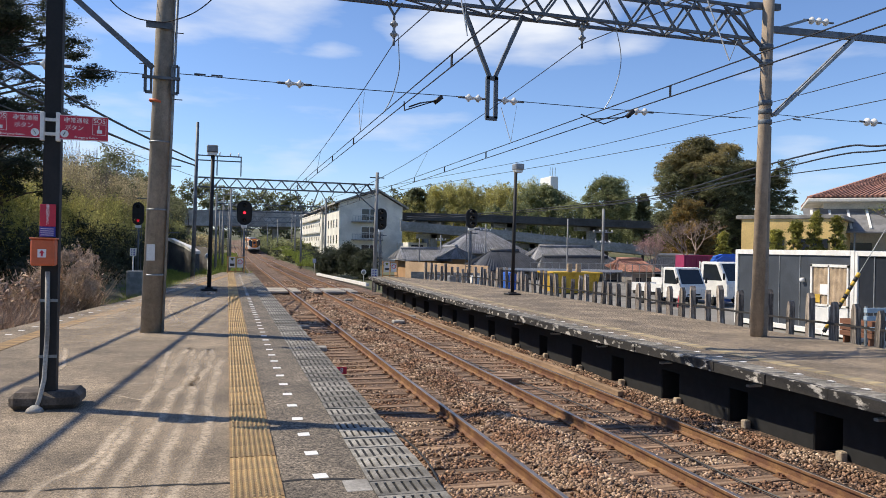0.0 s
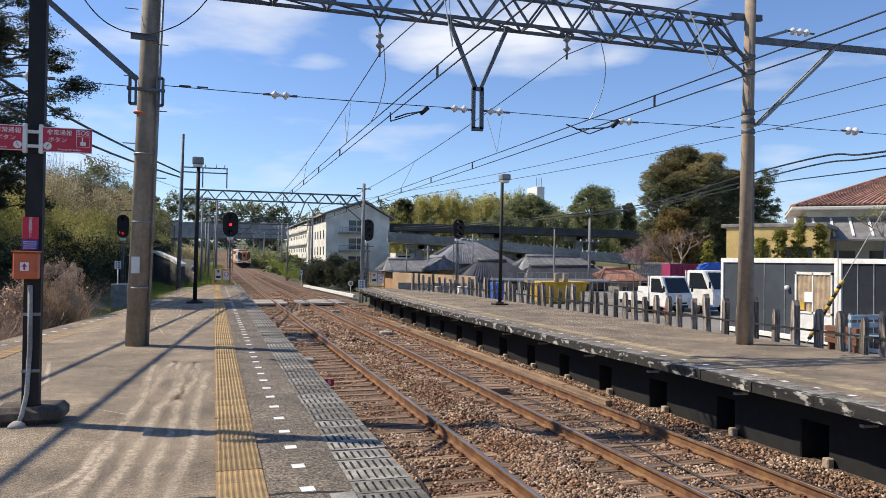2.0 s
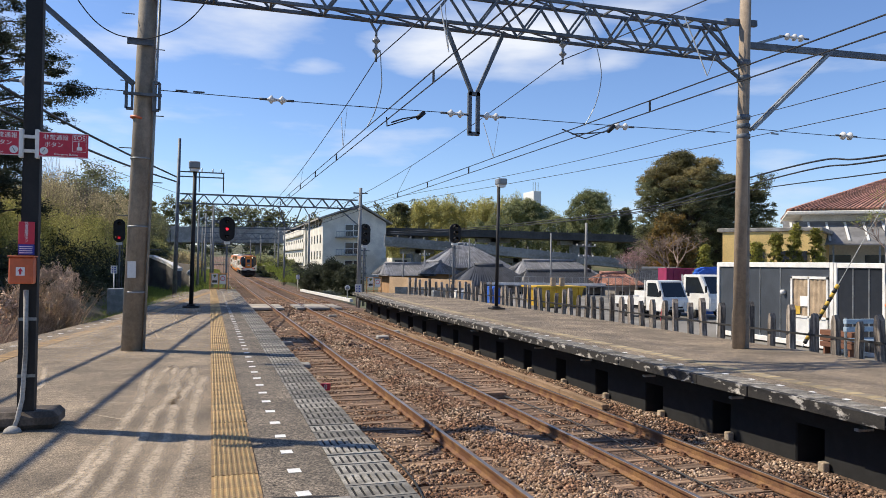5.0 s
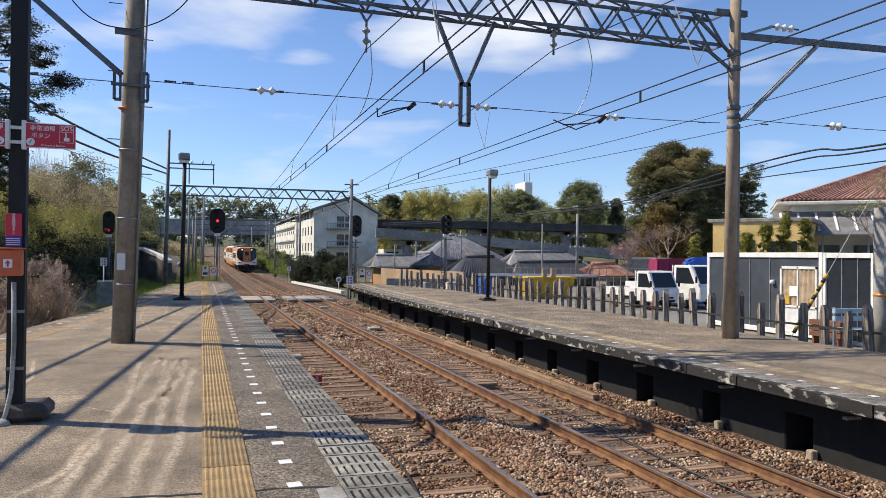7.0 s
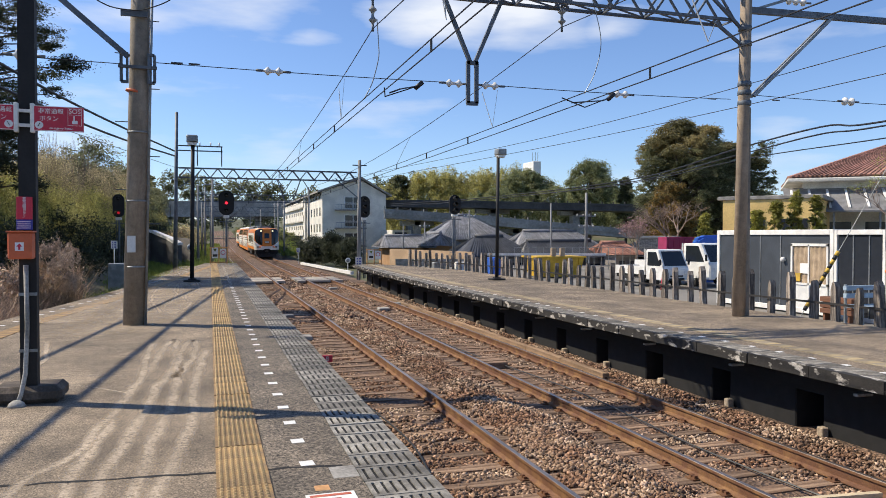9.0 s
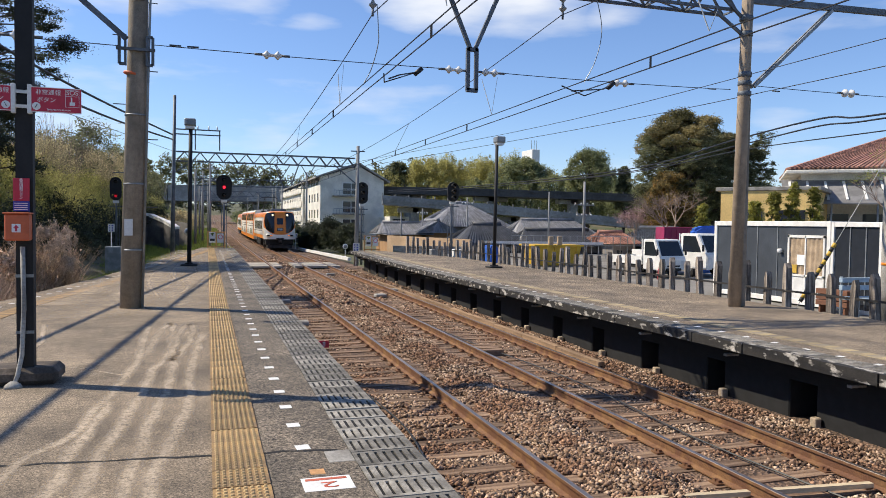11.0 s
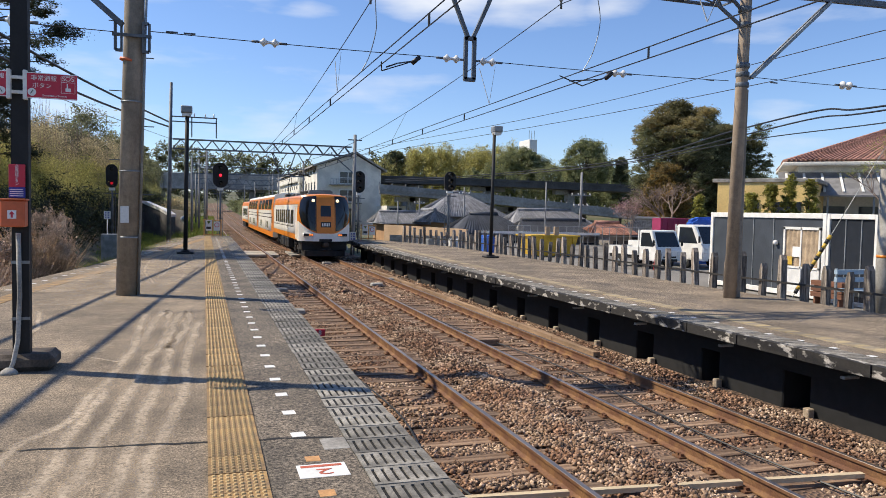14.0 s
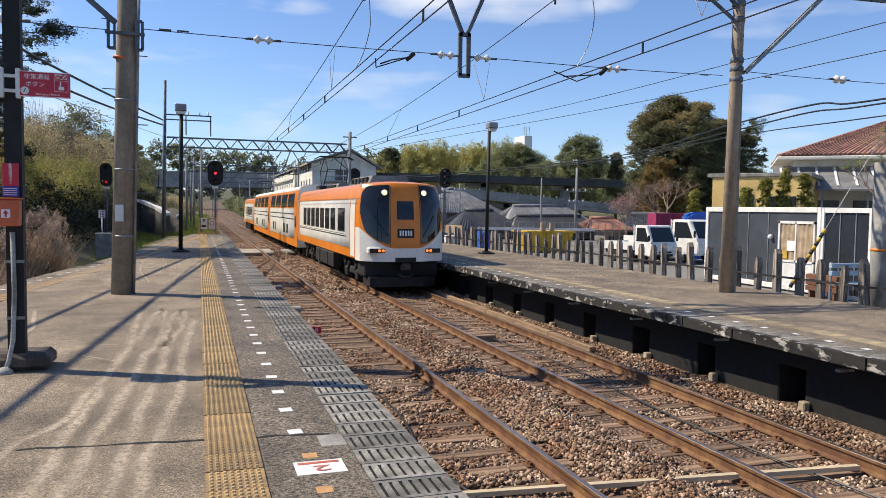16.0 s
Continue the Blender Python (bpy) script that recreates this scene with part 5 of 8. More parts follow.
def tree(name, label, x, y, z0, trunk_h, top, rx, leaf, count, size, n=52, r=None, ry=None, trunk_r=0.3, cone=0.0, group=""):
    t = thing(name, label, "tree", group)
    ry = ry or rx
    r = r or rx * 0.27
    c, rad = clumps(x, y, z0 + trunk_h, top - r * 0.7, rx - r * 0.6, ry - r * 0.6, n, r, cone)
    bm = B()
    tube(bm, [(x, y, z0 - 0.3), (x + random.uniform(-0.2, 0.2), y, z0 + trunk_h), (x + random.uniform(-0.3, 0.3), y, (z0 + trunk_h + top) / 2), (x, y, top - r)], trunk_r, 8, trunk_r * 0.25)
    for i in range(0, len(c) if trunk_r > 0.1 else 0, 2):
        p = Vector(c[i])
        base = Vector((x, y, z0 + trunk_h * 0.8 + (p.z - z0 - trunk_h) * 0.5))
        tube(bm, [base, base.lerp(p, 0.5) + Vector((0, 0, 0.1 * rx)), p], trunk_r * 0.35, 5, trunk_r * 0.08)
    part("trunk", bm, "bark", t)
    leaf_mesh("crown", c, rad, count, size, leaf, t)
    return t


def thicket(name, label, spots, leaf, count, size, category="bush", kind="stuff", group="", flat=1.1, droop=0.0, tall=0.7):
    """An uncountable mass of foliage over clumps (x, y, z, radius)."""
    ob = leaf_mesh(name, [s[:3] for s in spots], [s[3] for s in spots], count, size, leaf, None, flat, droop, tall)
    return tagged(ob, label, category, group, kind)


# four-storey building beside the line
def apartment():
    h = thing("apartment_building", "cream four-storey building with balconies and a gabled end", "building")
    x0, x1, y0, y1, z0, z1 = 17.6, 28.3, 122.0, 186.0, -0.6, 9.6
    ridge = 12.3
    bm = B()
    prism(bm, [(x0, z0), (x1, z0), (x1, z1), ((x0 + x1) / 2 + 0.9, ridge - 0.25), (x0, z1 + 0.4)], y0, y1, "y")
    part("wall", bm, "plaster", h)
    bm = B()
    xm = (x0 + x1) / 2 + 0.9
    for a, b, za, zb in ((x0 - 0.9, xm, z1 + 0.15, ridge), (xm, x1 + 0.9, ridge, z1 - 0.35)):
        prism(bm, [(a, za), (b, zb), (b, zb + 0.28), (a, za + 0.28)], y0 - 0.7, y1 + 0.7, "y")
    part("roof", bm, "concrete", h, "thin grey overhanging roof slab")
    for fl in range(3):
        zb = 0.6 + fl * 3.0
        w = None
        bm = B()
        box(bm, 21.3, 24.1, y0 - 0.06, y0 + 0.05, zb + 0.6, zb + 2.5)
        w = part("window", bm, "window_dark", h)
        bm = B()
        for xx in (21.3, 22.7, 24.1):
            box(bm, xx - 0.06, xx + 0.06, y0 - 0.12, y0, zb + 0.5, zb + 2.6)
        for zz in (0.55, 1.5, 2.5):
            box(bm, 21.2, 24.2, y0 - 0.11, y0, zb + zz - 0.05, zb + zz + 0.05)
        part("frame", bm, "white_paint", w)
        bm = B()
        box(bm, 19.6, 24.9, y0 - 1.0, y0 + 0.01, zb + 0.2, zb + 0.4, 0.03)
        bal = part("balcony", bm, "concrete", h)
        bm = B()
        for k in range(12):
            xx = 19.7 + k * 0.46
            box(bm, xx - 0.02, xx + 0.02, y0 - 0.98, y0 - 0.94, zb + 0.4, zb + 1.25)
        box(bm, 19.65, 24.85, y0 - 1.0, y0 - 0.92, zb + 1.2, zb + 1.28)
        part("railing", bm, "steel_grey", bal)
    for fl in range(4):
        for k in range(17):
            yy = y0 + 2.2 + k * 3.6
            zz = -0.1 + fl * 2.75
            bm = B()
            if fl == 3:
                box(bm, x0 - 0.05, x0 + 0.2, yy, yy + 2.6, zz + 0.7, zz + 1.9)
            else:
                box(bm, x0 - 0.04, x0 + 0.2, yy, yy + 1.0, zz + 0.6, zz + 2.0)
            part("window", bm, "window_dark", h)
    for fl in range(1, 4):
        bm = B()
        box(bm, x0 - 0.5, x0 + 0.01, y0 + 22, y1 - 0.5, fl * 2.75 - 0.15, fl * 2.75 + 0.05)
        box(bm, x0 - 0.55, x0 - 0.45, y0 + 22, y1 - 0.5, fl * 2.75 + 0.0, fl * 2.75 + 1.1)
        part("balcony", bm, "plaster", h)
    bm = B()
    box(bm, x0 - 0.4, x0 + 0.4, y0 + 20.5, y0 + 23, z0, z1 + 0.9)
    part("pier", bm, "plaster", h)
    return h


apartment()
annex = thing("annex_building", "pale low annex with dark openings beside the building", "building")
bm = B()
box(bm, 27.5, 30.6, 114, 124, -0.6, 3.6)
part("wall", bm, "plaster", annex)
for z in (0.2, 2.0):
    bm = B()
    box(bm, 27.9, 29.9, 113.94, 114.1, z, z + 1.2)
    part("window", bm, "window_dark", annex)


# elevated roads
def viaduct(name, label, pts, width, deck, rail, piers, pier_d=1.2, girder="viaduct"):
    v = thing(name, label, "viaduct")
    bm = B()
    rail_bm = B()
    for (xa, ya, za), (xb, yb, zb) in zip(pts, pts[1:]):
        bar(bm, (xa, ya, za - deck / 2), (xb, yb, zb - deck / 2), width, deck)
        d = Vector((xb - xa, yb - ya, 0)).normalized()
        n = Vector((d.y, -d.x, 0)) * (width / 2)
        for s in (-1, 1):
            bar(rail_bm, Vector((xa, ya, za + rail / 2)) + n * s, Vector((xb, yb, zb + rail / 2)) + n * s, 0.25, rail)
            L_ = (Vector((xb, yb, zb)) - Vector((xa, ya, za))).length
            for k in range(int(L_ / 2)):
                p = Vector((xa, ya, za)).lerp(Vector((xb, yb, zb)), k * 2 / L_) + n * s * 1.01
                bar(rail_bm, p + Vector((0, 0, 0.0)), p + Vector((0, 0, rail + 0.35)), 0.14, 0.14)
    part("deck", bm, girder, v)
    part("parapet", rail_bm, girder, v)
    for x, y, zt in piers:
        bm = B()
        box(bm, x - pier_d / 2, x + pier_d / 2, y - pier_d / 2, y + pier_d / 2, -1, zt - deck, 0.08)
        box(bm, x - width / 2 * 0.9, x + width / 2 * 0.9, y - pier_d / 2, y + pier_d / 2, zt - deck - 0.8, zt - deck + 0.01, 0.08)
        part("pier", bm, "viaduct", v)
    return v


viaduct("road_viaduct", "grey concrete elevated road on piers", [(22, 131, 8.6), (45, 124, 8.4), (80, 113, 7.6), (125, 98, 6.5)], 7, 0.9, 0.35, [(34, 127.3, 8.5), (48, 123, 8.3), (62, 118.6, 8.0), (76, 114, 7.7)], 1.4, "viaduct_dark")
viaduct("road_ramp", "lower concrete ramp with a pale parapet", [(26, 113, 6.0), (42, 109.5, 4.9), (60, 104, 3.2), (78, 98, 1.6)], 6, 0.6, 0.8, [(31, 112, 5.6), (38, 110.4, 5.1), (46, 108.2, 4.4), (54, 105.8, 3.7)], 1.1)
viaduct("railway_viaduct", "long concrete viaduct crossing above the tracks", [(-90, 292, 13.2), (-12, 272, 13.2), (40, 262, 13.6), (110, 245, 13.6)], 10, 4.2, 1.2, [(-40, 279, 13.2), (-14, 273, 13.2), (16, 267, 13.4), (40, 262, 13.6)], 2.2)


# houses with tiled roofs
def tiled_roof(bm, x0, x1, y0, y1, z, ridge, along_x=True, eave=0.6, hip=0.35, ribs=None):
    x0, x1, y0, y1 = x0 - eave, x1 + eave, y0 - eave, y1 + eave
    if along_x:
        ym = (y0 + y1) / 2
        k = (x1 - x0) * hip
        a, b = Vector((x0 + k, ym, ridge)), Vector((x1 - k, ym, ridge))
        sides = [((x0, y0), (x1, y0), b, a), ((x1, y1), (x0, y1), a, b), ((x1, y0), (x1, y1), b, b), ((x0, y1), (x0, y0), a, a)]
    else:
        xm = (x0 + x1) / 2
        k = (y1 - y0) * hip
        a, b = Vector((xm, y0 + k, ridge)), Vector((xm, y1 - k, ridge))
        sides = [((x1, y0), (x1, y1), b, a), ((x0, y1), (x0, y0), a, b), ((x0, y0), (x1, y0), a, a), ((x1, y1), (x0, y1), b, b)]
    for (ax, ay), (bx, by), q, p in sides:
        A, Bv = Vector((ax, ay, z)), Vector((bx, by, z))
        n = max(3, int((Bv - A).length / 0.27))
        for i in range(n):
            u0, u1 = i / n, (i + 0.72) / n
            e0, e1 = A.lerp(Bv, u0), A.lerp(Bv, u1)
            t0, t1 = p.lerp(q, u0), p.lerp(q, u1)
            ribs.append(((e0 + e1) / 2 + Vector((0, 0, 0.09)), (t0 + t1) / 2 + Vector((0, 0, 0.09))))
        vs = [bm.verts.new(c) for c in ((A, Bv, q, p) if (p - q).length > 1e-6 else (A, Bv, p))]
        bm.faces.new(vs)
    tube(bm, [a + Vector((0, 0, 0.12)), b + Vector((0, 0, 0.12))], 0.2, 6)


def house(label, x0, x1, y0, y1, z0, z1, ridge, wall="plaster", roof="tile_grey", along_x=True, hip=0.35, eave=0.6):
    h = thing("house", label, "house", "houses behind the platform")
    bm = B()
    box(bm, x0, x1, y0, y1, z0, z1)
    part("wall", bm, wall, h)
    bm = B()
    rows = []
    tiled_roof(bm, x0, x1, y0, y1, z1, ridge, along_x, eave, hip, rows)
    top = part("roof", bm, roof, h)
    bm = B()
    for p, q in rows:
        bar(bm, p, q, 0.11, 0.04)
    tagged(part("tile_ribs", bm, roof, top), kind="stuff")
    n = max(2, int((x1 - x0) / 2.2))
    for i in range(n):
        xx = x0 + (x1 - x0) * (i + 0.3) / n
        bm = B()
        box(bm, xx, xx + (x1 - x0) / n * 0.45, y0 - 0.04, y0 + 0.1, z1 - 1.5, z1 - 0.5)
        part("window", bm, "window_dark", h)
    return h


M["tile_dark"] = mat("dark_roof_tile", (0.075, 0.078, 0.085), 0.5, scale=2, vary=0.35, fine=14, bump=0.4, island=0.25)
M["wall_tan"] = mat("tan_wall", (0.42, 0.25, 0.13), 0.9, scale=0.8, vary=0.2, fine=12, bump=0.1)
M["wall_beige"] = mat("beige_wall", (0.85, 0.60, 0.23), 0.9, scale=0.8, vary=0.2, fine=12, bump=0.1)
M["wall_grey"] = mat("grey_house_wall", (0.24, 0.22, 0.20), 0.9, scale=0.8, vary=0.3, fine=12, bump=0.1)
house("large grey-tiled temple-like house with a steep hipped roof", 21.8, 28.6, 69, 77, -0.3, 2.3, 4.7, "wall_grey", along_x=True, hip=0.42)
house("low grey-tiled house behind the platform", 20.2, 25.4, 56.5, 62, -0.3, 0.95, 2.5, "wall_grey", "tile_dark", True, 0.3)
house("grey-tiled house with a raised ridge", 28.2, 34.4, 62, 68, -0.3, 1.7, 3.0, "wall_grey", along_x=True, hip=0.12)
house("long low house with a dark flat-pitched roof", 25.2, 31.5, 54, 60, -0.3, 0.9, 2.1, "wall_grey", "tile_dark", True, 0.1)
house("small red-tiled shed by the bare tree", 30.6, 32.6, 51.5, 56, -0.3, 1.2, 2.0, "wall_grey", "tile_red", True, 0.1, 0.4)
house("low dark-tiled house by the bare tree", 33.6, 38.0, 50.5, 56, -0.3, 1.0, 2.4, "wall_grey", "tile_dark", False, 0.08, 0.5)
house("grey-tiled house with tan walls", 16.0, 19.4, 66, 72, -0.3, 1.55, 2.55, "wall_tan", along_x=True, hip=0.1)
house("grey-tiled outhouse with tan walls", 18.9, 22.2, 66, 70, -0.3, 1.75, 2.8, "wall_tan", along_x=False, hip=0.1)
low_wall = thing("boundary_wall", "tan boundary wall in front of the houses", "wall")
bm = B()
bar(bm, (15.4, 64.5, 0.55), (19.9, 55.2, 0.45), 0.2, 1.9)
M["wall_peach"] = mat("peach_wall", (0.58, 0.40, 0.25), 0.9, scale=0.8, vary=0.2, fine=12, bump=0.1)
part("wall_panel", bm, "wall_peach", low_wall)
block = thing("boundary_wall", "grey block wall below the tan wall", "wall")
bm = B()
bar(bm, (13.9, 56.5, 0.2), (22.5, 53.5, 0.2), 0.2, 1.3)
part("wall_panel", bm, "concrete", block)

# large house with a red roof, and the beige hall beside it, turned to the car park
villa = thing("house", "white house with a red tiled roof and a skylit lean-to", "house", "houses behind the platform", at=(37.3, 39.3, 0))
villa.rotation_euler = (0, 0, radians(-40))
bm = B()
box(bm, 0, 16, 0, 9, 0.2, 6.2)
part("wall", bm, "plaster", villa)
bm = B()
rows = []
tiled_roof(bm, 0, 16, 0, 9, 6.45, 9.1, True, 0.9, 0.4, rows)
top = part("roof", bm, "tile_red", villa, "red-brown pantile roof")
for p, q in rows:
    bm = B()
    bar(bm, p, q, 0.26, 0.10)
    part("pantile_course", bm, "tile_red", top)
bm = B()
box(bm, -1.0, 17, -1.0, 10, 6.2, 6.43, 0.05)
part("eaves_board", bm, "plaster", villa)
bm = B()
prism(bm, [(-3.0, 4.15), (0.1, 5.75), (0.1, 5.85), (-3.0, 4.25)], -1.2, 17, "x")
lean = part("lean_to_roof", bm, "train_grey", villa, "grey sheet lean-to roof")
for k in range(16):
    bm = B()
    prism(bm, [(-2.7, 4.43), (-0.3, 5.67), (-0.3, 5.73), (-2.7, 4.49)], -0.8 + k * 1.05, -0.66 + k * 1.05, "x")
    part("glazing_bar", bm, "white_paint", lean)
for k in range(5):
    bm = B()
    box(bm, 1.0 + k * 2.6, 2.8 + k * 2.6, -0.06, 0.1, 2.0, 3.6)
    part("window", bm, "window_dark", villa)
for k in range(7):
    bm = B()
    box(bm, -1.0 + k * 2.5, -0.9 + k * 2.5, -2.8, -2.7, 0.2, 4.2)
    part("lean_to_post", bm, "steel_grey", villa)
hall = thing("house", "flat-roofed beige hall beside the car park", "house", "houses behind the platform", at=(29.9, 37.9, 0))
hall.rotation_euler = (0, 0, radians(-51))
bm = B()
box(bm, 0, 5.2, 0, 6, 0.2, 4.85)
part("wall", bm, "wall_beige", hall)
bm = B()
box(bm, -0.3, 5.5, -0.08, 6.3, 4.85, 5.08, 0.03)
part("roof", bm, "concrete", hall)
for k in range(2):
    bm = B()
    box(bm, 0.8 + k * 2.3, 2.4 + k * 2.3, -0.06, 0.1, 2.2, 3.7)
    part("window", bm, "window_dark", hall)
tower = thing("apartment_tower", "white tower block on the far hill", "building")
bm = B()
box(bm, 166.5, 171, 366, 380, 8, 43, 0.2)
box(bm, 170.9, 176, 366, 380, 8, 33, 0.2)
part("wall", bm, "white_paint", tower)
for k in range(8):
    bm = B()
    box(bm, 167, 171, 365.8, 366.1, 12 + k * 3.2, 13.4 + k * 3.2)
    part("window", bm, "window_dark", tower)
bm = B()
for x in (167, 168.5, 170):
    tube(bm, [(x, 368, 43), (x, 368, 48)], 0.15, 5)
part("antenna", bm, "steel_grey", tower)

# wooded hills far behind
def hill(name, label, pts, base, leaf, count, size, depth=20, rad=6, tall=0.7):
    spots = []
    for x, y, top in pts:
        n = max(3, int((top - base) / (rad * 0.7)))
        for k in range(n):
            z = base + (top - base - rad * 0.7) * (k + 0.5) / n
            spots.append((x + random.uniform(-rad, rad) * 0.5, y + depth * (0.5 - k / n) * -0.3 + random.uniform(-3, 3), z + random.uniform(-0.15, 0.15) * rad, rad * random.uniform(0.7, 1.15)))
        spots.append((x, y, top - rad * 0.75, rad * random.uniform(0.55, 0.9)))
    return thicket(name, label, spots, leaf, count, size, "woods", tall=tall)


hill("bamboo_grove", "yellow-green bamboo grove on the hillside", [(42 + i * 0.8, 186 - i * 0.3 + random.uniform(-4, 4), 12.6 + 6.4 * math.sin(min(1, i / 17) * 1.5) + random.uniform(-1.3, 1.5)) for i in range(40)], 3, "leaf_bamboo", 190000, 0.2, 12, 1.9, 1.15)
hill("far_woods", "dark evergreen woods on the far slope", [(80 + i * 5, 178 - i * 2.0, 12 + random.uniform(-2.5, 2)) for i in range(16)], 1, "leaf_olive", 60000, 0.42, 12, 4.0)
hill("far_woods", "dark hilltop woods on the horizon", [(-260 + i * 13, 540 - i * 2.0, 39 + 4 * math.sin(i * 0.45) + random.uniform(-2, 2)) for i in range(42)], 5, "leaf_dark", 90000, 1.3, 20, 9)
hill("far_woods", "green embankment scrub under the viaduct", [(10.5 + i * 1.1, 140 + i * 3.2, 2.2 + random.uniform(-0.6, 1.6) + i * 0.25) for i in range(22)], -0.3, "leaf_olive", 26000, 0.32, 8, 1.6)
hill("bamboo_grove", "green bamboo slope between the hill trees", [(56 + i * 1.3, 154 - i * 0.35 + random.uniform(-2, 2), 12.2 + 1.2 * math.sin(i * 0.6) + random.uniform(-0.8, 0.8)) for i in range(36)], 4, "leaf_olive", 60000, 0.24, 10, 1.8, 1.1)
tree("round_tree", "round dark evergreen tree on the hill", 70, 157, 2, 8, 18.6, 6.5, "leaf_olive", 34000, 0.22, trunk_r=0.5, group="hill trees")
tree("round_tree", "round dark evergreen tree above the ramp", 73.8, 134.7, 1, 8, 18.2, 5.4, "leaf_olive", 38000, 0.2, trunk_r=0.5, group="hill trees")
tree("round_tree", "dark conical evergreen tree", 81, 132.6, 1, 5, 14.9, 2.6, "leaf_dark", 5000, 0.35, cone=0.6, trunk_r=0.3, group="hill trees")
tree("round_tree", "small evergreen at the end of the bamboo grove", 46.5, 184, 1, 8, 18.6, 3.6, "leaf_dark", 5000, 0.4, trunk_r=0.3, group="hill trees")
camphor = thing("camphor_tree", "very large evergreen with a bronze-tinged spreading crown", "tree")
KX, KY = 46.4, 64.8
bm = B()
tube(bm, [(KX, KY, -0.2), (KX + 0.2, KY, 3.5), (KX - 0.2, KY, 7.0), (KX + 0.3, KY, 11.0)], 0.75, 9, 0.2)
spots, tops = [], []
for k in range(210):
    a, q = random.uniform(0, 6.283), math.sqrt(random.random())
    z = random.uniform(3.6, 14.0)
    reach = 4.7 * (1.0 - 0.75 * max(0.0, (z - 11.0) / 3.2) ** 2) * (0.75 + 0.25 * min(1, (z - 3.0) / 4.5))
    p = (KX + reach * q * math.cos(a), KY + reach * q * math.sin(a), z, random.uniform(0.7, 1.25))
    (tops if z > 11.0 + random.uniform(-1, 1) else spots).append(p)
for k in range(95):
    a, q = random.uniform(0, 6.283), math.sqrt(random.random())
    z = random.uniform(3.0, 12.0)
    spots.append((KX + 5.6 + 3.1 * q * math.cos(a) - 0.12 * (z - 6), KY - 2.0 + 2.9 * q * math.sin(a), z, random.uniform(0.55, 1.05)))
for k, p in enumerate(spots + tops):
    if k % 3 == 0:
        base = Vector((KX + 0.15 * (p[0] - KX), KY + 0.15 * (p[1] - KY), max(2.5, p[2] - 2.4)))
        tube(bm, [base, base.lerp(Vector(p[:3]), 0.55) + Vector((0, 0, 0.25)), p[:3]], 0.2, 5, 0.04)
part("trunk", bm, "bark", camphor)
leaf_mesh("crown", [p[:3] for p in spots], [p[3] for p in spots], 200000, 0.11, "leaf_dark", camphor, 0.7, 0, 0.55, 60)
leaf_mesh("crown_top", [p[:3] for p in tops], [p[3] for p in tops], 52000, 0.11, "leaf_top", camphor, 0.6, 0, 0.5, 60)
tree("russet_tree", "russet-leaved tree in front of the evergreen", 39.5, 57, 0, 2.0, 7.6, 2.9, "leaf_rust", 40000, 0.10, trunk_r=0.25)
for x, y, w, top in ((28.4, 33.2, 0.75, 4.2), (29.2, 32.6, 0.8, 4.75), (30.1, 32.2, 0.9, 5.3), (31.0, 31.7, 0.85, 5.0), (25.9, 34.3, 0.8, 4.0)):
    tree("cypress", "narrow yellow-green cypress behind the container office", x, y, 0.2, 0.4, top, w, "leaf_cypress", 9000, 0.075, n=44, r=0.24, cone=0.85, trunk_r=0.07, group="cypress row")


def bare_tree(label, x, y, z0, top, spread, seed, twig="twig", blossom=0, buds="blossom", deep=5, girth=0.022):
    rnd = random.Random(seed)
    t = thing("bare_tree", label, "tree", "bare trees")
    bm = B()
    tips = []

    def grow(p, d, L_, r, level):
        q = p + d * L_
        tube(bm, [p, p.lerp(q, 0.5) + Vector((rnd.uniform(-1, 1), rnd.uniform(-1, 1), 0)) * L_ * 0.06, q], r, 4 if level else 7, r * 0.6, caps=False)
        if level >= deep:
            tips.append(q)
            return
        for _ in range(3 if level < 4 else 2):
            nd = (d + Vector((rnd.uniform(-1, 1), rnd.uniform(-1, 1), rnd.uniform(-0.25, 0.5))) * spread).normalized()
            grow(q, nd, L_ * rnd.uniform(0.62, 0.85), max(0.011, r * 0.6), level + 1)

    h = top - z0
    grow(Vector((x, y, z0)), Vector((0, 0, 1)), h * (0.24 if deep < 6 else 0.21), h * girth, 0)
    part("crown", bm, twig, t, "leafless branching crown")
    if blossom:
        leaf_mesh("blossom" if buds == "blossom" else "foliage", [tuple(p) for p in tips], [0.35] * len(tips), blossom, 0.06, buds, t)
    return t


bare_tree("bare grey-brown tree beside the car park", 30.2, 43.4, 0.25, 7.9, 0.95, 3, deep=6, girth=0.022)
bare_tree("leafless cherry tree with faint pink buds", 31.5, 50, 0.2, 4.8, 0.8, 5, blossom=2600)
bare_tree("sparse tree with young leaves beside the red-roofed house", 34.0, 29.0, 0.2, 9.0, 0.6, 11, blossom=900, buds="leaf_bud", girth=0.011)
bare_tree("pale bare tree on the bamboo hill", 54, 192, 10, 21.5, 0.7, 8)

# left of the platform: pines, bamboo, reeds, dark bank
pine = thing("pine_tree", "tall dark pine with spreading crown", "tree")
bm = B()
tube(bm, [(-8.6, 31.5, 0.5), (-8.3, 31.3, 4), (-8.6, 31.2, 8), (-8.2, 31, 12)], 0.3, 8, 0.09)
c, rad = [], []
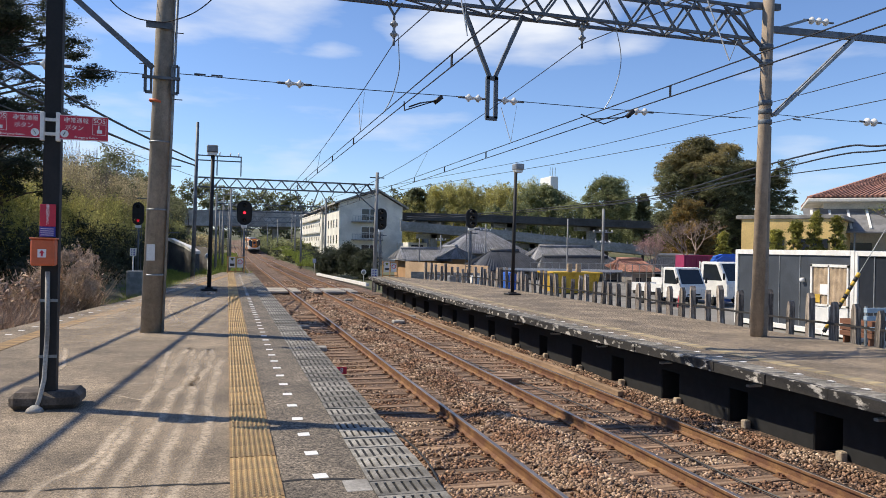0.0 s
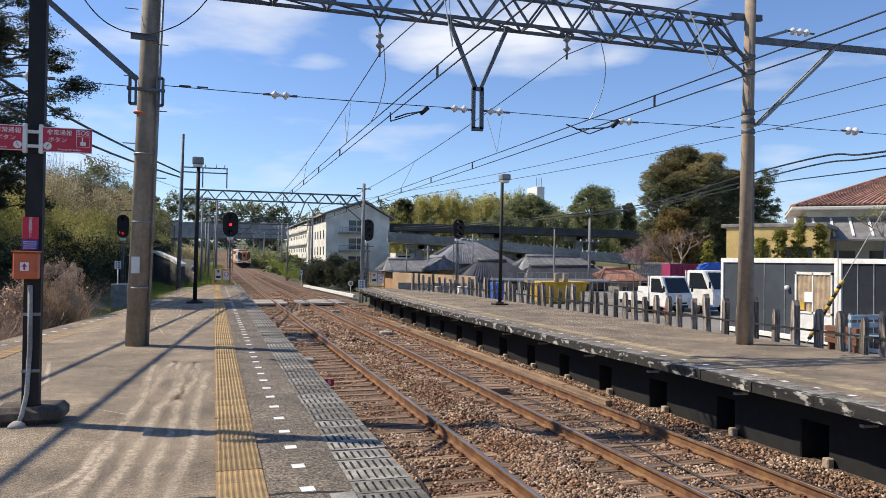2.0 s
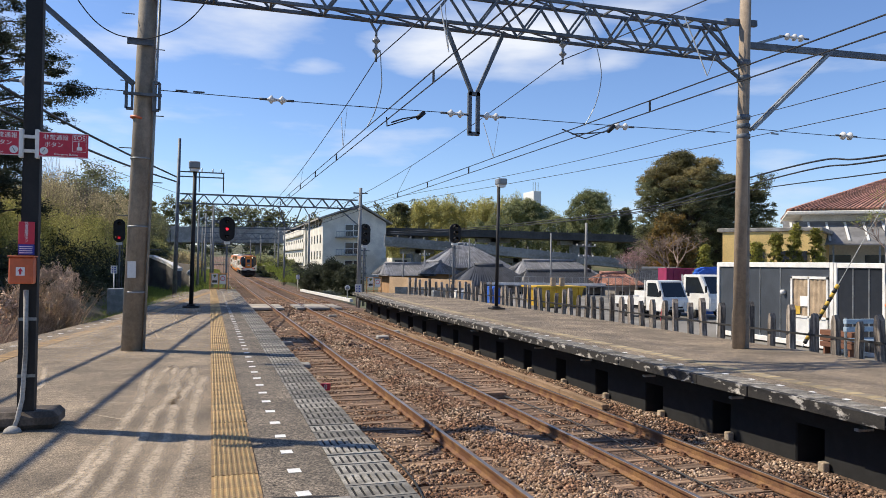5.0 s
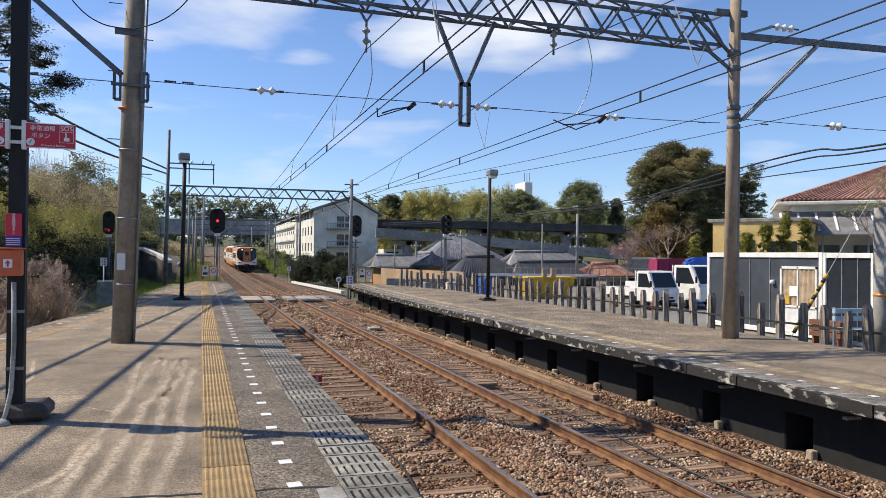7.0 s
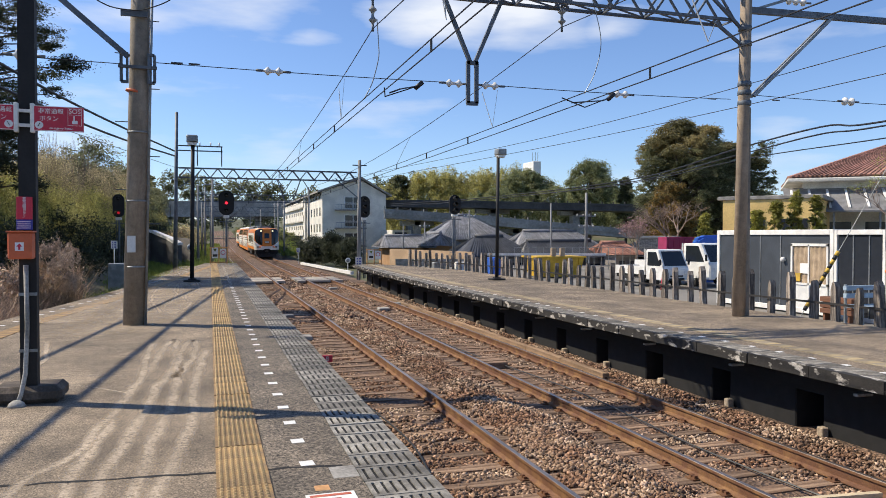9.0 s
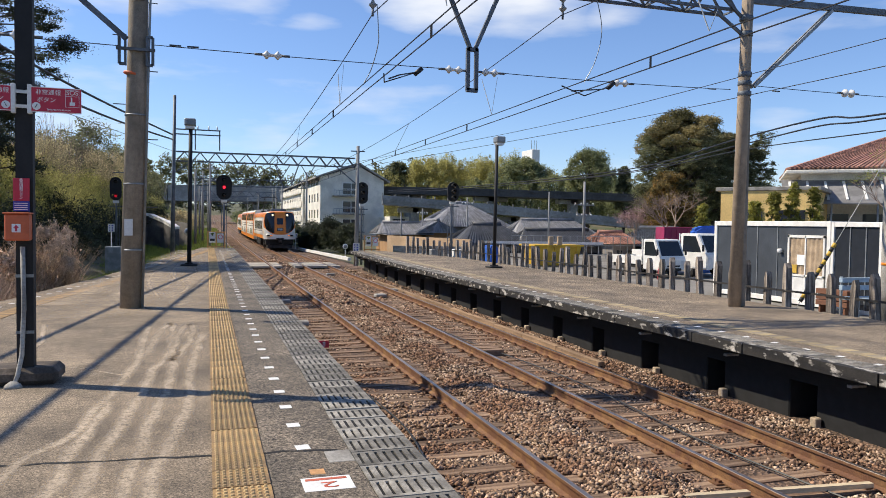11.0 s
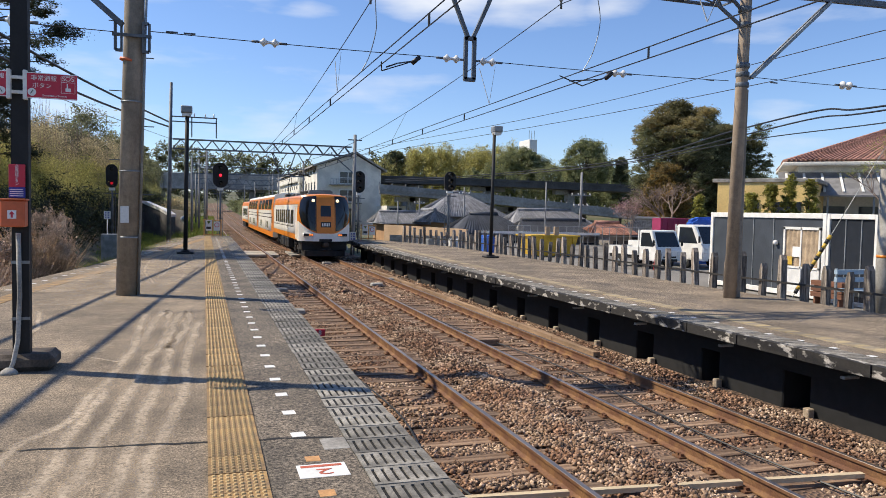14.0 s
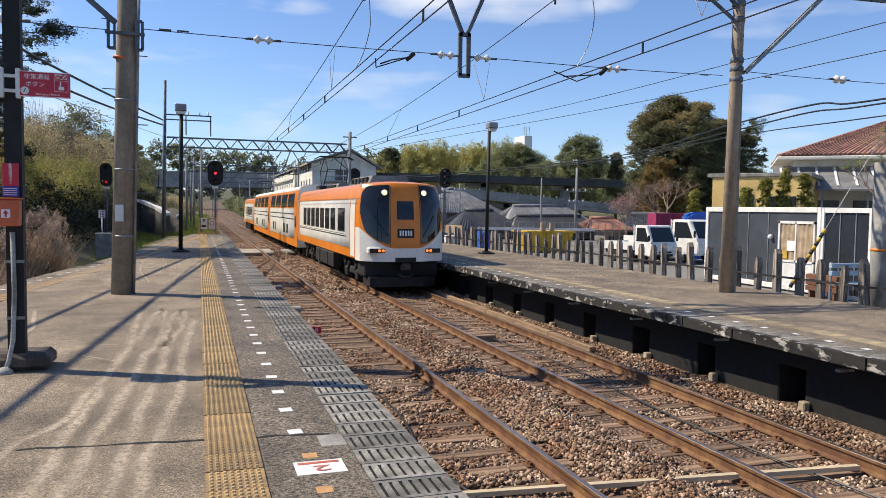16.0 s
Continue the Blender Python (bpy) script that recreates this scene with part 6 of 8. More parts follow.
for i in range(130):
    z = 4.0 + 7.8 * random.random()
    a = random.uniform(0, 6.28)
    L_ = random.uniform(0.6, 3.1) * (1.15 - 0.45 * abs(z - 8.4) / 3.8)
    p = Vector((-8.5 + L_ * math.cos(a), 31.2 + L_ * math.sin(a), z + 0.2 * L_))
    tube(bm, [(-8.4, 31.2, z - 0.3), (Vector((-8.4, 31.2, z)) + p) / 2, p], 0.05, 5, 0.015)
    c.append(tuple(p))
    rad.append(random.uniform(0.4, 0.75))
part("trunk", bm, "bark", pine)
leaf_mesh("crown", c, rad, 130000, 0.06, "leaf_pine", pine, 0.5, 0, 0.5, 50)

spots = []
for i in range(60):
    y = 24 + 1.15 * i
    x = -8.6 - 2.2 * random.random() + min(3.0, max(0, (y - 40)) * 0.05)
    top = 6.2 + 0.055 * (y - 24) + random.uniform(-0.8, 0.8)
    for k in range(4):
        back = 0.25 * max(0.0, (top - 2.0) * (k + 0.6) / 4 - 1.5)
        spots.append((x - back + random.uniform(-0.8, 0.8), y + random.uniform(-0.8, 0.8), 1.0 + (top - 2.0) * (k + 0.6) / 4, random.uniform(0.8, 1.35)))
thicket("bamboo_thicket", "yellow-green feathery bamboo on the bank", [(x + 0.5, y, z, r * 0.9) for x, y, z, r in spots if 3.0 < z < 5.6], "leaf_bank", 180000, 0.06, "bamboo", droop=0.6, tall=1.5)
thicket("scrub_thicket", "tan leafless scrub at the top of the bank", [(x - 0.5, y, z + 0.3, r) for x, y, z, r in spots if z >= 4.0], "leaf_scrub", 120000, 0.06, "bush", tall=1.3)
# Dark leaf colour low down stands in for shade beneath the bamboo.
thicket("evergreen_thicket", "evergreen undergrowth on the bank, dark leaves painting the bamboo's shade", [(x + 0.7, y, z - 0.9, r) for x, y, z, r in spots if z < 4.2], "leaf_pine", 90000, 0.12, "bush")
thicket("evergreen_thicket", "dark evergreen trees along the line", [(-11.0 + 0.045 * (y - 60) + random.uniform(-1.6, 1.0), y, 1.5 + 8.0 * random.random() ** 0.8, random.uniform(1.4, 2.2)) for y in [58 + 0.9 * i for i in range(80)]], "leaf_dark", 90000, 0.16, "bush")
bm = B()
for i in range(700):
    y = random.uniform(20, 75)
    x = -9.6 - 2.8 * random.random() + min(3.0, max(0, (y - 40)) * 0.05)
    top = 7.0 + 0.05 * (y - 24) + random.uniform(-1.2, 1.1)
    tube(bm, [(x, y, 0.3), (x + random.uniform(-0.2, 0.2), y, top * 0.6), (x + random.uniform(-0.7, 0.7), y + random.uniform(-0.5, 0.5), top)], 0.022, 4, 0.006, caps=False)
tagged(part("bare_stems", bm, "twig"), "pale bare stems among the bank's scrub", "stems", kind="stuff")


def blades(name, label, spots, count, length, width, material, lean=0.35):
    """A mass of upright blades over patches (x, y, z, radius)."""
    sp = np.asarray(spots, float)
    pick = rng.integers(0, len(sp), count)
    base = sp[pick, :3].copy()
    ang = rng.uniform(0, 2 * np.pi, count)
    q = np.sqrt(rng.uniform(0, 1, count)) * sp[pick, 3]
    base[:, 0] += q * np.cos(ang)
    base[:, 1] += q * np.sin(ang)
    L_ = length * rng.uniform(0.5, 1.2, count)
    tilt = rng.normal(size=(count, 2)) * lean
    tip = base + np.stack([tilt[:, 0] * L_, tilt[:, 1] * L_, L_ * np.sqrt(np.clip(1 - (tilt ** 2).sum(1), 0.2, 1))], 1)
    mid_ = (base + tip) / 2 + np.stack([-tilt[:, 0] * L_ * 0.15, -tilt[:, 1] * L_ * 0.15, 0.06 * L_], 1)
    a2 = rng.uniform(0, 2 * np.pi, count)
    side = np.stack([np.cos(a2), np.sin(a2), np.zeros(count)], 1) * width
    v = np.stack([base - side, base + side, mid_ + side * 0.8, mid_ - side * 0.8, tip], 1).reshape(-1, 3)
    k = np.arange(count) * 5
    me = bpy.data.meshes.new(name)
    faces = [(int(i), int(i + 1), int(i + 2), int(i + 3)) for i in k] + [(int(i + 3), int(i + 2), int(i + 4)) for i in k]
    me.from_pydata([tuple(p) for p in v], [], faces)
    me.materials.append(M[material])
    return tagged(new(name, me), label, "grass", kind="stuff")


def verge(y):
    """The curved platform edge's x."""
    for (x0, y0), (x1, y1) in zip(LEFT_EDGE, LEFT_EDGE[1:]):
        if y0 <= y <= y1:
            return x0 + (x1 - x0) * (y - y0) / (y1 - y0)
    return LEFT_EDGE[-1][0]


blades("dry_brush", "tangled brown dead brush beside the platform", [(verge(10 + i * 0.4) - random.uniform(1.1, 3.2), 10 + i * 0.4, 0.15, 0.6) for i in range(38)], 30000, 1.25, 0.006, "brush", 0.7)
blades("dry_reeds", "dry tan pampas stalks beside the platform", [(verge(14 + i * 0.5) - random.uniform(1.6, 3.0), 14 + i * 0.5, 0.2, 0.6) for i in range(20)], 1100, 1.7, 0.006, "reed", 0.4)
blades("dry_reeds", "feathery dry reed tufts", [(-4.25, 22.2, 0.0, 0.45), (-3.95, 23.0, 0.0, 0.4), (-4.5, 21.3, 0.0, 0.4)], 1500, 2.0, 0.007, "reed", 0.34)
thicket("reed_plumes", "pale fluffy pampas plumes", [(-4.25 + random.uniform(-0.6, 0.7), 22.3 + random.uniform(-1.2, 1.0), random.uniform(1.2, 2.3), random.uniform(0.10, 0.2)) for i in range(46)], "plume", 16000, 0.035, "grass", tall=2.0)
thicket("dry_brush", "tangled twiggy undergrowth along the verge", [(verge(y) - random.uniform(1.2, 3.4), y, random.uniform(0.3, 1.35), random.uniform(0.25, 0.5)) for y in [11 + 0.12 * i for i in range(120)]], "brush", 36000, 0.07, "bush", tall=1.2)
blades("green_grass", "bright green grass verge beyond the platform", [(-4.2 + random.uniform(-0.8, 0.9), 36 + i * 0.8, -0.3, 0.8) for i in range(40)], 9000, 0.45, 0.012, "grass", 0.4)
blades("green_grass", "sunlit green grass slope beyond the platform end", [(x, y, ground_height(x, y), 1.0) for x, y in [(random.uniform(-5.6, -1.0), random.uniform(44, 73)) for i in range(90)]], 20000, 0.4, 0.016, "grass", 0.4)
blades("green_grass", "green grass on the embankment", [(9.6 + random.uniform(0, 4), 90 + i * 1.6, 0.2 + i * 0.05, 1.6) for i in range(40)], 9000, 0.7, 0.03, "grass", 0.4)
spots = []
for x, y, h in ((9.2, 74.5, 1.7), (10.1, 71.6, 2.2), (11.3, 69.2, 2.6), (12.0, 66.8, 2.4), (9.6, 73, 2.1), (10.8, 70, 2.6), (11.8, 68.4, 2.7), (12.2, 66.0, 2.0), (11.6, 75, 2.6), (10.4, 78, 2.2)):
    for k in range(5):
        spots.append((x + random.uniform(-0.6, 0.6), y + random.uniform(-0.6, 0.6), 0.1 + h * (k + 0.5) / 5.5, random.uniform(0.45, 0.8)))
thicket("hedge_shrubs", "dark green shrubs in front of the building", spots, "leaf_pine", 60000, 0.09, "bush")

M["wall_dim"] = mat("weathered_grey_wall", (0.15, 0.145, 0.14), 0.9, scale=0.8, vary=0.35, fine=10, bump=0.2)
# road ramp wall with a white kerb, and scrub along the climbing track
bm = B()
ramp = [((-7.4, 78), 3.3), ((-5.2, 78.2), 2.95), ((-3.6, 76.5), 2.3), ((-2.6, 74), 1.75)]
for ((xa, ya), za), ((xb, yb), zb) in zip(ramp, ramp[1:]):
    v = [bm.verts.new(p) for p in ((xa, ya, -0.6), (xb, yb, -0.6), (xb, yb, zb), (xa, ya, za), (xa - 0.5, ya, -0.6), (xb - 0.5, yb, -0.6), (xb - 0.5, yb, zb), (xa - 0.5, ya, za))]
    for f in ((0, 1, 2, 3), (5, 4, 7, 6), (3, 2, 6, 7), (4, 0, 3, 7), (1, 5, 6, 2)):
        bm.faces.new([v[k] for k in f])
ramp_wall = part("ramp_wall", bm, "wall_dim")
tagged(ramp_wall, "dark retaining wall of a road ramp with a white kerb", "retaining wall", kind="structure")
bm = B()
for ((xa, ya), za), ((xb, yb), zb) in zip(ramp, ramp[1:]):
    bar(bm, (xa - 0.2, ya, za + 0.12), (xb - 0.2, yb, zb + 0.12), 0.6, 0.28)
part("kerb", bm, "white_paint", ramp_wall)
blades("green_grass", "green grass beside the climbing track", [(random.uniform(-2.6, 0.9), 62 + i * 1.1, rise(62 + i * 1.1) - 0.3, 1.3) for i in range(110)], 16000, 0.7, 0.03, "grass", 0.45)
thicket("verge_scrub", "low brown and green scrub beside the climbing track", [(random.uniform(-8.0, -3.4) + 0.012 * (y - 90), y, rise(y) + random.uniform(0.2, 2.6), random.uniform(0.9, 1.7)) for y in [88 + 1.3 * i for i in range(90)]], "leaf_scrub", 40000, 0.15, "bush")
thicket("verge_scrub", "low green scrub on the far side of the line", [(random.uniform(10.5, 14.5), y, rise(y) + random.uniform(0.0, 1.2), random.uniform(0.8, 1.5)) for y in [84 + 1.5 * i for i in range(90)]], "leaf_pine", 14000, 0.2, "bush")
thicket("verge_scrub", "rough scrub on the slopes under the viaduct", [(x, y, ground_height(x, y) + random.uniform(0.2, 1.6), random.uniform(1.2, 2.6)) for x, y in [(random.choice((random.uniform(-24, -1.5), random.uniform(10.5, 17))), random.uniform(165, 330)) for i in range(200)]], "leaf_olive", 70000, 0.3, "bush")

# ---- things on the platforms ----
sign = thing("emergency_sign_post", "black steel post with red emergency button signs and an orange box", "sign post", at=(0, 0, 0))
SX, SY = -1.68, 8.1
M["base_block"] = mat("weathered_base", (0.13, 0.10, 0.075), 0.85, scale=5, vary=0.5, fine=50, bump=0.3)
bm = B()
prism(bm, [(SX - 0.075, SY - 0.055), (SX + 0.075, SY - 0.055), (SX + 0.075, SY + 0.055), (SX - 0.075, SY + 0.055), (SX - 0.075, SY + 0.04), (SX + 0.055, SY + 0.04), (SX + 0.055, SY - 0.04), (SX - 0.075, SY - 0.04)], P1 + 0.1, 6.6, "z")
part("post", bm, "black_paint", sign)
bm = B()
box(bm, SX - 0.33, SX + 0.30, SY - 0.14, SY + 0.3, P1, P1 + 0.17, 0.05)
part("base", bm, "base_block", sign, "dark brown rounded weight base")
for z in (1.55, 2.1):
    bm = B()
    box(bm, SX - 0.08, SX + 0.08, SY - 0.062, SY - 0.056, z, z + 0.03)
    part("strap", bm, "steel_grey", sign)
bm = B()
tube(bm, [(SX - 0.01, SY - 0.09, 2.4), (SX + 0.0, SY - 0.1, 1.8), (SX - 0.02, SY - 0.1, 1.35), (SX - 0.05, SY - 0.14, 1.16), (SX - 0.08, SY - 0.18, P1)], 0.022, 8)
lathe(bm, [(0.085, 0), (0.07, 0.03), (0.03, 0.06)], 10, (SX - 0.08, SY - 0.18, P1))
part("conduit", bm, "concrete", sign, "beige cable conduit")
for s in (-1, 1):
    xa, xb = (-1.62, -1.17) if s > 0 else (-2.21, -1.76)
    y = SY - 0.11
    bm = B()
    box(bm, xa, xb, y, y + 0.03, 3.70, 3.94, 0.004)
    pn = part("sign_panel", bm, "red_sign", sign, "red panel with white lettering")
    for (a, b, c, d) in ((xa, xb, 3.70, 3.706), (xa, xb, 3.934, 3.94)):
        bm = B()
        box(bm, a, b, y - 0.002, y, c, d)
        part("border", bm, "white_print", pn)
    cx = (xa + xb) / 2
    sos = cx + 0.148 if s > 0 else cx - 0.14
    txt = cx - 0.07 if s > 0 else cx + 0.074
    m = lambda x, z: pose(x, y - 0.002, z, 90, 0, 0)
    words("lettering", "SOS", 0.062, m(sos, 3.895), "white_print", pn)
    words("lettering", "非常通報", 0.056, m(txt + 0.008, 3.888), "white_print", pn)
    words("lettering", "ボタン", 0.056, m(txt - 0.008, 3.817), "white_print", pn)
    words("lettering", "Emergency Button", 0.028, m(cx + 0.03 * s, 3.728), "white_print", pn)
    bm = B()
    for q in ((sos - 0.062, sos + 0.062, 3.861, 3.864), (sos - 0.062, sos + 0.062, 3.758, 3.761), (sos - 0.062, sos - 0.059, 3.758, 3.924), (sos + 0.059, sos + 0.062, 3.758, 3.924), (sos - 0.062, sos + 0.062, 3.921, 3.924)):
        box(bm, q[0], q[1], y - 0.003, y - 0.001, q[2], q[3])
    box(bm, sos - 0.023, sos + 0.025, y - 0.003, y - 0.001, 3.775, 3.808)
    box(bm, sos - 0.012, sos + 0.0, y - 0.003, y - 0.001, 3.808, 3.853)
    part("pictogram", bm, "white_print", pn)
    dx = cx - 0.165 if s > 0 else cx + 0.165
    bm = B()
    lathe(bm, [(0.037, 0), (0.037, 0.003)], 16, (dx, y - 0.004, 3.755), "y")
    part("arrow_disc", bm, "white_print", pn)
    bm = B()
    bar(bm, (dx + 0.01 * s, y - 0.006, 3.775), (dx - 0.01 * s, y - 0.006, 3.738), 0.018, 0.004)
    part("arrow", bm, "black_print", pn)
    bm = B()
    xe = xa if s > 0 else xb
    box(bm, xe - 0.018, xe + 0.018, y - 0.008, y + 0.05, 3.68, 3.96, 0.004)
    bar(bm, (SX, SY - 0.07, 3.89), (xe, SY - 0.08, 3.89), 0.03, 0.03)
    bar(bm, (SX, SY - 0.07, 3.75), (xe, SY - 0.08, 3.75), 0.03, 0.03)
    part("bracket", bm, "white_paint", sign)
bm = B()
box(bm, -1.77, -1.63, SY - 0.085, SY - 0.065, 2.842, 3.06, 0.003)
red = part("notice_panel", bm, "red_sign", sign, "narrow red upright notice")
for k, ch in enumerate("非常通報ボタン"):
    words("lettering", ch, 0.034, pose(-1.70, SY - 0.087, 3.04 - k * 0.028, 90, 0, 0), "white_print", red)
bm = B()
box(bm, -1.77, -1.63, SY - 0.085, SY - 0.065, 2.74, 2.84, 0.003)
blue = part("notice_panel", bm, "blue_print", sign, "blue lower notice with unreadable bars")
bm = B()
for k in range(4):
    box(bm, -1.76, -1.645, SY - 0.087, SY - 0.085, 2.755 + k * 0.02, 2.761 + k * 0.02)
part("bar_text", bm, "white_print", blue)
bm = B()
box(bm, -1.82, -1.61, SY - 0.21, SY - 0.06, 2.46, 2.715, 0.012)
ob = part("call_box", bm, "orange_box", sign, "orange emergency button box")
bm = B()
box(bm, -1.755, -1.68, SY - 0.214, SY - 0.209, 2.54, 2.62)
part("label_plate", bm, "white_print", ob)
bm = B()
bar(bm, (-1.717, SY - 0.216, 2.55), (-1.717, SY - 0.216, 2.585), 0.018, 0.003)
prism(bm, [(-1.742, 2.58), (-1.692, 2.58), (-1.717, 2.612)], SY - 0.218, SY - 0.215, "y")
part("arrow", bm, "red_sign", ob)
bm = B()
box(bm, -1.83, -1.60, SY - 0.22, SY - 0.05, 2.715, 2.73, 0.004)
part("lid", bm, "orange_box", ob)


def platform_lamp(x, y, z, top, turn, label):
    l = thing("platform_lamp", label, "lamp post", "platform lamps")
    bm = B()
    box(bm, x - 0.28, x + 0.28, y - 0.28, y + 0.28, z, z + 0.07, 0.02)
    box(bm, x - 0.14, x + 0.14, y - 0.14, y + 0.14, z + 0.07, z + 0.12, 0.02)
    part("base", bm, "black_paint", l)
    bm = B()
    tube(bm, [(x, y, z + 0.1), (x + 0.05, y, top - 0.2)], 0.075, 10, 0.065)
    part("pole", bm, "black_paint", l)
    bm = B()
    box(bm, x - 0.16 + turn, x + 0.22 + turn, y - 0.22, y + 0.22, top - 0.22, top + 0.03, 0.03)
    part("housing", bm, "steel_grey", l, "grey box luminaire")
    bm = B()
    prism(bm, [(x - 0.10 + turn, top - 0.32), (x + 0.16 + turn, top - 0.32), (x + 0.2 + turn, top - 0.22), (x - 0.14 + turn, top - 0.22)], y - 0.16, y + 0.16, "y")
    part("lens", bm, "porcelain", l)
    return l


platform_lamp(-0.62, 27.5, P1, 6.18, 0.0, "black platform lamp post with a grey box head")
platform_lamp(11.2, 28.15, P2, 6.2, 0.12, "tall black lamp post on the opposite platform")


def signal_head(parent, x, y, z, w, h, lit, rows=3, turn=0.0):
    bm = B()
    out = []
    for i in range(20):
        a = 2 * math.pi * i / 20
        c, s = math.cos(a), math.sin(a)
        out.append((x + w / 2 * c, z + (h / 2 - w / 2) * (1 if s >= 0 else -1) + w / 2 * s))
    prism(bm, out, y - 0.04, y + 0.04, "y")
    box(bm, x - w * 0.28, x + w * 0.28, y + 0.04, y + 0.4, z - h * 0.4, z + h * 0.4, 0.04)
    head = part("backplate", bm, "black_paint", parent, "black oval signal backplate")
    for k in range(rows):
        zz = z + (k - (rows - 1) / 2) * h * 0.62 / max(1, rows - 1)
        bm = B()
        lens = 0.085 if k == lit else 0.12
        lathe(bm, [(0.02, -0.05), (lens, -0.05), (lens, 0.0)], 12, (x, y - 0.05, zz), "y")
        part("lens", bm, ("lamp_dim" if rows == 2 else "lamp_red") if k == lit else "lens_dark", head, "lit red lamp" if k == lit else "")
        bm = B()
        prev = None
        for j in range(9):
            a = math.pi * j / 8
            row = [bm.verts.new((x + 0.14 * math.cos(a), yy, zz + 0.14 * math.sin(a))) for yy in (y - 0.28, y - 0.04)]
            if prev:
                bm.faces.new((prev[0], row[0], row[1], prev[1]))
            prev = row
        part("hood", bm, "black_paint", head)
    return head


def signal_mast(label, x, y, z0, head_z, w, h, lit, rows=3, ladder=True):
    s = thing("railway_signal", label, "railway signal", "signals by the line")
    bm = B()
    tube(bm, [(x, y + 0.25, z0), (x, y + 0.25, head_z + h / 2)], 0.07, 8)
    part("mast", bm, "steel_dark", s)
    signal_head(s, x, y, head_z, w, h, lit, rows)
    bm = B()
    for q in (-0.16, 0.16):
        tube(bm, [(x + q, y + 0.42, z0), (x + q, y + 0.42, head_z)], 0.02, 5)
    for k in range(int((head_z - z0) / 0.4)):
        tube(bm, [(x - 0.16, y + 0.42, z0 + 0.3 + k * 0.4), (x + 0.16, y + 0.42, z0 + 0.3 + k * 0.4)], 0.015, 5)
    bar(bm, (x - 0.45, y + 0.3, head_z - h * 0.75), (x + 0.45, y + 0.3, head_z - h * 0.75), 0.25, 0.05)
    part("ladder", bm, "steel_dark", s)
    bm = B()
    box(bm, x - 0.18, x + 0.18, y - 0.02, y + 0.15, head_z - h * 0.62, head_z - h * 0.5, 0.02)
    part("plate", bm, "white_paint", s)
    return s


signal_mast("black railway signal showing a red light by the crossing", 1.0, 50.0, -0.3, 4.8, 0.98, 1.6, 1)
signal_mast("black railway signal with unlit lamps beside the gantry", 10.2, 50.5, -0.3, 4.68, 0.8, 1.5, -1)
signal_mast("dark railway signal behind the opposite platform", 13.3, 39.9, 0.2, 4.45, 0.68, 1.1, -1)
signal_mast("dark railway signal with a red lamp among the trees", -5.65, 51.7, -0.2, 4.6, 0.72, 1.5, 0, 2)

# level crossing
crossing = thing("level_crossing", "pale timber boards between the rails at the foot crossing", "crossing", kind="structure")
M["board"] = mat("pale_board", (0.52, 0.46, 0.37), 0.85, scale=2, vary=0.3, fine=30, bump=0.2, stretch=(0.4, 4, 1), per_object=0.2)
for cx in (T1, T2):
    yc = 44.3
    for x0, x1 in ((cx - 1.35, cx - 0.85), (cx - 0.62, cx + 0.62), (cx + 0.85, cx + 1.35)):
        for k in range(5):
            bm = B()
            box(bm, x0, x1, yc + k * 0.78, yc + k * 0.78 + 0.75, -0.12, 0.01, 0.01)
            part("board", bm, "board", crossing)


def barrier(x, y, z, label):
    b = thing("barrier", label, "barrier", "barriers at the platform ends")
    bm = B()
    for xx in (x, x + 0.46, x + 0.92):
        box(bm, xx - 0.03, xx + 0.03, y - 0.03, y + 0.03, z, z + 0.98, 0.005)
    for zz in (0.1, 0.5, 0.93):
        box(bm, x - 0.05, x + 0.97, y - 0.02, y + 0.02, z + zz - 0.03, z + zz + 0.03, 0.005)
    part("frame", bm, "orange_paint", b, "peeling orange frame")
    bm = B()
    box(bm, x + 0.08, x + 0.42, y - 0.05, y - 0.035, z + 0.33, z + 0.93, 0.004)
    p = part("warning_sign", bm, "white_paint", b, "white warning sign with unreadable bars")
    bm = B()
    prism(bm, [(x + 0.14, z + 0.88), (x + 0.36, z + 0.88), (x + 0.25, z + 0.70)], y - 0.056, y - 0.051, "y")
    part("triangle", bm, "grass", p)
    bm = B()
    box(bm, x + 0.12, x + 0.38, y - 0.056, y - 0.051, z + 0.42, z + 0.56)
    part("bar_text", bm, "black_print", p)
    bm = B()
    box(bm, x + 0.52, x + 0.86, y - 0.05, y - 0.035, z + 0.33, z + 0.85, 0.004)
    q = part("warning_sign", bm, "white_paint", b, "white sign with a red ring")
    bm = B()
    for k in range(16):
        a, c = 2 * math.pi * k / 16, 2 * math.pi * (k + 1) / 16
        bar(bm, (x + 0.69 + 0.12 * math.cos(a), y - 0.054, z + 0.66 + 0.12 * math.sin(a)), (x + 0.69 + 0.12 * math.cos(c), y - 0.054, z + 0.66 + 0.12 * math.sin(c)), 0.006, 0.035)
    part("ring", bm, "red_sign", q)
    return b


barrier(0.0, 44.2, P1, "orange barrier with warning signs at the platform end")
barrier(9.25, 45.0, P2, "orange barrier with warning signs at the far platform end")
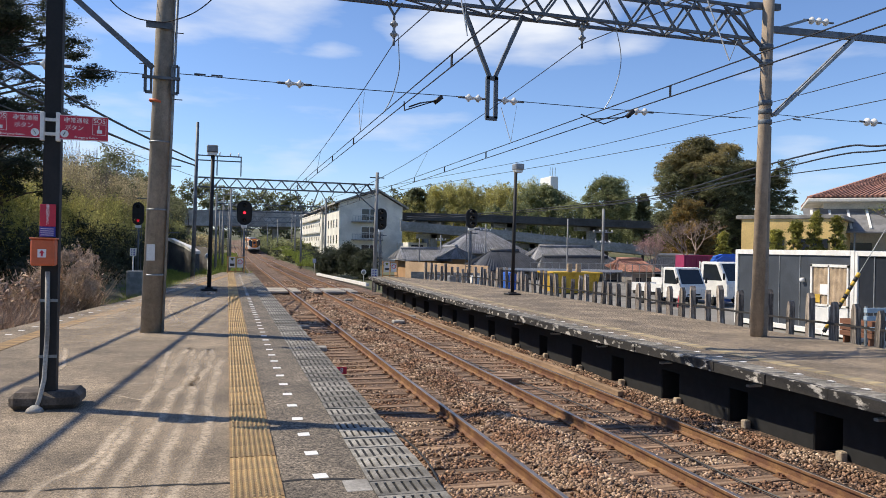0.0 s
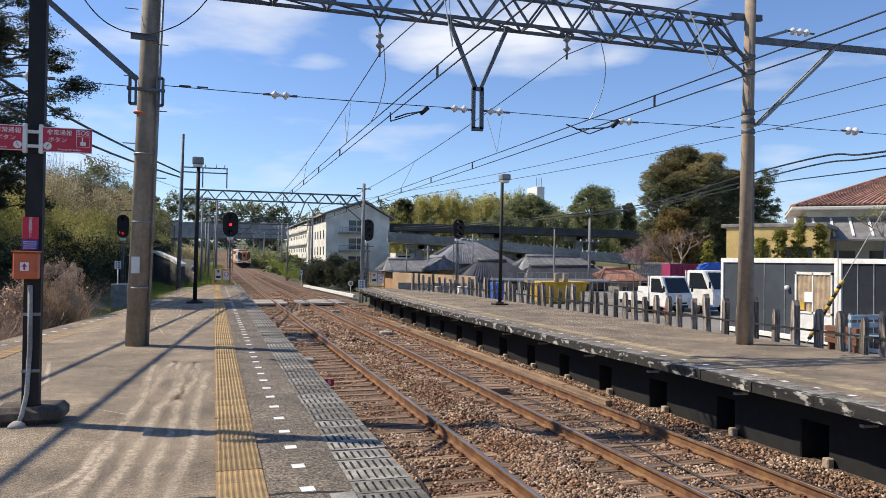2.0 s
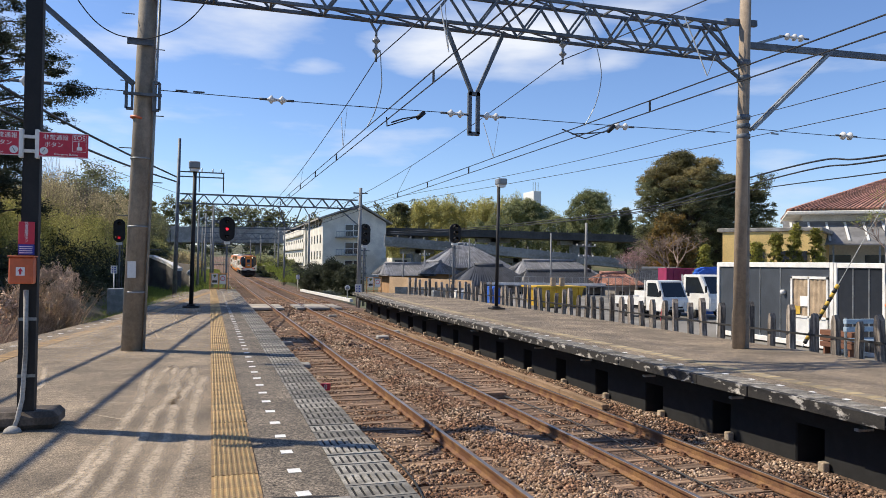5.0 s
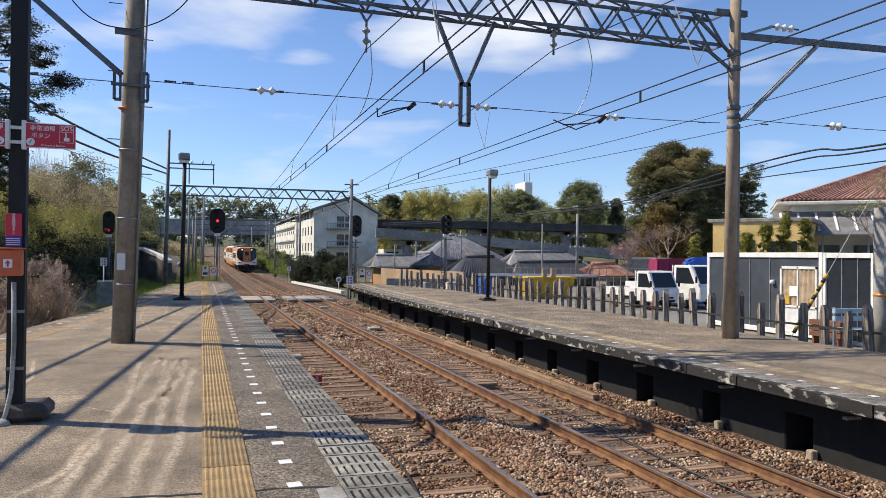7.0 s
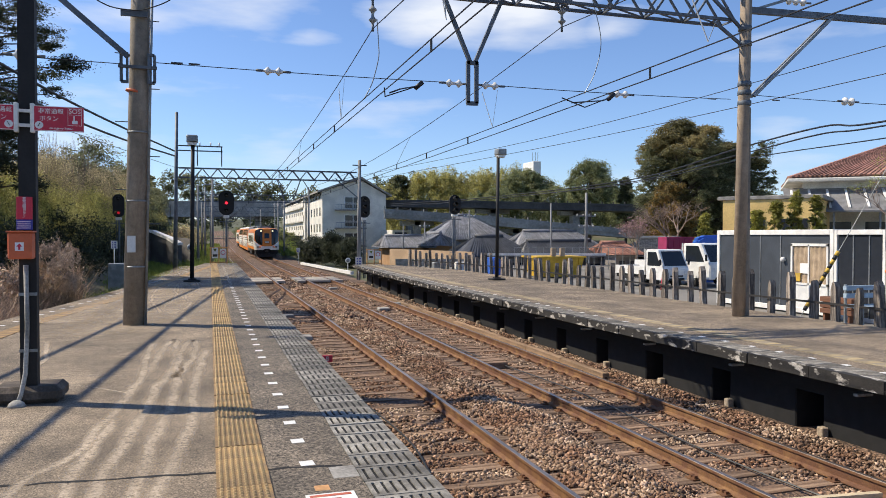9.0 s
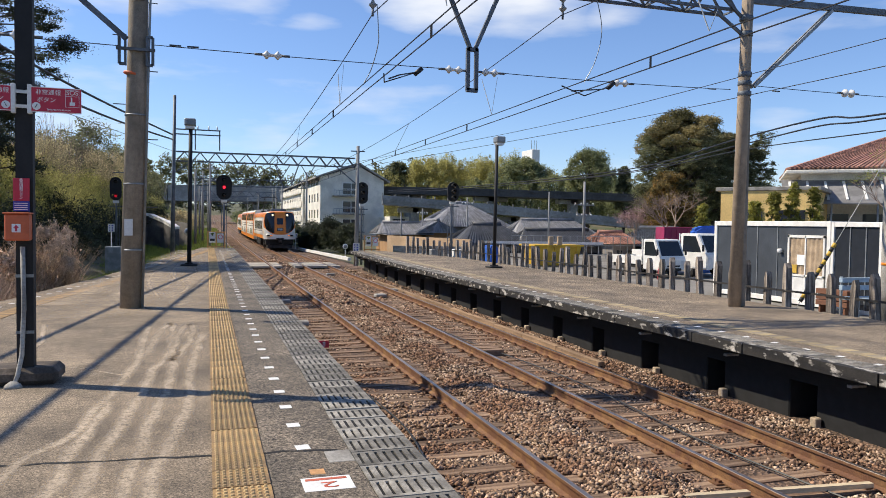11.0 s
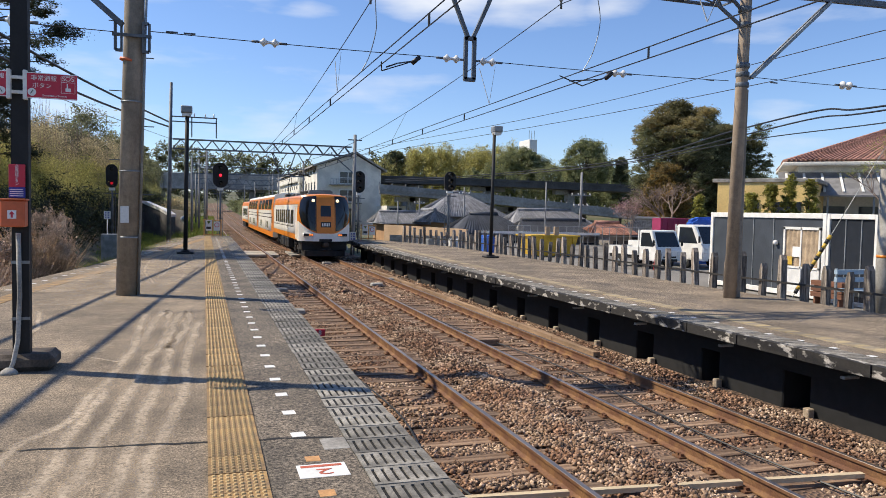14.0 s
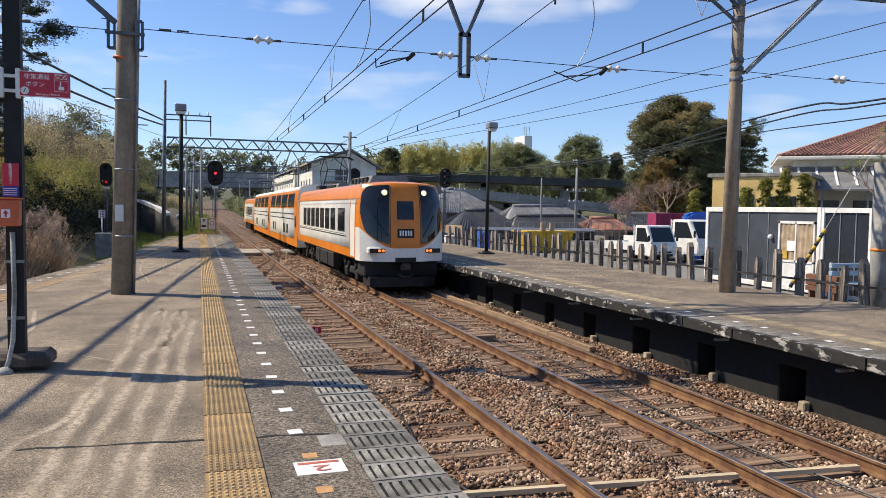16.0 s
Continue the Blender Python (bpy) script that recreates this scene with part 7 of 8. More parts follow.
# small fixed signs by the line
def small_sign(name, label, x, y, z0, z1, shape, material, w=0.3):
    s = thing(name, label, "sign", "small line-side signs")
    bm = B()
    tube(bm, [(x, y, z0), (x, y, z1)], 0.03, 6)
    part("post", bm, "white_paint", s)
    bm = B()
    if shape == "disc":
        lathe(bm, [(0.02, -0.05), (w, -0.05), (w, -0.03), (0.02, -0.02)], 18, (x, y, z1), "y")
        p = part("disc", bm, material, s)
        bm = B()
        lathe(bm, [(0.02, -0.012), (w * 0.62, -0.012), (w * 0.62, 0.0)], 14, (x, y - 0.05, z1), "y")
        part("symbol", bm, "steel_grey", p)
    else:
        box(bm, x - w, x + w, y - 0.05, y - 0.03, z1 - w * 1.3, z1 + w * 1.3, 0.005)
        p = part("plate", bm, material, s)
        bm = B()
        for k in range(3):
            box(bm, x - w * 0.6, x - w * 0.6 + w * 0.3 + k * 0.0, y - 0.054, y - 0.051, z1 - w + k * w * 0.75, z1 - w * 0.6 + k * w * 0.75)
            box(bm, x + w * 0.1, x + w * 0.6, y - 0.054, y - 0.051, z1 - w + k * w * 0.75, z1 - w * 0.6 + k * w * 0.75)
        part("bar_text", bm, "blue_print", p)
    return s


small_sign("line_sign", "round white sign on a post by the white kerb", 10.2, 57.0, -0.3, 0.75, "disc", "white_paint", 0.21)
small_sign("line_sign", "pale blue notice plate on the gantry pole", 9.35, 48.2, -0.3, 1.0, "plate", "porcelain", 0.22)
small_sign("line_sign", "round white sign on a thin post by the grass", -1.1, 45.0, -0.3, 2.0, "disc", "white_paint", 0.2)
small_sign("line_sign", "small leaning white plate by the shrubs", 7.95, 71, 0, 1.3, "plate", "white_paint", 0.16)
small_sign("line_sign", "white plate beside the dark bank", -4.8, 42, -0.3, 2.2, "plate", "white_paint", 0.16)
bm = B()
bar(bm, (8.4, 72, 0.0), (9.7, 52.5, 0.0), 0.25, 0.22)
tagged(part("kerb_wall", bm, "white_paint"), "low white kerb wall beside the track", "kerb wall", kind="structure")
cabinet = thing("relay_cabinet", "grey metal relay cabinet by the bank", "cabinet")
bm = B()
box(bm, -4.95, -4.2, 40.6, 41.2, -0.3, 1.25, 0.02)
part("body", bm, "steel_grey", cabinet)
bm = B()
box(bm, -4.9, -4.25, 40.58, 40.6, -0.1, 1.15, 0.004)
part("door", bm, "steel_grey", cabinet)
plate8 = thing("distance_plate", "small red plate with a white figure eight", "plate")
bm = B()
box(bm, 2.37, 2.60, 16.40, 16.43, -0.14, 0.015, 0.004)
part("plate", bm, "red_sign", plate8)
words("number", "8", 0.15, pose(2.485, 16.395, -0.062, 90, 0, 0), "white_print", plate8)
tbox = thing("track_box", "worn brown timber cover on the track", "track box")
for k in range(4):
    bm = B()
    box(bm, 5.62, 6.16, 14.8 + k * 0.19, 14.97 + k * 0.19, -0.20, -0.05 + 0.01 * (k % 2), 0.01)
    part("plank", bm, "sleeper", tbox)
for x, y in ((2.55, 26), (6.3, 27.5), (7.35, 29.5), (2.45, 20.5), (6.2, 39)):
    bm = B()
    box(bm, x - 0.22, x + 0.22, y - 0.2, y + 0.2, -0.2, -0.06, 0.03)
    tagged(part("track_magnet", bm, "concrete"), "pale flat track equipment cover between sleepers", "track equipment", "track equipment covers")
# timber cable trough and cross pipe
trough = thing("cable_trough", "long tan timber cable trough beside the rail", "cable trough", kind="structure")
M["plank"] = mat("tan_plank", (0.46, 0.30, 0.17), 0.85, scale=2, vary=0.3, fine=30, bump=0.2, stretch=(4, 0.4, 1), per_object=0.2)
for k in range(11):
    bm = B()
    box(bm, 7.45, 7.60, 13.0 + k * 1.9, 14.88 + k * 1.9, -0.24, -0.05 + 0.012 * (k % 2), 0.01)
    part("plank", bm, "plank", trough)
bm = B()
bar(bm, (2.0, 6.66, -0.10), (3.5, 6.50, -0.10), 0.07, 0.05)
bar(bm, (3.65, 6.48, -0.10), (5.42, 6.29, -0.10), 0.07, 0.05)
bar(bm, (5.6, 6.27, -0.10), (6.9, 6.13, -0.10), 0.07, 0.05)
M["duct"] = mat("pale_new_timber", (0.66, 0.53, 0.34), 0.8, scale=3, vary=0.2, fine=40, bump=0.1, stretch=(0.4, 4, 2))
tagged(part("cross_duct", bm, "duct"), "pale timber duct laid across the tracks", "duct", kind="structure")

# fence of old sleepers behind the opposite platform
fence = thing("sleeper_fence", "weathered grey fence of pointed old sleeper posts", "fence")
M["old_wood"] = mat("grey_old_wood", (0.36, 0.305, 0.25), 0.95, scale=5, vary=0.45, fine=40, bump=0.5, second=(0.12, 0.10, 0.085), stretch=(4, 4, 0.5), per_object=0.4)
BACKLINE = [(x + 0.22, y) for x, y in reversed(BACK2)]
kinds = []
for k in range(4):
    bm = B()
    w, h = 0.062 + 0.012 * k, 1.36 + 0.08 * k
    out = [(-w, 0), (w, 0), (w, h - 0.18), (w * 0.5, h - 0.02), (-w * 0.2, h), (-w * 0.8, h - 0.12)]
    prism(bm, out, -0.07, 0.07, "x")
    kinds.append(mesh_of("post", bm, "old_wood"))
d = 9.0
while True:
    p = poly_at(BACKLINE, d)
    if not p or p[1] > 43:
        break
    shared("post", random.choice(kinds), fence, (p[0] + random.uniform(-0.04, 0.04), p[1], 0.26), (random.uniform(-0.07, 0.07), random.uniform(-0.05, 0.05), random.uniform(-0.4, 0.4)))
    d += random.uniform(0.56, 0.68)
for z in (1.22,):
    prev = poly_at(BACKLINE, 8.5)
    dd = 8.5
    while dd < 48:
        nxt = poly_at(BACKLINE, dd + 1.9)
        if not nxt:
            break
        bm = B()
        bar(bm, (prev[0] - 0.08, prev[1], z), (nxt[0] - 0.08, nxt[1], z), 0.03, 0.045)
        part("fence_rail", bm, "underframe", fence)
        prev = nxt
        dd += 1.9
guard = thing("guy_wire", "guy wire with a black and yellow striped guard", "guy wire")
M["stripe_yellow"] = mat("stripe_yellow", (0.66, 0.42, 0.06), 0.6, scale=6, vary=0.25, fine=40, bump=0.05)
ga, gb = Vector((13.25, 14.02, 0.75)), Vector((13.9, 13.55, 2.33))
for k in range(14):
    bm = B()
    tube(bm, [ga.lerp(gb, 0.12 + k * 0.063), ga.lerp(gb, 0.12 + (k + 1) * 0.063)], 0.045, 8)
    part("stripe", bm, "stripe_yellow" if k % 2 else "black_print", guard)
bm = B()
tube(bm, [ga, ga.lerp(gb, 3.2)], 0.009, 5)
part("wire", bm, "steel_grey", guard)
bench = thing("bench", "pale blue slatted bench behind the fence", "bench")
M["blue_paint"] = mat("pale_blue_paint", (0.36, 0.46, 0.55), 0.5, scale=4, vary=0.2, fine=30, bump=0.05)
for k, (dy, z) in enumerate(((0.0, 1.30), (0.0, 1.10), (0.12, 0.92), (0.3, 0.9), (0.46, 0.9))):
    bm = B()
    box(bm, 15.4, 16.75, 14.75 - dy, 14.86 - dy, z, z + (0.12 if k < 2 else 0.03), 0.008)
    part("slat", bm, "blue_paint", bench)
for x in (15.5, 16.65):
    bm = B()
    bar(bm, (x, 14.88, 0.29), (x, 14.88, 1.45), 0.05, 0.05)
    bar(bm, (x, 14.35, 0.29), (x, 14.35, 0.9), 0.05, 0.05)
    bar(bm, (x, 14.35, 0.88), (x, 14.88, 0.88), 0.05, 0.04)
    part("leg", bm, "steel_grey", bench)
wpole = thing("station_column", "thick pale grey concrete column with an orange band", "column")
bm = B()
tube(bm, [(13.95, 12.1, 0.29), (13.95, 12.1, 3.8)], 0.19, 16)
part("shaft", bm, "concrete", wpole)
bm = B()
tube(bm, [(13.95, 12.1, 1.9), (13.95, 12.1, 1.96)], 0.193, 16)
part("band", bm, "train_orange", wpole)

# ---- car park: container office, vehicles, skip, poles ----
M["navy_panel"] = mat("dark_slate_panel", (0.055, 0.065, 0.08), 0.55, scale=1.5, vary=0.25, fine=20, bump=0.03)
M["curtain"] = mat("tan_curtain", (0.48, 0.36, 0.24), 0.9, scale=5, vary=0.3, fine=40, bump=0.1)
M["yellow_paint"] = mat("yellow_skip_paint", (0.72, 0.44, 0.03), 0.55, scale=2, vary=0.25, fine=20, bump=0.05)
M["blue_tarp"] = mat("blue_tarp", (0.03, 0.13, 0.55), 0.5, scale=2, vary=0.25, fine=14, bump=0.3)
M["pink_panel"] = mat("magenta_panel", (0.34, 0.03, 0.10), 0.55, scale=2, vary=0.2, fine=20, bump=0.05)
M["clear_glass"] = mat("vehicle_glass", (0.02, 0.025, 0.03), 0.05, vary=0.1, bump=0)
M["rubber"] = mat("tyre_rubber", (0.02, 0.02, 0.02), 0.85, vary=0.3, bump=0.1)

office = thing("container_office", "dark slate prefabricated office with a white steel frame", "container office")
CX, CY0, CY1, CZ0, CZ1 = 17.2, 16.95, 22.1, 0.3, 2.88
bm = B()
box(bm, CX + 0.05, CX + 2.3, CY0 + 0.05, CY1 - 0.05, CZ0 + 0.1, CZ1 - 0.05)
part("body", bm, "navy_panel", office)
for y in (CY0, CY1 - 0.14):
    for x in (CX, CX + 2.2):
        bm = B()
        box(bm, x, x + 0.14, y, y + 0.14, CZ0, CZ1, 0.01)
        part("corner_post", bm, "white_paint", office)
for z in (CZ0 + 0.04, CZ1 - 0.16):
    bm = B()
    box(bm, CX - 0.003, CX + 0.12, CY0 + 0.14, CY1 - 0.14, z, z + 0.16, 0.01)
    box(bm, CX + 0.12, CX + 2.2, CY0 - 0.003, CY0 + 0.12, z, z + 0.16, 0.01)
    part("frame_beam", bm, "white_paint", office)
for y in (20.9, 19.95, 19.05):
    bm = B()
    box(bm, CX + 0.03, CX + 0.06, y, y + 0.03, CZ0 + 0.2, CZ1 - 0.16)
    part("panel_seam", bm, "steel_grey", office)
bm = B()
for y0, y1, z0, z1 in ((17.15, 17.21, 0.42, 2.45), (18.53, 18.6, 0.42, 2.45), (17.15, 18.6, 2.38, 2.46), (17.15, 18.6, 1.2, 1.26), (17.86, 17.91, 0.42, 2.45)):
    box(bm, CX + 0.0, CX + 0.07, y0, y1, z0, z1)
door = part("door", bm, "white_paint", office, "white sliding door with tan curtains")
bm = B()
prev = None
for i in range(57):
    y = 17.21 + i * 1.32 / 56
    row = [bm.verts.new((CX + 0.035 + 0.015 * math.sin(i * 0.8 + z), y, z)) for z in (1.26, 2.38)]
    if prev:
        bm.faces.new((prev[0], row[0], row[1], prev[1]))
    prev = row
part("curtain", bm, "curtain", door)
bm = B()
box(bm, CX + 0.03, CX + 0.048, 17.21, 18.53, 0.42, 1.2)
part("door_panel", bm, "porcelain", door)
bm = B()
box(bm, CX - 0.004, CX + 0.012, 17.9, 18.2, 1.55, 1.86)
part("poster", bm, "white_print", door)
bm = B()
box(bm, CX - 0.004, CX + 0.012, 18.2, 18.45, 1.3, 1.55)
part("poster", bm, "stripe_yellow", door, "yellow notice")
bm = B()
lathe(bm, [(0.01, -0.06), (0.07, -0.05), (0.08, 0.05)], 10, (CX - 0.02, 18.9, 1.95), "x")
part("wall_lamp", bm, "porcelain", office)
shed = thing("container_office", "dark glazed prefabricated unit beside the office", "container office")
bm = B()
box(bm, 17.26, 19.4, 15.3, 16.9, 0.36, 2.82)
part("body", bm, "window_dark", shed)
for y in (15.22, 16.83):
    bm = B()
    box(bm, 17.2, 17.33, y, y + 0.1, 0.3, 2.86, 0.01)
    part("corner_post", bm, "white_paint", shed)
for z0, z1 in ((2.72, 2.86), (0.3, 0.42)):
    bm = B()
    box(bm, 17.203, 17.33, 15.322, 16.828, z0, z1, 0.01)
    box(bm, 17.33, 19.4, 15.22, 15.3, z0, z1, 0.01)
    part("frame_beam", bm, "white_paint", shed)
for y in (16.28, 15.75):
    bm = B()
    box(bm, 17.235, 17.262, y, y + 0.03, 0.42, 2.72)
    part("mullion", bm, "steel_grey", shed)
M["crate_brown"] = mat("brown_crate_wood", (0.20, 0.085, 0.045), 0.7, scale=3, vary=0.3, fine=30, bump=0.1, stretch=(1, 0.3, 3))
planter = thing("planter", "brown wooden planter box before the dark unit", "planter")
for k in range(3):
    bm = B()
    box(bm, 16.62, 16.92, 15.75, 16.85, 0.5 + k * 0.16, 0.645 + k * 0.16, 0.008)
    part("board", bm, "crate_brown", planter)
for y in (15.85, 16.7):
    bm = B()
    box(bm, 16.66, 16.88, y, y + 0.06, 0.29, 0.5)
    part("foot", bm, "crate_brown", planter)


def wheel(parent, x, y, z, r, w):
    bm = B()
    lathe(bm, [(r * 0.6, -w / 2), (r * 0.95, -w / 2), (r, -w / 4), (r, w / 4), (r * 0.95, w / 2), (r * 0.6, w / 2)], 18, (x, y, z), "x")
    t = part("wheel", bm, "rubber", parent)
    bm = B()
    lathe(bm, [(0.05, -w / 2 - 0.01), (r * 0.58, -w / 2 + 0.02), (r * 0.58, w / 2 - 0.02), (0.05, w / 2 + 0.01)], 14, (x, y, z), "x")
    part("rim", bm, "steel_grey", t)


def truck(label, at, turn, L_, W_, H_, cab, bed_h, r):
    """A cab-over truck; it faces -y before the turn."""
    t = thing("small_truck", label, "truck", "parked trucks", at=at)
    t.rotation_euler = (0, 0, radians(turn))
    w = W_ / 2
    bm = B()
    out = [(0.0, 0.38), (cab, 0.38), (cab, H_ - 0.03), (cab - 0.06, H_), (cab * 0.42, H_), (cab * 0.33, H_ - 0.05), (0.05, H_ * 0.56), (-0.02, H_ * 0.5)]
    prism(bm, out, -w, w, "x")
    bmesh.ops.bevel(bm, geom=bm.edges[:], offset=0.035, segments=2, affect="EDGES")
    body = part("cab", bm, "white_paint", t, "white cab")
    a, b = Vector((0, cab * 0.31, H_ - 0.09)), Vector((0, 0.075, H_ * 0.58))
    n = Vector((0, -(a.z - b.z), (a.y - b.y))).normalized() * 0.012
    bm = B()
    vs = [bm.verts.new(p + n) for p in (Vector((-w + 0.1, b.y, b.z)), Vector((w - 0.1, b.y, b.z)), Vector((w - 0.16, a.y, a.z)), Vector((-w + 0.16, a.y, a.z)))]
    lo = [bm.verts.new(v.co - n * 2) for v in vs]
    bm.faces.new(vs)
    for i in range(4):
        bm.faces.new((vs[i], lo[i], lo[(i + 1) % 4], vs[(i + 1) % 4]))
    part("windscreen", bm, "clear_glass", body)
    for s in (-1, 1):
        bm = B()
        prism(bm, [(cab * 0.2, H_ * 0.58), (cab * 0.9, H_ * 0.58), (cab * 0.88, H_ - 0.12), (cab * 0.42, H_ - 0.12)], s * (w - 0.004), s * (w + 0.008), "x")
        part("side_window", bm, "clear_glass", body)
        bm = B()
        box(bm, s * (w + 0.1) - 0.06, s * (w + 0.1) + 0.06, 0.1, 0.16, H_ * 0.6, H_ * 0.75, 0.02)
        part("mirror", bm, "black_paint", body)
        bm = B()
        box(bm, s * (w - 0.18) - 0.13, s * (w - 0.18) + 0.13, -0.035, 0.05, H_ * 0.36, H_ * 0.46, 0.02)
        part("headlight", bm, "porcelain", body)
    bm = B()
    box(bm, -w * 0.5, w * 0.5, -0.03, 0.03, H_ * 0.3, H_ * 0.34)
    box(bm, -w * 0.6, w * 0.6, -0.06, 0.03, 0.36, 0.48, 0.02)
    part("grille", bm, "black_paint", body)
    bm = B()
    box(bm, -w * 0.9, w * 0.9, 0.3, L_, 0.42, 0.58, 0.02)
    part("chassis", bm, "underframe", t)
    if bed_h < 1.2:
        bm = B()
        box(bm, -w, w, cab + 0.06, L_, 0.6, 0.66)
        for q in ((-w, -w + 0.04, cab + 0.06, L_), (w - 0.04, w, cab + 0.06, L_), (-w, w, L_ - 0.04, L_), (-w, w, cab + 0.06, cab + 0.1)):
            box(bm, q[0], q[1], q[2], q[3], 0.66, 0.66 + bed_h)
        part("bed", bm, "white_paint", t)
        bm = B()
        for x in (-w + 0.03, w - 0.03):
            bar(bm, (x, cab + 0.08, 0.9), (x, cab + 0.08, H_), 0.04, 0.04)
        bar(bm, (-w, cab + 0.08, H_ - 0.1), (w, cab + 0.08, H_ - 0.1), 0.04, 0.04)
        part("guard_frame", bm, "white_paint", t)
    else:
        bm = B()
        box(bm, -w - 0.05, w + 0.05, cab + 0.1, L_, 0.65, 0.65 + bed_h, 0.03)
        part("cargo_box", bm, "blue_tarp", t, "blue covered load")
    for y in (cab * 0.62, L_ - 0.75):
        for s in (-1, 1):
            wheel(t, s * (w - 0.1), y, r, r, 0.17)
    return t


truck("small white flatbed truck parked behind the fence", (20.1, 28.6, 0.29), 8, 3.4, 1.48, 1.78, 1.2, 0.32, 0.27)
truck("white cab-over truck parked beside the container office", (22.75, 28.7, 0.29), 8, 5.2, 1.8, 2.05, 1.7, 0.5, 0.36)
cone = thing("red_marker", "red cloth marker standing by the small truck", "marker")
bm = B()
lathe(bm, [(0.12, 0), (0.09, 0.4), (0.04, 0.72)], 8, (19.2, 28.3, 0.29))
part("cloth", bm, "red_sign", cone)
load = thing("covered_stack", "tall stack under a blue tarpaulin", "stack")
bm = B()
prism(bm, [(23.7, 0.29), (26.2, 0.29), (26.2, 2.5), (25.6, 2.74), (24.1, 2.70), (23.7, 2.5)], 32.0, 32.5, "y")
bmesh.ops.bevel(bm, geom=bm.edges[:], offset=0.12, segments=2, affect="EDGES")
part("tarpaulin", bm, "blue_tarp", load)
crate = thing("cargo_container", "magenta steel container behind the trucks", "container")
bm = B()
box(bm, 26.0, 28.4, 38.0, 38.9, 0.29, 2.62, 0.02)
part("body", bm, "pink_panel", crate)
for k in range(6):
    bm = B()
    box(bm, 26.1 + k * 0.38, 26.24 + k * 0.38, 37.96, 38.0, 0.5, 2.5)
    part("rib", bm, "pink_panel", crate)
skip = thing("rubbish_skip", "yellow steel skip behind the fence", "skip")
bm = B()
prism(bm, [(17.9, 0.35), (20.2, 0.35), (20.5, 1.42), (17.6, 1.42)], 38.0, 40.0, "y")
part("body", bm, "yellow_paint", skip)
for k in range(6):
    bm = B()
    box(bm, 17.85 + k * 0.46, 17.95 + k * 0.46, 37.93, 38.0, 0.4, 1.4)
    part("rib", bm, "yellow_paint", skip)
bm = B()
box(bm, 17.5, 20.6, 37.9, 40.1, 1.42, 1.52, 0.01)
part("rim", bm, "yellow_paint", skip)
for x in (18.55, 19.1):
    bm = B()
    box(bm, x - 0.14, x + 0.14, 37.9, 38.1, 1.52, 2.0, 0.03)
    tagged(part("control_box", bm, "curtain"), "cream control box on the skip's rim", "box", "control boxes")
tarp = thing("covered_stack", "stack covered with blue tarpaulin", "stack")
bm = B()
prism(bm, [(13.75, 0.29), (14.45, 0.29), (14.4, 1.3), (14.2, 1.58), (13.85, 1.5)], 35.4, 36.6, "y")
bmesh.ops.bevel(bm, geom=bm.edges[:], offset=0.08, segments=2, affect="EDGES")
part("tarpaulin", bm, "blue_tarp", tarp)
tank = thing("equipment_box", "white equipment boxes beside the signal", "equipment box")
bm = B()
box(bm, 12.75, 13.45, 37.9, 38.5, 0.3, 1.25, 0.05)
part("body", bm, "white_paint", tank)
bm = B()
box(bm, 11.9, 12.6, 39.4, 39.9, 0.3, 1.2, 0.04)
part("body", bm, "steel_grey", tank)
pipe = thing("pipe_run", "long white pipe rack across the car park", "pipe")
bm = B()
bar(bm, (17.9, 46.9, 1.42), (25.7, 44.6, 1.42), 0.12, 0.16)
part("pipe", bm, "white_paint", pipe)
for k in range(5):
    bm = B()
    p = Vector((17.9, 46.9, 0)).lerp(Vector((25.7, 44.6, 0)), (k + 0.3) / 5)
    bar(bm, (p.x, p.y, 0.28), (p.x, p.y, 1.4), 0.07, 0.07)
    part("support", bm, "steel_grey", pipe)
mesh_fence = thing("wire_fence", "grey wire fence at the back of the car park", "fence")
bm = B()
for k in range(26):
    x = 20.2 + k * 0.5
    tube(bm, [(x, 47.5 - k * 0.12, 0.28), (x, 47.5 - k * 0.12, 1.9)], 0.025, 4)
for z in (0.6, 1.25, 1.88):
    tube(bm, [(20.2, 47.5, z), (32.7, 44.5, z)], 0.02, 4)
part("mesh_panel", bm, "steel_grey", mesh_fence)


def utility_pole(x, y, z0, top, r, arms, label="slender grey concrete utility pole"):
    u = thing("utility_pole", label, "utility pole", "utility poles")
    bm = B()
    tube(bm, [(x, y, z0), (x, y, top)], r, 8, r * 0.65)
    part("pole", bm, "pole_pale", u)
    for z, w in arms:
        bm = B()
        bar(bm, (x - w, y, z), (x + w, y, z), 0.08, 0.08)
        part("cross_arm", bm, "steel_grey", u)
        for s in (-0.9, -0.3, 0.3, 0.9):
            bm = B()
            lathe(bm, [(0.03, 0), (0.07, 0.06), (0.05, 0.14)], 6, (x + s * w, y, z + 0.04))
            part("insulator", bm, "porcelain", u)
    return u


utility_pole(29.3, 54, -0.2, 6.2, 0.15, ((4.3, 0.9), (3.4, 0.7)))
utility_pole(24.3, 50.2, 0.2, 5.1, 0.08, ())
utility_pole(19.4, 67.3, -0.3, 4.0, 0.09, ((3.5, 0.5),))
utility_pole(21.3, 60.0, -0.3, 4.9, 0.10, ((4.3, 0.5),))
utility_pole(16.2, 63.0, -0.3, 3.6, 0.08, ())
for x, y, top in ((0.2, 75, 8.2), (-0.6, 92, 8.4), (0.3, 110, 8.8), (8.7, 93, 6.9), (0.0, 140, 9.6), (12.2, 150, 9.0)):
    utility_pole(x, y, -0.3, top + rise(y), 0.13, ((top - 0.6 + rise(y), 0.8),), "grey line-side catenary pole")
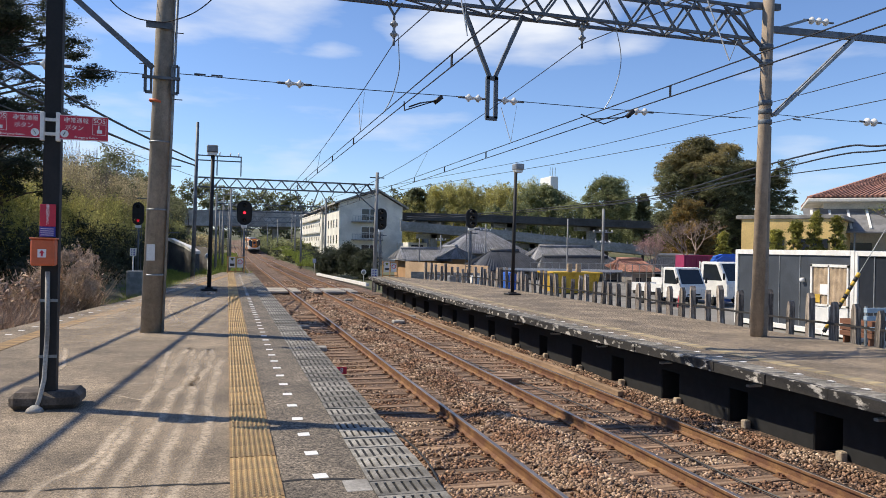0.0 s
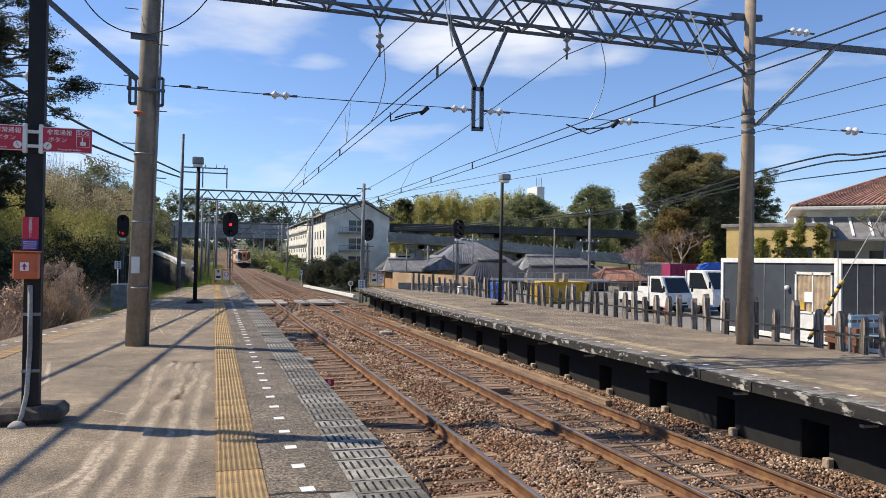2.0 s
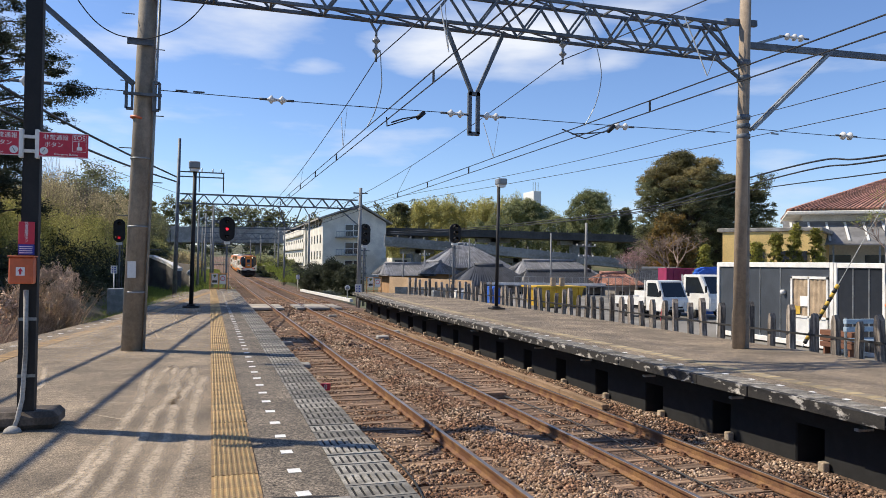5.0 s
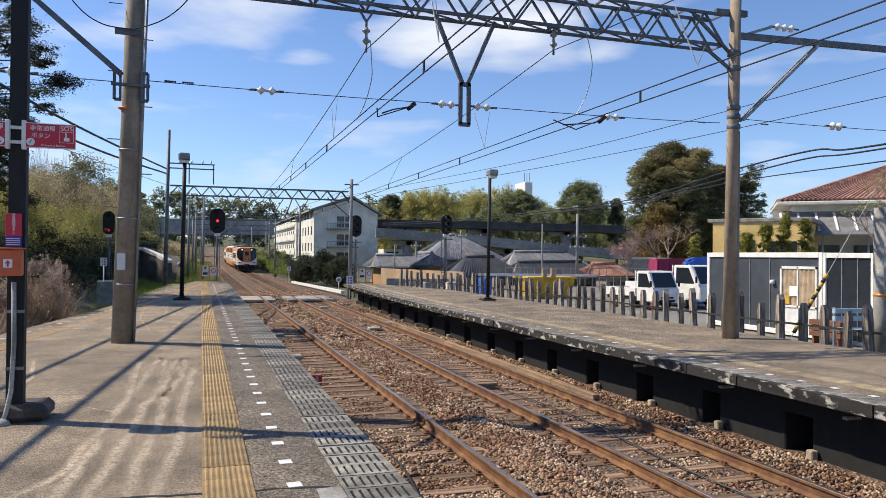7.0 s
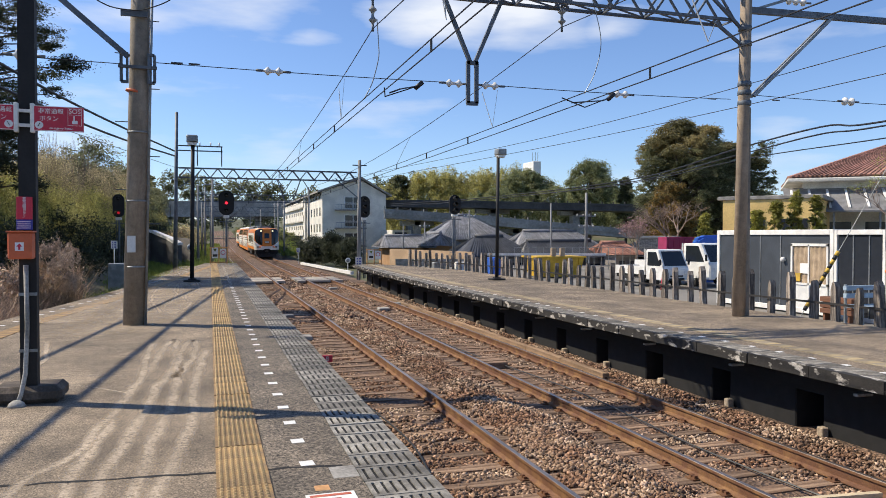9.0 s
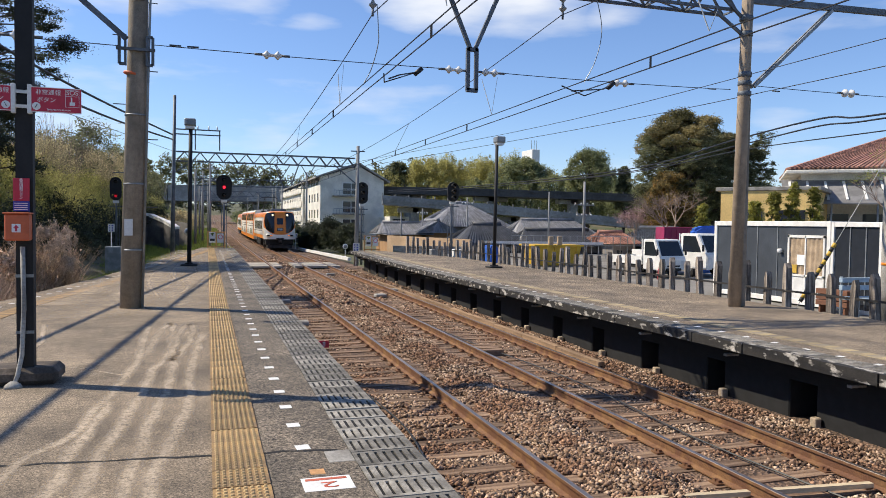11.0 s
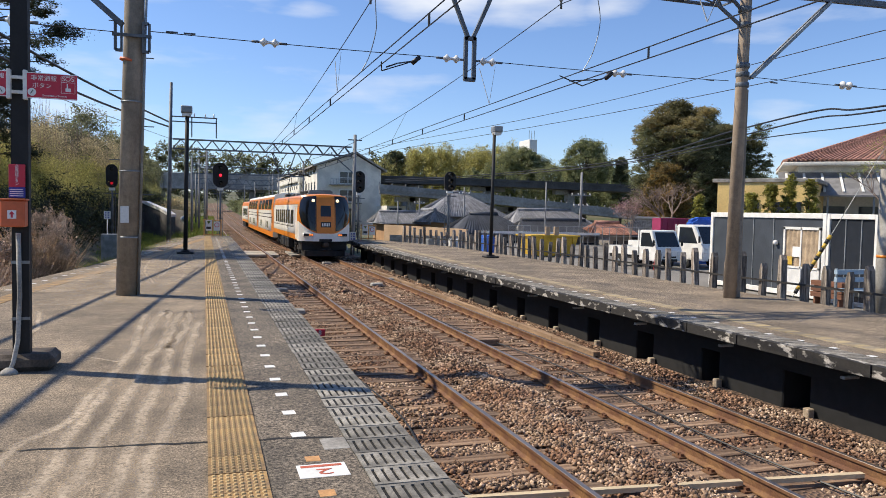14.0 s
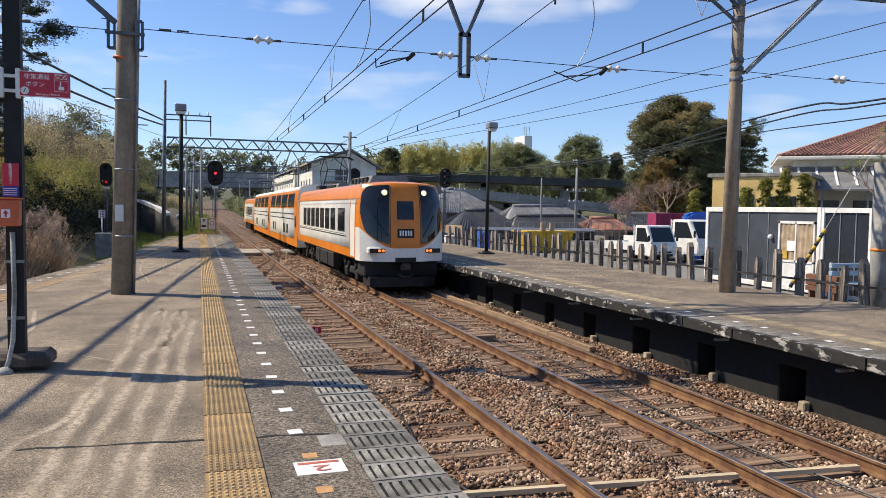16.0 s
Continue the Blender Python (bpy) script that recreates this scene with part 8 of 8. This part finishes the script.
for k, y in enumerate((85, 125, 170, 215)):
    g = thing("catenary_gantry", "distant steel lattice gantry over the line", "catenary gantry", "gantries over the tracks")
    bm = B()
    truss(bm, -1.2, 10.6, y, 6.4 + rise(y), 7.2 + rise(y), 0.3, 1.2, 0.09)
    part("lattice_beam", bm, "steel_dark", g)
    for x in (-1.3, 10.7):
        bm = B()
        tube(bm, [(x, y, -0.3), (x, y, 8.2 + rise(y))], 0.15, 8, 0.1)
        part("pole", bm, "pole_pale", g)
road_wall = thing("white_guard_rail", "white guard rail along the side road", "guard rail")
bm = B()
bar(bm, (-6.6, 84, 3.1), (-1.7, 76.5, 1.7), 0.12, 0.3)
part("rail", bm, "white_paint", road_wall)
bm = B()
bar(bm, (-6.63, 84.1, 1.2), (-1.75, 76.6, 0.6), 0.2, 3.4)
part("wall_panel", bm, "wall_grey", road_wall, "grey concrete wall below the rail")
kerb = thing("side_barrier", "low mossy wall beside the old siding", "low wall", kind="structure")
bm = B()
for (xa, ya), (xb, yb) in zip(LEFT_EDGE[1:8], LEFT_EDGE[2:9]):
    bar(bm, (xa - 0.6, ya, 0.2), (xb - 0.6, yb, 0.2), 0.18, 1.0)
part("wall_panel", bm, "base_block", kerb)

# loose cables
cables = thing("service_cables", "black bundled service cables over the car park; left pair thickened to cast platform shadows", "cable")
for pts, r in (([(18.6, 12.5, 6.0), (20.5, 19.0, 6.35), (21.2, 21.5, 6.65), (23.4, 28.6, 6.75), (27.0, 44.2, 6.45), (22.5, 62, 6.0), (18.6, 77.9, 6.1)], 0.035),
               ([(18.6, 12.5, 5.9), (20.5, 19.0, 6.2), (21.0, 21.5, 6.35), (23.4, 28.6, 6.45), (26.5, 44.2, 6.2), (22.2, 62, 5.8), (18.6, 77.9, 5.9)], 0.03),
               ([(18.6, 12.5, 5.5), (20.5, 19.0, 5.8), (23.4, 28.6, 6.2), (25.6, 44.2, 6.0), (20.4, 67.0, 5.7)], 0.022),
               ([(17.6, 8, 7.1), (17.1, 15.9, 7.0), (15.5, 30, 6.9), (11.2, 59.2, 7.0)], 0.012), ([(17.6, 8, 7.9), (17.0, 15.9, 7.7), (15.0, 32, 7.3), (10.2, 58, 7.2)], 0.012),
               # Left pair: thickened, with unseen stretches added to cast long platform shadows.
               ([(-8.0, -6, 7.4), (-6.9, 9, 7.4), (-4.94, 28.5, 7.5), (-2.1, 48.5, 7.9)], 0.045), ([(-8.9, -6, 6.9), (-7.7, 9, 6.9), (-4.7, 32.6, 7.1), (-2.1, 48.5, 7.6)], 0.045), ([(-4.4, 14.0, 5.2), (-4.0, 27.2, 6.0), (-2.1, 48.5, 6.9)], 0.012)):
    bm = B()
    tube(bm, curve(pts), r, 6)
    part("cable", bm, "wire", cables)

# ---- sleepers, fastenings and ballast, piece by piece ----
kinds = []
for k in range(3):
    bm = B()
    box(bm, -1.2, 1.2, -0.11, 0.11, -0.16, 0.0, 0.012)
    for v in bm.verts:
        v.co += Vector((random.uniform(-0.03, 0.03), random.uniform(-0.008, 0.008), random.uniform(-0.008, 0.004)))
    kinds.append(mesh_of("sleeper", bm, "sleeper"))
bm = B()
for x in (0.0,):
    box(bm, x - 0.16, x + 0.16, -0.075, 0.075, 0.0, 0.016)
    for q in (-0.1, 0.1):
        box(bm, x + q - 0.022, x + q + 0.022, -0.05, -0.01, 0.01, 0.045)
        box(bm, x + q - 0.022, x + q + 0.022, 0.01, 0.05, 0.01, 0.045)
clip = mesh_of("tie_plate", bm, "rail")
for tr, cx in zip(tracks, (T1, T2)):
    y = 2.2
    while y < 125:
        if not 44.0 < y < 48.3:
            j = random.uniform(-0.025, 0.025)
            shared("sleeper", random.choice(kinds), tr, (cx + random.uniform(-0.04, 0.04), y + j, rise(y) - 0.172), (0, 0, random.uniform(-0.012, 0.012)))
            if y < 30:
                for s in (-1, 1):
                    shared("tie_plate", clip, tr, (cx + s * (GAUGE / 2 + 0.035), y + j, rise(y) - 0.172))
        y += 0.575


def stones(name, label, count, x0, x1, y0, y1, size, power, keep, lift=0.0):
    """Loose crushed stones on the bed, one mesh."""
    r = np.random.default_rng(21)
    base = np.array([(1, 0, 0), (-1, 0, 0), (0, 1, 0), (0, -1, 0), (0, 0, 1), (0, 0, -1)], float)
    tri = np.array([(0, 2, 4), (2, 1, 4), (1, 3, 4), (3, 0, 4), (2, 0, 5), (1, 2, 5), (3, 1, 5), (0, 3, 5)])
    x = r.uniform(x0, x1, count)
    y = y0 + (y1 - y0) * r.uniform(0, 1, count) ** power
    ok = keep(x, y)
    x, y = x[ok], y[ok]
    n = len(x)
    s = size * r.uniform(0.5, 1.5, (n, 1, 1))
    v = (base[None] * r.uniform(0.6, 1.2, (n, 6, 3)) + r.uniform(-0.28, 0.28, (n, 6, 3))) * s
    a = r.uniform(0, 2 * np.pi, n)
    t = r.uniform(-0.8, 0.8, n)
    ca, sa, ct, st = np.cos(a)[:, None], np.sin(a)[:, None], np.cos(t)[:, None], np.sin(t)[:, None]
    vy, vz = v[..., 1] * ct - v[..., 2] * st, v[..., 1] * st + v[..., 2] * ct
    v = np.stack([v[..., 0] * ca - vy * sa, v[..., 0] * sa + vy * ca, vz * 0.8], -1)
    heap = 0.03 * np.sin(x * 3.1 + 1.3 * np.sin(y * 1.7)) + r.uniform(-0.01, 0.035, n)
    between = np.clip(1 - np.abs(x - (T1 + T2) / 2) / 0.7, 0, 1) * 0.10
    shoulder = np.clip((x - 7.0) / 0.5, 0, 1) * 0.06
    z = -0.215 + lift + heap * 0.7 + between + shoulder
    v += np.stack([x, y, z], -1)[:, None, :]
    f = (tri[None] + (np.arange(n) * 6)[:, None, None]).reshape(-1, 3)
    v = v.reshape(-1, 3)
    me = bpy.data.meshes.new(name)
    me.vertices.add(len(v))
    me.vertices.foreach_set("co", v.ravel())
    me.loops.add(f.size)
    me.loops.foreach_set("vertex_index", f.ravel())
    me.polygons.add(len(f))
    me.polygons.foreach_set("loop_start", np.arange(len(f)) * 3)
    me.update(calc_edges=True)
    me.materials.append(M["stone"])
    return tagged(new(name, me), label, "ballast", kind="stuff")


def bed(x, y):
    """Few stones lie on the sleepers, none on the rails."""
    out = np.ones(len(x), bool)
    for cx in (T1, T2):
        for s in (-1, 1):
            out &= np.abs(x - cx - s * (GAUGE / 2 + 0.035)) > 0.075
        on = (np.abs(x - cx) < 1.2) & (np.abs((y - 2.2 + 0.2875) % 0.575 - 0.2875) < 0.125)
        out &= ~on | (np.sin(x * 91.7 + y * 57.3) > 0.97)
    return out


signal_cable = thing("track_cable", "thin dark cable lying along the sleepers", "cable")
for pts in ([(5.7, 26, -0.12), (5.85, 18, -0.13), (6.3, 12, -0.12), (6.2, 8, -0.13), (6.5, 4.5, -0.12)], [(2.3, 14, -0.12), (2.6, 10, -0.13), (2.45, 7.5, -0.12), (2.9, 5, -0.12)]):
    bm = B()
    tube(bm, curve(pts), 0.013, 5)
    part("cable", bm, "black_print", signal_cable)
stones("ballast_stones", "loose brown and grey crushed ballast stones", 115000, 1.3, 8.15, 3.5, 24, 0.028, 1.35, bed)
stones("ballast_stones", "loose brown crushed stones heaped between the near sleepers", 40000, 1.35, 4.7, 3.5, 12, 0.03, 1.1, bed, 0.022)
stones("ballast_stones", "loose brown and grey crushed ballast stones farther along", 30000, 1.3, 8.15, 24, 60, 0.05, 1.2, bed)


def motions():
    """The train rolls in on the far track and slows."""
    front = [(0.0, 190.0), (1.5, 173.0), (3.0, 156.0), (4.5, 138.5), (6.0, 121.5), (7.0, 110.5), (8.0, 99.8), (9.0, 88.9), (10.0, 79.0), (11.5, 64.3), (12.5, 54.9), (13.5, 45.0), (14.5, 35.7), (15.0, 31.2), (16.0, 22.9)]
    for i, carriage in enumerate(carriages):
        rows = []
        for t, y in front:
            yy = y + i * CAR
            a = math.degrees(math.atan2(rise(yy + CAR) - rise(yy), CAR))
            rows.append((t, pose(T2 + 0.05, yy, rise(yy), a, 0, 0) if i < 3 else pose(T2 + 0.05, yy + CAR, rise(yy + CAR), -a, 0, 180)))
        walk(carriage, rows)


motions()
